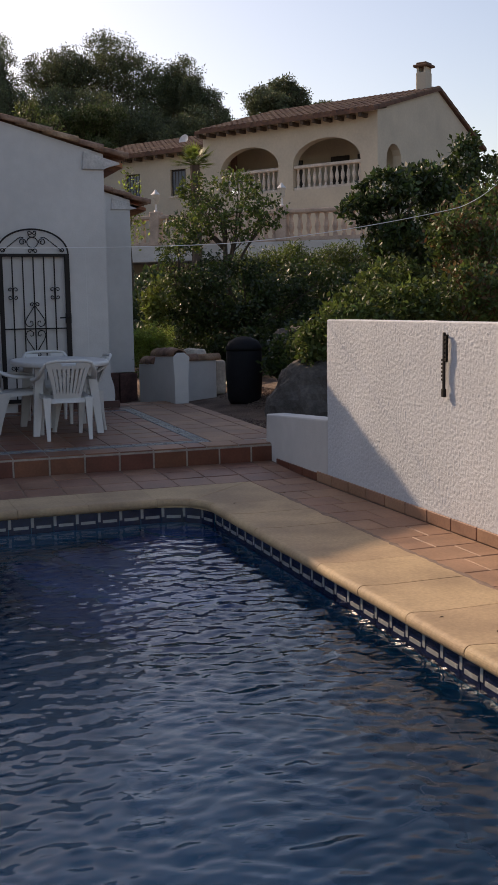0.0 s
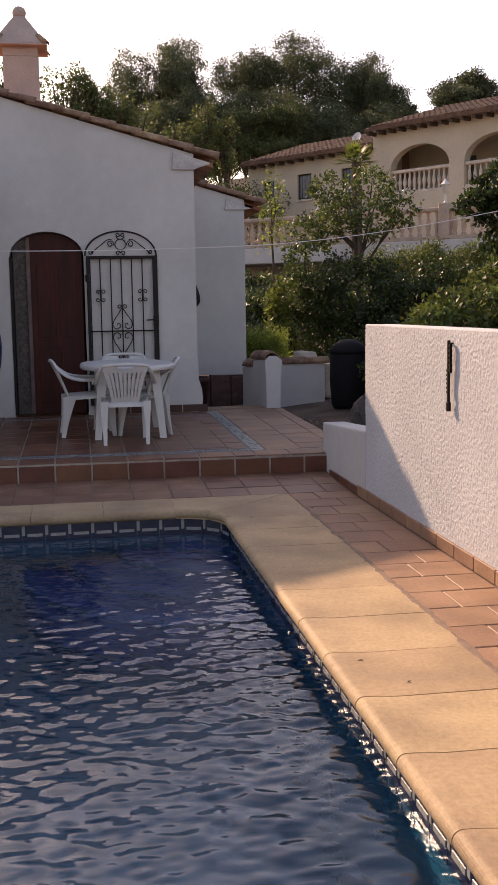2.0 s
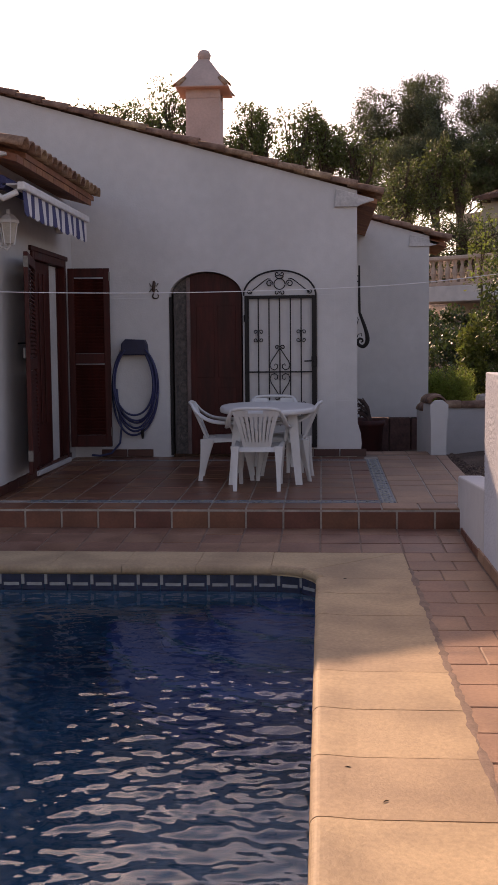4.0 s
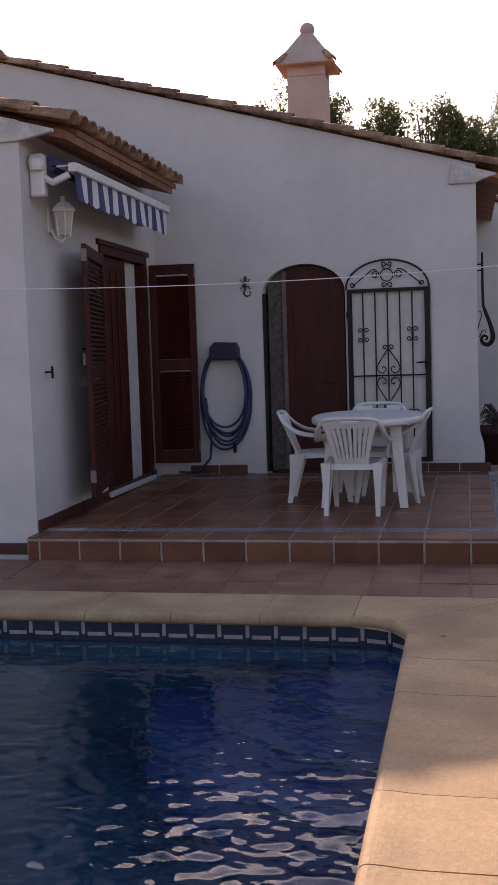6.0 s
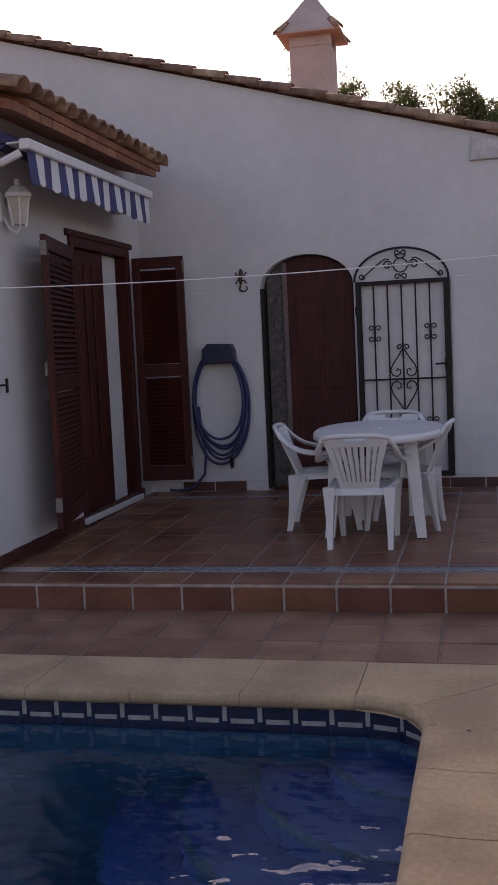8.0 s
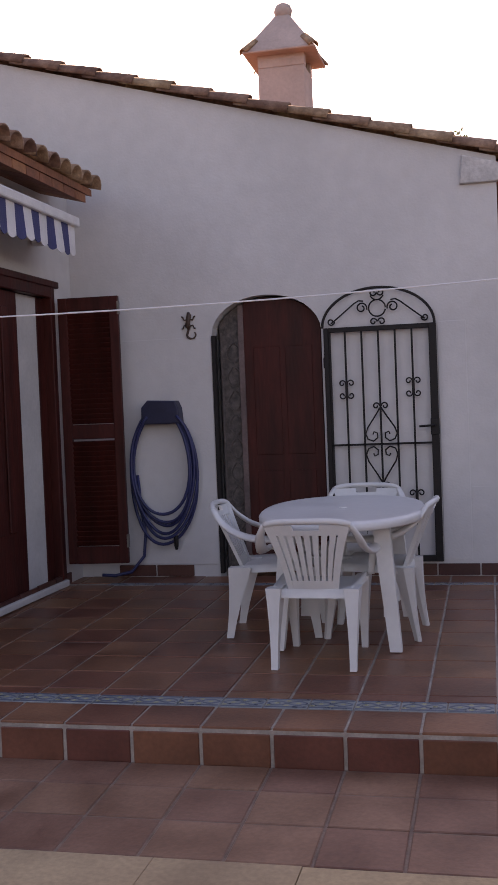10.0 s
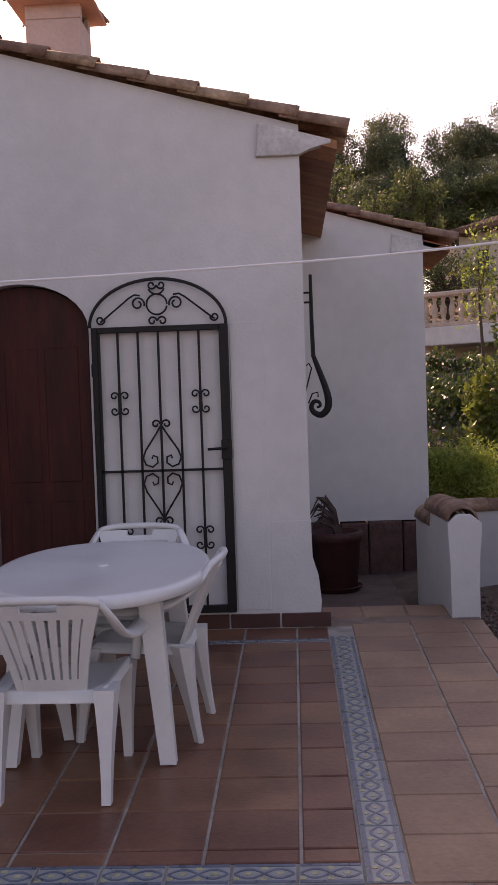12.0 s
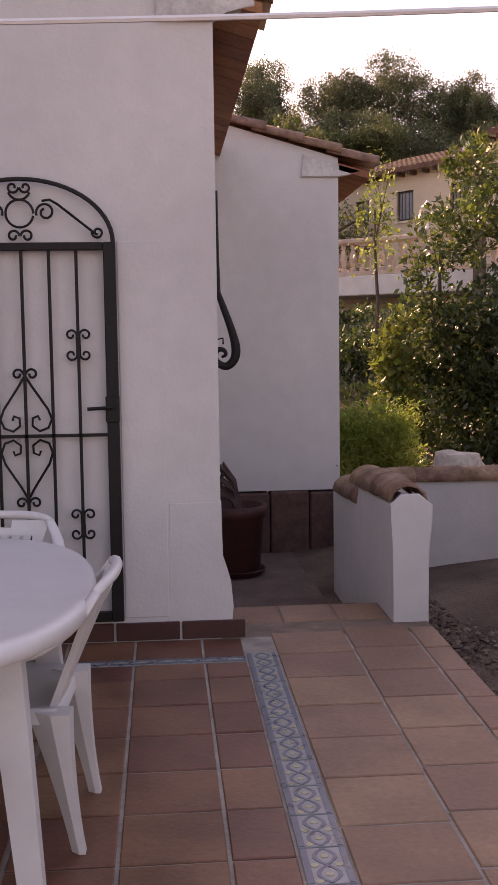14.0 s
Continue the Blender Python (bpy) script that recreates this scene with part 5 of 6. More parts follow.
# ---------------------------------------------------------------- plastic table and chairs
def plastic_table():
    t = base("plastic_table", 0.865, 9.84, terrace_z(9.84), "white plastic oval garden table on the terracotta terrace", "table")
    a, b, h = 0.468, 0.79, 0.725
    n = 48
    bm = bmesh.new()

    def oval(s, z):
        turn = Matrix.Rotation(radians(3), 3, "Z")
        return [bm.verts.new(turn @ Vector((a * s * math.copysign(abs(math.cos(q)) ** 0.88, math.cos(q)), b * s * math.copysign(abs(math.sin(q)) ** 0.88, math.sin(q)), z))) for q in (2 * math.pi * k / n for k in range(n))]
    rings = [oval(0.90, h - 0.02), oval(0.985, h - 0.05), oval(1.0, h - 0.045), oval(1.0, h - 0.015), oval(0.98, h - 0.002), oval(0.93, h), oval(0.90, h - 0.004), oval(0.2, h - 0.003)]
    for p, q in zip(rings, rings[1:]):
        for k in range(n):
            bm.faces.new((p[k], p[(k + 1) % n], q[(k + 1) % n], q[k]))
    bm.faces.new(rings[-1])
    bm.faces.new(rings[0][::-1])
    part("tabletop", bm, PLASTIC, t, smooth=True)
    part("umbrella_plug", lathe(bmesh.new(), [(0.024, 0), (0.022, 0.006), (0.005, 0.007)], 14, (0, 0, h - 0.004)), ALU, t)
    for sx in (-1, 1):
        for sy in (-1, 1):
            bm = bmesh.new()
            p0, p1 = Vector((sx * 0.25, sy * 0.37, h - 0.03)), Vector((sx * 0.318, sy * 0.45, 0))
            rows = []
            for k in range(6):
                u = k / 5
                c = p0.lerp(p1, u)
                w = 0.046 - 0.014 * u
                d = 0.042 - 0.014 * u
                rows.append([bm.verts.new(c + Vector(q)) for q in ((-w, -d, 0), (w, -d, 0), (w, d, 0), (0.4 * w * sx, d * 0.3, 0), (-w, d, 0))])
            for p, q in zip(rows, rows[1:]):
                for i in range(5):
                    bm.faces.new((p[i], p[(i + 1) % 5], q[(i + 1) % 5], q[i]))
            bm.faces.new(rows[0]), bm.faces.new(rows[-1][::-1])
            part("leg", bm, PLASTIC, t)
    bm = bmesh.new()
    box(bm, -0.25, 0.25, -0.012, 0.012, h - 0.09, h - 0.02)
    part("under_frame", bm, PLASTIC, t)
    return t


def plastic_chair(m):
    """Stacking garden chair; it faces +y."""
    c = new("plastic_chair")
    tagged(c, "white moulded plastic garden armchair with a slatted back", "chair", "chairs round the table")
    c.matrix_world = m
    # seat: a dished grid with a turned-down rim
    bm = bmesh.new()
    nx, ny_ = 12, 12
    grid = []
    for j in range(ny_ + 1):
        row = []
        for i in range(nx + 1):
            u, v = i / nx * 2 - 1, j / ny_ * 2 - 1
            w = 0.205 + 0.022 * (v + 1) / 2
            x = u * w
            y = v * 0.215
            z = 0.408 + 0.010 * v - 0.018 * (1 - u * u) * (1 - v * v) + (0.018 if abs(u) > 0.9 and v < 0.8 else 0) - (0.025 * max(0, v - 0.7) / 0.3)
            row.append(bm.verts.new((x, y, z)))
        grid.append(row)
    for j in range(ny_):
        for i in range(nx):
            bm.faces.new((grid[j][i], grid[j][i + 1], grid[j + 1][i + 1], grid[j + 1][i]))
    ext = bmesh.ops.extrude_edge_only(bm, edges=[e for e in bm.edges if e.is_boundary])
    for v in [g for g in ext["geom"] if isinstance(g, bmesh.types.BMVert)]:
        v.co.z -= 0.045
        v.co.x *= 1.02
        v.co.y *= 1.02
    part("seat", bm, PLASTIC, c, smooth=True)

    # back: slats, uprights and a broad rounded head
    def back_at(u, z):
        k = (z - 0.42) / 0.37
        half = 0.132 + 0.058 * k + 0.050 * k * k
        return Vector((u * half, -0.205 - 0.148 * k - 0.03 * (1 - u * u) * (0.4 + 0.6 * k), z))

    def strip(u0, u1, z0, z1, name, t=0.012, nz=8, nu=3, lab=""):
        bm = bmesh.new()
        f_, b_ = [], []
        for j in range(nz + 1):
            z = z0 + (z1 - z0) * j / nz
            f_.append([bm.verts.new(back_at(u0 + (u1 - u0) * i / nu, z) + Vector((0, t / 2, 0))) for i in range(nu + 1)])
            b_.append([bm.verts.new(back_at(u0 + (u1 - u0) * i / nu, z) - Vector((0, t / 2, 0))) for i in range(nu + 1)])
        for j in range(nz):
            for i in range(nu):
                bm.faces.new((f_[j][i], f_[j][i + 1], f_[j + 1][i + 1], f_[j + 1][i]))
                bm.faces.new((b_[j][i], b_[j + 1][i], b_[j + 1][i + 1], b_[j][i + 1]))
            bm.faces.new((f_[j][0], f_[j + 1][0], b_[j + 1][0], b_[j][0]))
            bm.faces.new((f_[j][nu], b_[j][nu], b_[j + 1][nu], f_[j + 1][nu]))
        for i in range(nu):
            bm.faces.new((f_[0][i], b_[0][i], b_[0][i + 1], f_[0][i + 1]))
            bm.faces.new((f_[nz][i], f_[nz][i + 1], b_[nz][i + 1], b_[nz][i]))
        part(name, bm, PLASTIC, c, lab)
    for s in (-1, 1):
        a, b = sorted((s * 1.0, s * 0.78))
        strip(a, b, 0.385, 0.725, "back_post", 0.022)
    for k in range(7):
        u = -0.66 + 0.22 * k
        strip(u - 0.074, u + 0.074, 0.44, 0.695, "back_slat", 0.010, 6, 1)
    strip(-0.78, 0.78, 0.37, 0.445, "back_rail", 0.016, 3, 8)
    # head with a hand hole
    strip(-1.0, 1.0, 0.685, 0.712, "head_rail", 0.018, 2, 10)
    strip(-1.0, -0.32, 0.712, 0.740, "head_rail", 0.018, 2, 5)
    strip(0.32, 1.0, 0.712, 0.740, "head_rail", 0.018, 2, 5)
    head = [back_at(u, 0.738 + 0.022 * (1 - u ** 4)) for u in [-1.0 + 0.1 * i for i in range(21)]]
    part("head_rail", tube(bmesh.new(), head, [0.012] + [0.016] * 19 + [0.012], 8), PLASTIC, c, smooth=True)
    for s in (-1, 1):
        p = back_at(s * 0.97, 0.742)
        arm = smooth_path([p, (s * 0.250, -0.285, 0.672), (s * 0.265, -0.195, 0.608), (s * 0.280, -0.095, 0.580), (s * 0.286, 0.03, 0.573), (s * 0.280, 0.13, 0.572), (s * 0.264, 0.190, 0.550), (s * 0.250, 0.205, 0.49), (s * 0.240, 0.200, 0.41)], 3)
        part("armrest", tube(bmesh.new(), arm, [0.020 + 0.012 * math.sin(math.pi * min(1, k / 21)) for k in range(25)], 8, 0.5), PLASTIC, c, smooth=True)
        for q, (ytop, ybot, xb) in ((1, (0.195, 0.245, -0.010)), (-1, (-0.19, -0.265, 0.0))):
            bm = bmesh.new()
            rows = []
            for k in range(9):
                u = k / 8
                x = s * (0.200 + xb * u)
                yy = ytop + (ybot - ytop) * u
                z = 0.408 * (1 - u)
                w, d = 0.017 + 0.022 * (1 - u) ** 1.7, 0.021 + 0.046 * (1 - u) ** 1.7
                rows.append([bm.verts.new((x + a_, yy + b_, z)) for a_, b_ in ((-w, -d), (w, -d), (w, d), (-w * s * 0.2, d * 0.9), (-w, d * 0.2 * q))])
            for p_, q_ in zip(rows, rows[1:]):
                for i in range(5):
                    bm.faces.new((p_[i], p_[(i + 1) % 5], q_[(i + 1) % 5], q_[i]))
            bm.faces.new(rows[0]), bm.faces.new(rows[-1][::-1])
            part("leg", bm, PLASTIC, c)
    return c


plastic_table()
ch = plastic_chair(pose(0.81, 9.265, terrace_z(9.26), 0, 0, -1))
for x, y, a in ((0.465, 9.88, -87), (1.025, 9.845, 87), (0.87, 10.50, 178)):
    copy_thing(ch, pose(x, y, terrace_z(y), 0, 0, a))


# ---------------------------------------------------------------- planting
def leaf_mesh(name, pts, size, mat, rng, slim=0.5, up=0.3):
    n = len(pts)
    d = rng.normal(size=(n, 3))
    d[:, 2] += up
    d /= np.linalg.norm(d, axis=1)[:, None]
    e = rng.normal(size=(n, 3))
    e -= d * (e * d).sum(1)[:, None]
    e /= np.linalg.norm(e, axis=1)[:, None]
    s = size * rng.uniform(0.6, 1.35, size=(n, 1))
    nrm = np.cross(d, e)
    v = np.empty((n, 4, 3))
    v[:, 0] = pts
    v[:, 1] = pts + d * s * 0.5 + e * s * slim * 0.5 + nrm * s * 0.08
    v[:, 2] = pts + d * s
    v[:, 3] = pts + d * s * 0.5 - e * s * slim * 0.5 + nrm * s * 0.08
    me = bpy.data.meshes.new(name)
    me.vertices.add(n * 4)
    me.vertices.foreach_set("co", v.reshape(-1))
    me.loops.add(n * 4)
    me.loops.foreach_set("vertex_index", np.arange(n * 4, dtype=np.int32))
    me.polygons.add(n)
    me.polygons.foreach_set("loop_start", np.arange(0, n * 4, 4, dtype=np.int32))
    me.update(calc_edges=True)
    me.materials.append(mat)
    return me


def crown_points(blobs, n, rng, shell=0.55, clumps=26, spread=0.26):
    """Points in clumps over the outer part of each blob, so that the outline is uneven and has gaps."""
    vol = np.array([b[3] * b[4] * b[5] for b in blobs]) ** 0.67
    cnt = np.maximum(1, (n * vol / vol.sum()).astype(int))
    out = []
    for b, k in zip(blobs, cnt):
        c = rng.normal(size=(clumps, 3))
        c /= np.linalg.norm(c, axis=1)[:, None]
        c *= (shell + (1.0 - shell) * rng.uniform(size=(clumps, 1)))
        idx = rng.integers(0, clumps, size=k)
        p = c[idx] + np.clip(rng.normal(size=(k, 3)), -1.5, 1.5) * spread * rng.uniform(0.5, 1.1, size=(k, 1))
        out.append(np.array(b[:3]) + p * np.array(b[3:6]))
    return np.concatenate(out)


def tree(name, label, category, foot, blobs, n, size, mat, seed, trunk=0.08, slim=0.5, group="", clumps=26, spread=0.26, limbs=True):
    rng = np.random.default_rng(seed)
    fx, fy = foot
    fz = land(fx, fy) - 0.05
    t = base(name, fx, fy, fz, label, category, group)
    mid = Vector(np.mean([b[:3] for b in blobs], axis=0))
    inv = Matrix.Translation((-fx, -fy, -fz))
    bm = bmesh.new()
    p0, p1 = Vector((0, 0, 0)), inv @ mid
    p1.z = max(0.3, p1.z)
    tube(bm, [p0, p0.lerp(p1, 0.35) + Vector((trunk, -trunk, 0)), p0.lerp(p1, 0.7), p1], [trunk, trunk * 0.85, trunk * 0.65, trunk * 0.4], 8)
    if limbs:
        for b in blobs:
            q = inv @ Vector(b[:3])
            s = p0.lerp(p1, 0.45 + 0.4 * rng.uniform())
            m = s.lerp(q, 0.5) + Vector(rng.normal(size=3)) * 0.15 * b[3]
            tube(bm, [s, m, q], [trunk * 0.5, trunk * 0.32, trunk * 0.12], 6)
            for _ in range(3):
                e = q + Vector(rng.normal(size=3) * np.array(b[3:6]) * 0.5)
                tube(bm, [m, m.lerp(e, 0.6), e], [trunk * 0.2, trunk * 0.12, trunk * 0.05], 5)
    part("trunk", bm, BARK, t)
    pts = crown_points(blobs, n, rng, clumps=clumps, spread=spread) - np.array((fx, fy, fz))
    mats = mat if isinstance(mat, tuple) else (mat,)
    for i, mt in enumerate(mats):
        part("crown", leaf_mesh("crown", pts[i::len(mats)], size, mt, rng, slim), None, t)
    return t


# open-branched fruit tree behind the annex
tree("fruit_tree", "airy fruit tree with glossy light green leaves behind the garden wall", "tree", (5.3, 17.6),
     [(5.2, 18.76, 3.6, 0.46, 0.45, 0.42), (5.93, 18.6, 3.7, 0.45, 0.45, 0.42), (4.85, 18.14, 2.85, 0.45, 0.45, 0.42), (5.75, 17.9, 3.0, 0.55, 0.5, 0.42), (5.25, 18.4, 3.2, 0.4, 0.45, 0.35), (6.3, 18.0, 3.2, 0.35, 0.4, 0.35)],
     4000, 0.080, (LEAF_LT, LEAF_MID, LEAF_YEL, LEAF_MID), 21, 0.07, clumps=90, spread=0.13)
tree("shrub", "dense dark green garden shrub", "shrub", (5.1, 17.0),
     [(4.55, 17.3, 1.55, 0.45, 0.5, 0.5), (5.2, 17.0, 1.7, 0.75, 0.7, 0.6), (6.03, 16.7, 1.45, 0.6, 0.6, 0.55), (5.0, 17.0, 0.8, 1.0, 0.7, 0.5), (5.6, 15.9, 0.75, 0.65, 0.6, 0.5), (6.6, 16.4, 1.1, 0.6, 0.6, 0.5)],
     30000, 0.075, (LEAF_DK, LEAF_DK, LEAF_DK, LEAF_MID), 22, 0.09)
tree("shrub", "loose olive-green shrub under the fruit tree", "shrub", (4.5, 17.7), [(4.3, 17.6, 2.3, 0.34, 0.4, 0.4), (4.5, 17.9, 2.75, 0.36, 0.4, 0.36), (4.55, 17.7, 1.85, 0.34, 0.4, 0.36)], 1500, 0.075, (LEAF_MID, LEAF_DK, LEAF_LT), 25, 0.05, clumps=60, spread=0.16)
tree("shrub", "slender yellow-green shrub beside the annex", "shrub", (3.98, 17.4), [(3.92, 17.34, 1.55, 0.24, 0.3, 0.42), (3.90, 17.2, 0.9, 0.28, 0.3, 0.4)], 2400, 0.09, (LEAF_LT, LEAF_YEL), 23, 0.04)
tree("bush", "bright feathery yellow-green bush above the garden wall", "bush", (3.40, 15.6), [(3.32, 15.45, 0.92, 0.32, 0.33, 0.32), (3.48, 15.5, 0.80, 0.22, 0.3, 0.28), (3.18, 15.5, 0.75, 0.25, 0.3, 0.3)], 11000, 0.055, (LEAF_FRESH,), 24, 0.03, slim=0.25)
for i, (x, y, z) in enumerate(((6.71, 19.57, 2.25), (7.57, 19.23, 2.35), (8.4, 18.85, 2.35), (9.4, 18.6, 2.45))):
    tree("hedge_bush", "rounded bright green hedge bush on the slope", "bush", (x, y), [(x, y, z, 0.56, 0.55, 0.36), (x + 0.2, y - 0.3, z - 0.55, 0.62, 0.6, 0.4), (x - 0.3, y, z + 0.1, 0.32, 0.32, 0.25)], 5200, 0.080, (LEAF_LT, LEAF_MID, LEAF_YEL), 30 + i, 0.05, slim=0.25, group="hedge on the slope")
tree("broadleaf_tree", "dark glossy-leaved tree on the bank", "tree", (6.8, 13.4),
     [(6.33, 13.12, 3.10, 0.38, 0.4, 0.32), (5.95, 13.3, 2.85, 0.32, 0.35, 0.26), (7.16, 13.7, 3.35, 0.38, 0.4, 0.26), (6.44, 13.13, 2.4, 0.52, 0.5, 0.42), (7.48, 13.6, 2.9, 0.42, 0.4, 0.46), (7.0, 13.4, 2.2, 0.5, 0.45, 0.4)],
     10500, 0.095, (LEAF_DK, LEAF_DK, LEAF_MID), 41, 0.08, clumps=60, spread=0.15)
tree("broadleaf_tree", "dark tree at the edge of the hillside", "tree", (8.9, 15.1), [(8.84, 15.06, 3.75, 0.36, 0.4, 0.5), (9.5, 15.3, 3.3, 0.55, 0.5, 0.6), (8.6, 15.1, 2.7, 0.5, 0.5, 0.55), (9.9, 15.0, 2.6, 0.65, 0.6, 0.65)], 10000, 0.10, (LEAF_DK, LEAF_MID), 42, 0.08)
tree("bank_bush", "sunlit green creeper bush behind the white wall", "bush", (4.9, 10.9),
     [(5.3, 10.4, 1.46, 0.46, 0.42, 0.25), (4.72, 10.6, 1.34, 0.46, 0.42, 0.25), (4.24, 10.4, 1.2, 0.30, 0.34, 0.24), (4.0, 10.5, 0.98, 0.25, 0.3, 0.22), (5.98, 12.2, 1.78, 0.45, 0.42, 0.28), (5.2, 11.2, 1.25, 0.6, 0.5, 0.4), (4.5, 11.0, 0.9, 0.5, 0.45, 0.38)],
     17000, 0.075, (LEAF_MID, LEAF_LT, LEAF_LT), 43, 0.04)
tree("bank_bush", "olive and rust-coloured bush behind the white wall", "bush", (6.3, 10.6),
     [(6.26, 10.9, 2.2, 0.46, 0.42, 0.5), (5.92, 10.0, 1.55, 0.42, 0.4, 0.38), (7.05, 11.5, 2.6, 0.36, 0.4, 0.42), (6.8, 10.8, 1.7, 0.5, 0.5, 0.5), (6.6, 10.0, 1.45, 0.5, 0.42, 0.42)],
     15000, 0.075, (LEAF_MID, LEAF_RED, LEAF_LT, LEAF_MID), 44, 0.04)
tree("bank_bush", "low green bush beside the boulders", "bush", (4.05, 12.3), [(4.25, 12.0, 0.72, 0.28, 0.32, 0.28), (4.75, 12.6, 0.85, 0.4, 0.4, 0.4)], 3600, 0.08, (LEAF_MID, LEAF_DK), 45, 0.03)
tree("shrub", "dark tangle of shrubs under the slope", "shrub", (7.6, 16.2), [(7.6, 16.2, 1.6, 0.8, 0.75, 0.6), (8.6, 16.8, 1.9, 0.8, 0.75, 0.6), (6.9, 15.0, 1.25, 0.65, 0.6, 0.55), (7.2, 17.6, 1.8, 0.75, 0.7, 0.45), (7.9, 14.6, 1.6, 0.7, 0.6, 0.6)], 24000, 0.08, (LEAF_DK, LEAF_DK, LEAF_MID), 46, 0.08)
tree("young_tree", "slender young tree with yellowing leaves below the far terrace", "tree", (4.9, 23.3), [(4.85, 23.3, 3.35, 0.38, 0.3, 0.55), (4.95, 23.3, 4.1, 0.28, 0.25, 0.5)], 620, 0.08, (LEAF_YEL, LEAF_FRESH), 47, 0.035)


for i, (x, y) in enumerate(((3.9, 28.4), (5.0, 27.2), (6.1, 26.2), (7.3, 25.2), (8.5, 24.0), (9.7, 22.8))):
    tree("terrace_bush", "dark green bush below the villa terrace", "bush", (x, y), [(x, y, 1.9, 0.75, 0.6, 0.55), (x + 0.5, y - 0.4, 1.4, 0.7, 0.6, 0.6), (x - 0.4, y - 0.3, 1.2, 0.6, 0.5, 0.5)], 3500, 0.13, (LEAF_DK, LEAF_MID), 130 + i, 0.05, group="bushes below the terrace")
for i, (x, y) in enumerate(((4.3, 22.5), (5.4, 21.2), (6.5, 21.8), (7.6, 21.4))):
    tree("slope_bush", "green bush on the slope below the villa", "bush", (x, y), [(x, y, 1.35, 0.7, 0.6, 0.5), (x + 0.4, y - 0.3, 0.9, 0.7, 0.6, 0.5)], 3000, 0.11, (LEAF_MID, LEAF_DK), 140 + i, 0.05, group="bushes on the slope")




# the villa and the wooded hill lie well back from the pool
POOLSIDE = Vector((-0.9, -0.95, 1.45))


def set_back(k):
    """Distance and size grown together by k, seen from the poolside."""
    return Matrix.Translation(POOLSIDE) @ Matrix.Scale(k, 4) @ Matrix.Translation(-POOLSIDE)


def palm():
    p = base("palm", 7.48, 26.4, land(7.48, 26.4) - 0.05, "small bushy palm in front of the villa", "palm")
    h = 5.15 - land(7.48, 26.4) + 0.05
    p.matrix_world = set_back(1.27) @ pose(7.48, 26.4, land(7.48, 26.4) - 0.05)
    part("trunk", tube(bmesh.new(), [(0, 0, 0), (0.02, 0, h * 0.5), (0, 0, h)], [0.16, 0.13, 0.13], 10), BARK, p)
    r = random.Random(4)
    for k in range(46):
        a = r.uniform(0, 6.283)
        e = r.uniform(-0.1, 1.1)
        d = Vector((math.cos(a) * math.cos(e), math.sin(a) * math.cos(e), math.sin(e)))
        bm = bmesh.new()
        L = r.uniform(0.45, 0.7)
        c = Vector((0, 0, h)) + d * L * 0.55
        s = d.cross(Vector((0, 0, 1))).normalized()
        for j in range(9):
            q = (j - 4) / 4
            tip = c + (d + s * q * 1.1).normalized() * L * 0.55 * (1 - 0.2 * abs(q)) - Vector((0, 0, 0.06 * abs(q)))
            w = s * 0.03
            v = [bm.verts.new(x) for x in (c - w, c + w, tip)]
            bm.faces.new(v)
        tube(bm, [(0, 0, h), c], 0.008, 4)
        part("frond", bm, LEAF_YEL, p)


palm()


def far_tree(a, k):
    q = set_back(k) @ Vector(a[:3])
    return q.x - 1.2 * (k - 1), q.y, q.z + 0.25, a[3] * k, a[4] * k


def pine(x, y, z, r, rz, seed, mat=(PINE, PINE, PINE_LT), nleaf=46000, size=0.125):
    g = np.random.default_rng(seed)
    blobs = [(x + g.uniform(-0.66, 0.66) * r, y + g.uniform(-0.6, 0.6) * r, z + g.uniform(-1.0, 0.55) * rz, r * g.uniform(0.34, 0.52), r * g.uniform(0.34, 0.52), rz * g.uniform(0.28, 0.42)) for _ in range(18)]
    tree("pine_tree", "dark umbrella-shaped pine on the hillside", "tree", (x, y), blobs, nleaf, size, mat, seed, 0.16, slim=0.42, group="pines on the hill", clumps=44, spread=0.21)


for i, a in enumerate(((4.9, 57.0, 13.3, 2.7, 2.8), (6.9, 55.3, 11.9, 1.9, 2.4), (9.59, 56.9, 12.8, 3.0, 2.9), (13.1, 58.1, 13.3, 2.8, 2.9), (15.6, 55.6, 12.2, 2.1, 2.5), (16.7, 53.3, 11.2, 1.4, 2.0),
                       (18.46, 46.2, 10.7, 1.8, 1.4), (12.0, 52.0, 10.0, 2.6, 2.2), (15.0, 50.0, 9.2, 2.4, 2.0), (21.6, 48.2, 10.5, 1.1, 0.9), (5.2, 51.0, 9.4, 2.0, 2.0), (8.0, 53.0, 10.0, 2.4, 2.4), (17.5, 50.0, 9.2, 2.0, 1.8))):
    pine(*far_tree(a, 1.7), 60 + i, size=0.20)
pine(*far_tree((9.2, 49.1, 9.8, 2.2, 1.5), 1.7), 80, (PINE_LT, LEAF_MID), size=0.20)
for i, a in enumerate(((-5.98, 47.6, 11.7, 1.6, 1.8), (-4.2, 47.8, 11.4, 1.3, 1.7), (-1.49, 46.2, 10.7, 1.0, 1.6), (0.31, 46.2, 10.7, 1.1, 1.6), (1.6, 46.3, 10.2, 0.9, 1.5), (3.0, 46.0, 9.4, 1.4, 1.6), (-8.5, 48.5, 11.4, 1.8, 1.6), (-2.8, 47.0, 9.8, 1.4, 1.6))):
    pine(*a, 90 + i, (PINE_LT, LEAF_LT), 3600, 0.17)
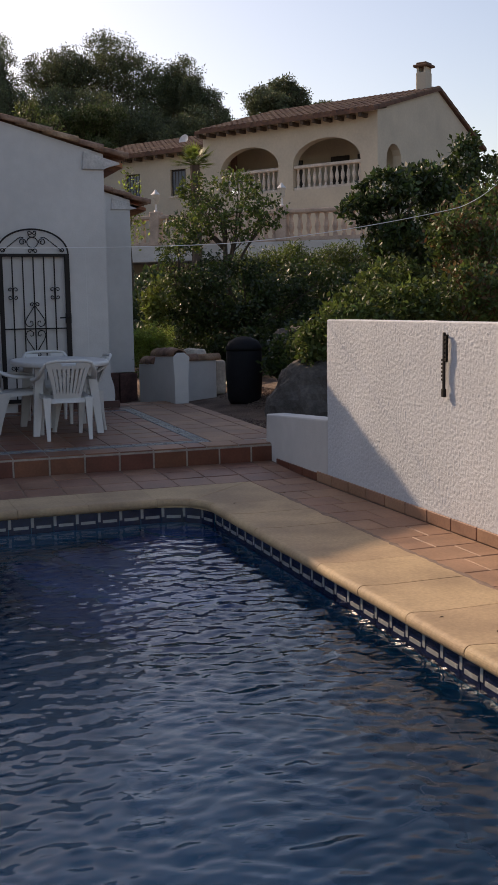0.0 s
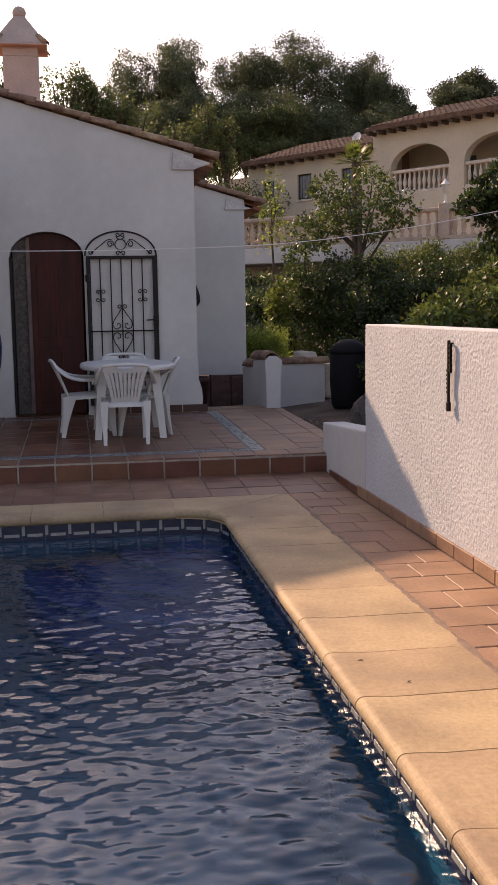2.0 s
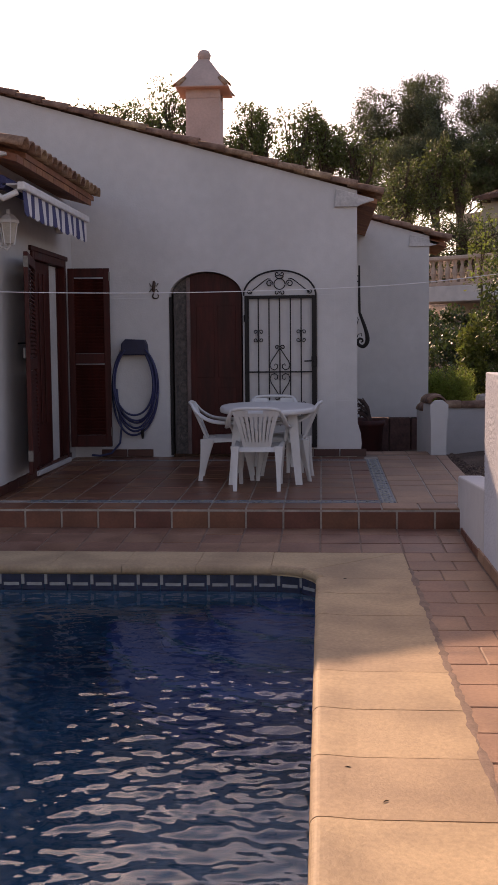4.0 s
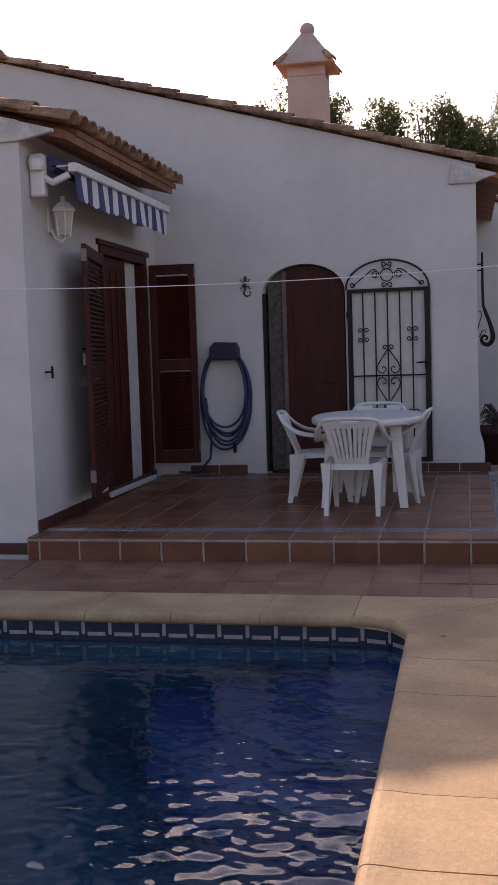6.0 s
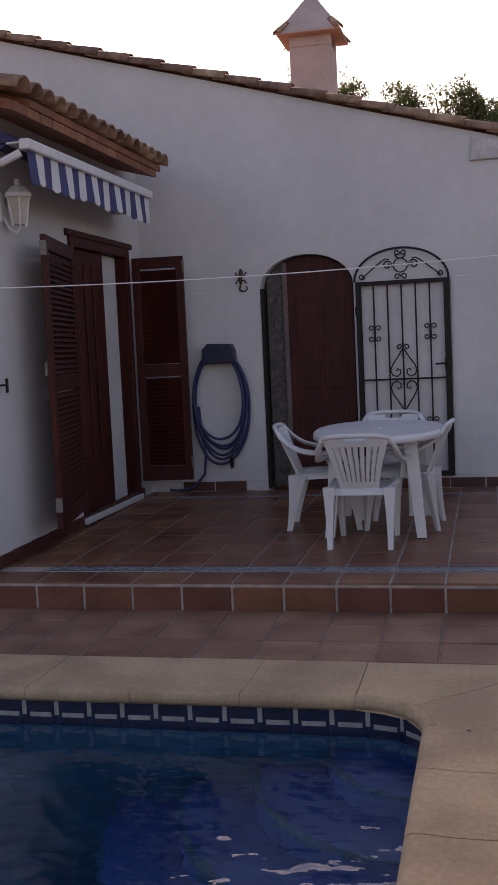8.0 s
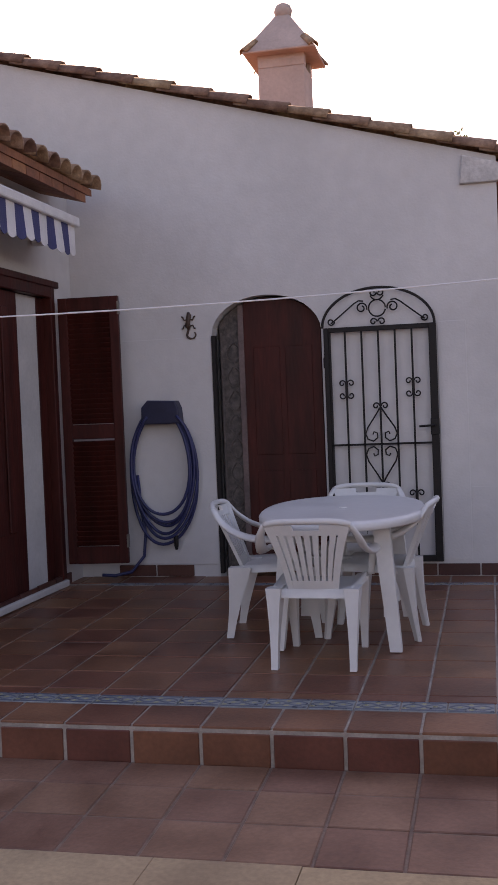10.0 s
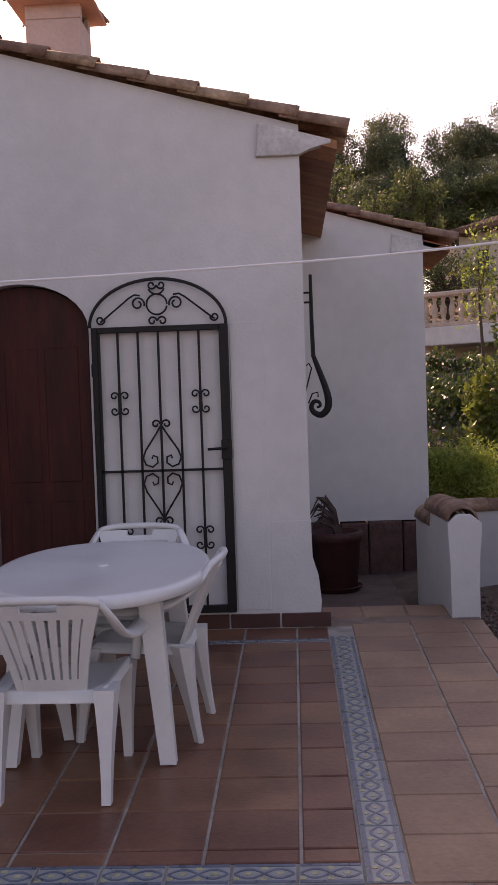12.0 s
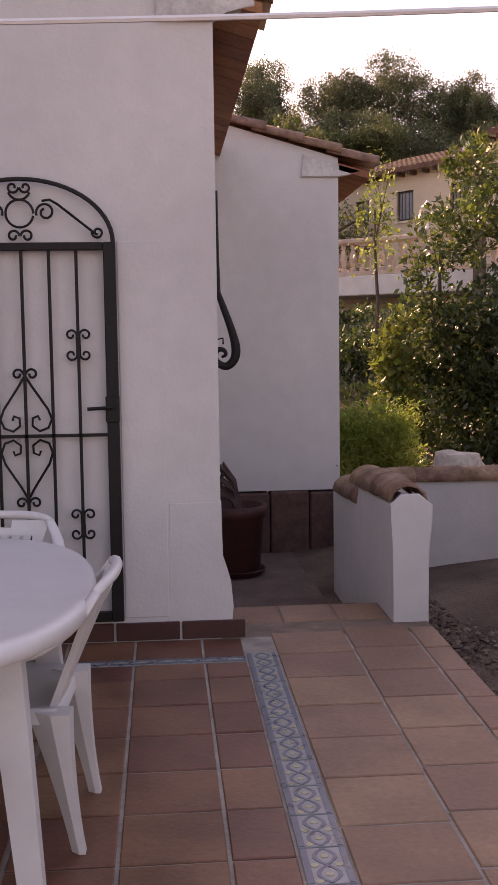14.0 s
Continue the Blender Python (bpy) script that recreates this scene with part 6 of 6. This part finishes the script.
for i, a in enumerate(((5.37, 40.3, 7.9, 0.6, 1.5), (6.32, 40.2, 7.7, 0.5, 1.2), (4.3, 41.0, 7.3, 0.9, 1.3), (4.6, 37.0, 4.8, 1.8, 1.5), (6.4, 38.0, 4.9, 1.8, 1.4), (3.2, 39.0, 5.4, 1.6, 1.5))):
    pine(*far_tree(a, 1.3), 110 + i, (LEAF_LT, PINE_LT), 2500, 0.17)

# low growth covering the slope
crng = np.random.default_rng(77)
cx_, cy_ = crng.uniform(3.2, 11.5, 26000), crng.uniform(14.6, 25.5, 26000)
keep_ = (cx_ > 4.3) | (cy_ > 17.5)
cx_, cy_ = cx_[keep_], cy_[keep_]
cover = np.array([(x, y, land(x, y) + 0.12 + 0.28 * noise.noise((x * 1.1, y * 1.1, 2))) for x, y in zip(cx_, cy_)])
# loose stones on the garden path beside the terrace
prng = np.random.default_rng(5)
pn = 9000
pc = np.stack((prng.uniform(2.62, 4.6, pn), prng.uniform(8.3, 13.9, pn), np.zeros(pn)), -1)
pc = pc[(pc[:, 0] > 2.9) | (pc[:, 1] < 11.8)]
pc[:, 2] = [land(x, y) + 0.004 for x, y, _ in pc]
ps = prng.uniform(0.006, 0.022, (len(pc), 1, 1))
octa = np.array(((1, 0, 0), (0, 1, 0), (-1, 0, 0), (0, -1, 0), (0, 0, 0.7), (0, 0, -0.7)))[None] * (1 + 0.35 * prng.uniform(-1, 1, (len(pc), 6, 3)))
pv = (pc[:, None] + octa * ps).reshape(-1, 3).tolist()
pf = [tuple(6 * k + q for q in tri) for k in range(len(pc)) for tri in ((0, 1, 4), (1, 2, 4), (2, 3, 4), (3, 0, 4), (1, 0, 5), (2, 1, 5), (3, 2, 5), (0, 3, 5))]
tagged(new("gravel", plane_mesh("gravel", pv, pf, PEBBLE)), "reddish-brown gravel on the garden path beside the terrace", "gravel", kind="stuff")
cov = tagged(new("ground_cover", leaf_mesh("ground_cover", cover, 0.13, LEAF_DK, crng, 0.45, 0.6)), "low green ground cover on the garden slope", "ground cover", kind="stuff")


# ---------------------------------------------------------------- villa on the slope
def villa():
    A, ang = Vector((13.45, 28.15, 0)), math.degrees(math.atan2(33.37 - 28.15, 9.92 - 13.45))
    # local frame: x runs along the front towards its far end, y into the depth
    v = base("villa", A.x, A.y, 2.6, "cream rendered two-storey villa with arched verandas and a clay tile roof", "villa", rz=ang)
    v.matrix_world = set_back(1.27) @ Matrix.Translation((A.x, A.y, 2.6)) @ Matrix(((math.cos(radians(ang)), -math.sin(radians(ang)) * -1, 0, 0), (math.sin(radians(ang)), math.cos(radians(ang)) * -1, 0, 0), (0, 0, 1, 0), (0, 0, 0, 1)))
    W, E = 6.3, 4.52
    depth = 7.2
    arches = [(0.30, 2.73, 3.18, 0.72), (3.28, 5.58, 3.18, 0.70)]
    bal_z = 2.40
    cuts = {0.0, W}
    for a, b, sp, rise in arches:
        cuts |= {a + (b - a) * (1 - math.cos(math.pi * i / 14)) / 2 for i in range(15)}
    cuts = sorted(cuts)
    bm = bmesh.new()
    for a, b in zip(cuts, cuts[1:]):
        hole = next((q for q in arches if q[0] - 1e-4 <= a and b <= q[1] + 1e-4), None)
        if hole:
            ha, hb, sp, rise = hole
            f0, f1 = (sp + rise * math.sqrt(max(0, 1 - (2 * (t - ha) / (hb - ha) - 1) ** 2)) for t in (a, b))
            prism(bm, [(a, 0), (b, 0), (b, bal_z), (a, bal_z)], "y", 0, 0.3)
            prism(bm, [(a, f0), (b, f1), (b, E), (a, E)], "y", 0, 0.3)
        else:
            prism(bm, [(a, 0), (b, 0), (b, E), (a, E)], "y", 0, 0.3)
    bmesh.ops.remove_doubles(bm, verts=bm.verts, dist=1e-4)
    part("wall", bm, FAR_WALL, v)
    # gable end towards the road, with an arched opening
    bm = bmesh.new()
    so0, so1 = 0.55, 1.5
    prism(bm, [(0, 0), (so0, 0), (so0, E + 0.12), (0, E)], "x", -0.28, 0.0)
    n = 8
    for i in range(n):
        a, b = (so0 + (so1 - so0) * (1 - math.cos(math.pi * t / n)) / 2 for t in (i, i + 1))
        f0, f1 = (3.15 + 0.5 * math.sqrt(max(0, 1 - (2 * (t - so0) / (so1 - so0) - 1) ** 2)) for t in (a, b))
        prism(bm, [(a, 0), (b, 0), (b, bal_z), (a, bal_z)], "x", -0.28, 0.0)
        prism(bm, [(a, f0), (b, f1), (b, E + 0.36 * b), (a, E + 0.36 * a)], "x", -0.28, 0.0)
    ridge_d = depth * 0.55
    prism(bm, [(so1, 0), (depth, 0), (depth, E - 0.3), (ridge_d, E + 0.28 * ridge_d), (so1, E + 0.36 * so1)], "x", -0.28, 0.0)
    bmesh.ops.remove_doubles(bm, verts=bm.verts, dist=1e-4)
    part("gable_wall", bm, FAR_WALL, v)
    part("veranda_back", boxm(0, W, 1.9, 2.1, 0, E), FAR_WALL, v, "shaded back wall of the veranda")
    part("veranda_floor", boxm(0, W, 0.3, 1.9, 2.15, 2.40), FAR_STONE, v)
    part("veranda_ceiling", boxm(0, W, 0.3, 1.9, 4.2, 4.3), FAR_WALL, v)
    for a, b, z1 in ((0.8, 1.5, 3.6), (1.8, 2.5, 3.6), (3.6, 4.4, 3.6)):
        part("veranda_door", boxm(a, b, 1.86, 1.92, 2.41, z1, bev=0.02), FAR_DARK, v, "dark glazed veranda door")
    # balusters
    bprof = [(0.05, 0), (0.05, 0.06), (0.03, 0.10), (0.065, 0.25), (0.055, 0.34), (0.028, 0.46), (0.035, 0.54), (0.05, 0.58)]
    bme = bpy.data.meshes.new("baluster")
    b_ = lathe(bmesh.new(), bprof, 8)
    b_.to_mesh(bme)
    b_.free()
    bme.materials.append(FAR_STONE)
    for a, b, sp, rise in arches:
        bal = part("balustrade", boxm(a, b, 0.05, 0.25, bal_z, bal_z + 0.08, bev=0.01), FAR_STONE, v, "stone balustrade under the arch")
        part("handrail", boxm(a, b, 0.04, 0.26, bal_z + 0.66, bal_z + 0.76, bev=0.02), FAR_STONE, bal)
        k = int((b - a) / 0.19)
        for i in range(k):
            part("baluster", bme, None, bal, m=Matrix.Translation((a + (i + 0.5) * (b - a) / k, 0.15, bal_z + 0.08)))
    # roof of the main body: front slope and back slope, tiles as ribs
    def slope_roof(x0, x1, d0, z0, d1, z1, name):
        r = part(name, prism(bmesh.new(), [(d0, z0), (d1, z1), (d1, z1 + 0.10), (d0, z0 + 0.10)], "x", x0, x1), ROOF_FAR, v, "clay tile roof")
        bm = bmesh.new()
        L = int((x1 - x0) / 0.21)
        for i in range(L):
            xx = x0 + 0.1 + i * 0.21
            steps = 8
            for s in range(steps):
                p = Vector((xx, d0 + (d1 - d0) * s / steps, z0 + 0.10 + (z1 - z0) * s / steps))
                q = Vector((xx, d0 + (d1 - d0) * (s + 1.06) / steps, z0 + 0.085 + (z1 - z0) * (s + 1.06) / steps))
                vs_ = []
                for c_, rr in ((p, 0.095), (q, 0.08)):
                    vs_.append([bm.verts.new(c_ + Vector((rr * math.cos(math.pi * k / 4), 0, rr * 0.8 * math.sin(math.pi * k / 4)))) for k in range(5)])
                for k in range(4):
                    bm.faces.new((vs_[0][k], vs_[0][k + 1], vs_[1][k + 1], vs_[1][k]))
                bm.faces.new(vs_[0][::-1])
        tl = part("roof_tiles", bm, ROOF_FAR, r)
        tl["kind"] = "stuff"
        return r
    slope_roof(-0.4, W, -0.45, E - 0.10, ridge_d, E + 0.28 * ridge_d, "roof")
    slope_roof(-0.4, W, depth + 0.4, E - 0.42, ridge_d, E + 0.28 * ridge_d, "roof")
    for i in range(16):
        x = 0.1 + i * (W - 0.2) / 15
        part("rafter_end", boxm(x - 0.05, x + 0.05, -0.40, 0.0, E - 0.20, E - 0.09), BARK, v)
    ch_ = part("chimney", boxm(-0.13, 0.23, ridge_d - 0.55, ridge_d - 0.12, E + 0.4, E + 1.66, bev=0.02), FAR_WALL, v, "cream chimney with a tile cap")
    for a in (-0.11, 0.14):
        part("pier", boxm(a, a + 0.07, ridge_d - 0.53, ridge_d - 0.14, E + 1.66, E + 1.82), FAR_WALL, ch_)
    part("cap", boxm(-0.21, 0.31, ridge_d - 0.62, ridge_d - 0.05, E + 1.82, E + 1.90, bev=0.02), ROOF_FAR, ch_)
    part("cap", boxm(-0.13, 0.23, ridge_d - 0.55, ridge_d - 0.12, E + 1.90, E + 1.97, bev=0.02), ROOF_FAR, ch_)
    # lower wing, set back
    W2, wy, E2 = 13.2, 1.2, 4.25
    bm = bmesh.new()
    wins = [(8.05, 8.75, 2.75, 3.65), (10.2, 10.9, 2.75, 3.65), (12.1, 12.7, 2.85, 3.55)]
    x = W
    for a, b, z0, z1 in wins:
        box(bm, x, a, wy, wy + 0.3, 0, E2)
        box(bm, a, b, wy, wy + 0.3, 0, z0)
        box(bm, a, b, wy, wy + 0.3, z1, E2)
        x = b
    box(bm, x, W2, wy, wy + 0.3, 0, E2)
    bmesh.ops.remove_doubles(bm, verts=bm.verts, dist=1e-4)
    part("wing_wall", bm, FAR_WALL, v)
    part("podium", boxm(-0.28, W2 + 0.3, 0.02, depth, -2.2, -0.001), FAR_WALL, v)
    part("wing_end", boxm(W2, W2 + 0.3, wy, depth, 0, E2), FAR_WALL, v)
    part("wing_side", boxm(W, W + 0.1, 0.3, wy, 0, E2), FAR_WALL, v)
    for a, b, z0, z1 in wins:
        w = part("window", boxm(a, b, wy + 0.10, wy + 0.14, z0, z1), FAR_DARK, v, "barred window with a dark frame")
        part("pane", boxm(a + 0.06, b - 0.06, wy + 0.085, wy + 0.095, z0 + 0.06, z1 - 0.06), material("reflecting_pane", (0.20, 0.23, 0.27), 0.08, 0.1), w)
        for k in range(5):
            xx = a + 0.06 + (b - a - 0.12) * k / 4
            part("bar", boxm(xx - 0.01, xx + 0.01, wy + 0.03, wy + 0.05, z0, z1), FAR_DARK, w)
        part("sill", boxm(a - 0.06, b + 0.06, wy - 0.05, wy + 0.1, z0 - 0.07, z0 - 0.005), FAR_STONE, w)
    # recessed end block with a small balcony
    part("end_block", boxm(W2 + 0.31, W2 + 3.6, wy + 1.6, depth - 0.2, -2.0, E2 - 0.15), FAR_WALL, v)
    bc = part("balcony", boxm(W2 + 0.5, W2 + 2.0, wy + 0.9, wy + 1.6, 1.75, 1.93, bev=0.02), FAR_STONE, v, "small balcony with a pale balustrade")
    part("handrail", boxm(W2 + 0.5, W2 + 2.0, wy + 0.9, wy + 1.02, 2.60, 2.70, bev=0.02), FAR_STONE, bc)
    for i in range(8):
        part("baluster", bme, None, bc, m=Matrix.Translation((W2 + 0.58 + i * 0.19, wy + 0.96, 1.93)) @ Matrix.Diagonal((1, 1, 1.15, 1)))
    slope_roof(W - 0.1, W2 + 0.4, wy - 0.4, E2 - 0.08, ridge_d + 0.4, E2 + 0.95, "roof")
    slope_roof(W - 0.1, W2 + 0.4, depth + 0.6, E2 - 0.2, ridge_d + 0.4, E2 + 0.95, "roof")
    for i in range(14):
        x = W + 0.3 + i * 0.5
        part("rafter_end", boxm(x - 0.05, x + 0.05, wy - 0.35, wy, E2 - 0.18, E2 - 0.08), BARK, v)
    part("satellite_dish", lathe(bmesh.new(), [(0.02, 0), (0.25, 0.05), (0.34, 0.12), (0.33, 0.13), (0.02, 0.03)], 16), ALU, v, "pale satellite dish on the roof", m=pose(9.2, 2.6, E2 + 0.62, 70, 0, 0) @ Matrix.Scale(0.62, 4))
    return v, bme


VILLA, BALUSTER = villa()


def terrace_rail():
    """Lower terrace wall of the villa, with its balustrade and two lamps."""
    t = base("terrace_balustrade", 0, 0, 0, "weathered pinkish stone balustrade on a white terrace wall", "balustrade")
    P, Q = Vector((11.9, 23.6, 0)), Vector((3.6, 30.4, 0))
    L = (Q - P).length
    a = math.degrees(math.atan2(Q.y - P.y, Q.x - P.x))
    t.matrix_world = set_back(1.27) @ pose(P.x, P.y, 0, 0, 0, a)
    part("terrace_beam", boxm(0, L, -1.6, 0.15, 2.68, 3.12, bev=0.02), CURTAIN, t, "white edge of the terrace slab")
    part("terrace_wall", boxm(0, L, -1.8, -1.6, 1.2, 3.10), FAR_WALL, t, "shaded wall under the terrace")
    part("plinth", boxm(0, L, -0.13, 0.13, 3.12, 3.22, bev=0.01), FAR_PINK, t)
    part("handrail", boxm(0, L, -0.14, 0.14, 3.83, 3.95, bev=0.03), FAR_PINK, t)
    bme = bpy.data.meshes.new("baluster")
    b_ = lathe(bmesh.new(), [(0.07, 0), (0.07, 0.06), (0.045, 0.10), (0.085, 0.26), (0.07, 0.36), (0.04, 0.48), (0.055, 0.56), (0.07, 0.61)], 8)
    b_.to_mesh(bme)
    b_.free()
    bme.materials.append(FAR_PINK)
    k = int(L / 0.235)
    for i in range(k):
        part("baluster", bme, None, t, m=Matrix.Translation(((i + 0.5) * L / k, 0, 3.22)))
    for x in (0.1, 3.0, 6.64):
        part("pillar", boxm(x - 0.15, x + 0.15, -0.16, 0.16, 3.12, 4.05, bev=0.03), FAR_PINK, t)
    return P, Q, L, a


TP, TQ, TL, TA = terrace_rail()
for x in (3.0, 6.64):
    p = TP.lerp(TQ, x / TL)
    lp = base("garden_lantern", p.x, p.y, 4.05, "small white lantern on the terrace pillar", "lantern", "lanterns on the terrace")
    lp.matrix_world = set_back(1.27) @ pose(p.x, p.y, 4.05)
    part("stem", lathe(bmesh.new(), [(0.07, 0), (0.03, 0.05), (0.025, 0.22)], 8), ALU, lp)
    part("glass", lathe(bmesh.new(), [(0.07, 0.22), (0.12, 0.46)], 6), LAMP_GLASS, lp)
    part("top", lathe(bmesh.new(), [(0.14, 0.46), (0.06, 0.54), (0.02, 0.60)], 6), ALU, lp)

# ---------------------------------------------------------------- barrel, boulders, bag
def rock(name, label, x, y, z, r, seed, mat, top=9.0):
    bm = bmesh.new()
    bmesh.ops.create_icosphere(bm, subdivisions=4, radius=1.0)
    for v in bm.verts:
        q = v.co.normalized()
        k = 1 + 0.28 * noise.noise(q * 1.3 + Vector((seed, 0, 0))) + 0.10 * noise.noise(q * 4 + Vector((seed, 3, 0))) + 0.03 * noise.noise(q * 11)
        v.co = Vector((q.x * r[0], q.y * r[1], q.z * r[2])) * k
        if v.co.z > top:
            v.co.z = top + 0.15 * (v.co.z - top)
    ob = part(name, bm, mat, m=Matrix.Translation((x, y, z)))
    return tagged(ob, label, "rock")


rock("boulder", "large grey-brown boulder at the end of the white wall", 4.02, 10.6, 0.30, (0.55, 0.5, 0.58), 2, ROCK)
rock("boulder", "dark weathered boulder among the bushes", 4.68, 12.9, 0.75, (0.32, 0.4, 0.42), 5, ROCK)
rock("boulder", "dark boulder half hidden by foliage", 4.9, 11.9, 0.45, (0.5, 0.45, 0.4), 7, ROCK)
rock("pale_stone", "pale flat-topped stone behind the garden wall", 3.70, 14.42, 0.38, (0.23, 0.2, 0.60), 9, ROCK_W, 0.43)


def compost_barrel():
    b = base("compost_barrel", 4.02, 13.05, land(4.02, 13.05), "black plastic garden barrel with a domed lid", "barrel")
    part("body", lathe(bmesh.new(), [(0.21, 0), (0.235, 0.05), (0.26, 0.4), (0.25, 0.72), (0.24, 0.74)], 20), BARREL, b, smooth=True)
    part("lid", lathe(bmesh.new(), [(0.255, 0.74), (0.255, 0.78), (0.21, 0.86), (0.10, 0.92), (0.02, 0.93)], 20), BARREL, b, "domed black lid", smooth=True)


compost_barrel()
sack = base("sack", 4.02, 14.25, land(4.0, 14.2), "pale sunlit sack standing beside the garden wall", "sack")
part("body", boxm(-0.10, 0.10, -0.12, 0.12, 0, 0.52, bev=0.05, seg=3), ROCK_W, sack)
# bits of leaf litter on the coping
for i, (x, y) in enumerate(((1.494, 3.217), (1.616, 2.931), (1.43, 3.05), (2.05, 6.6), (1.55, 6.35))):
    d = base("dry_leaf", x, y, 0.002, "tiny dry brown leaf on the pool coping", "leaf", rz=40 * i)
    part("blade", tube(bmesh.new(), [(-0.012, 0, 0.002), (0, 0.003, 0.003), (0.012, 0, 0.002)], [0.001, 0.0025, 0.001], 5), DIRT, d)
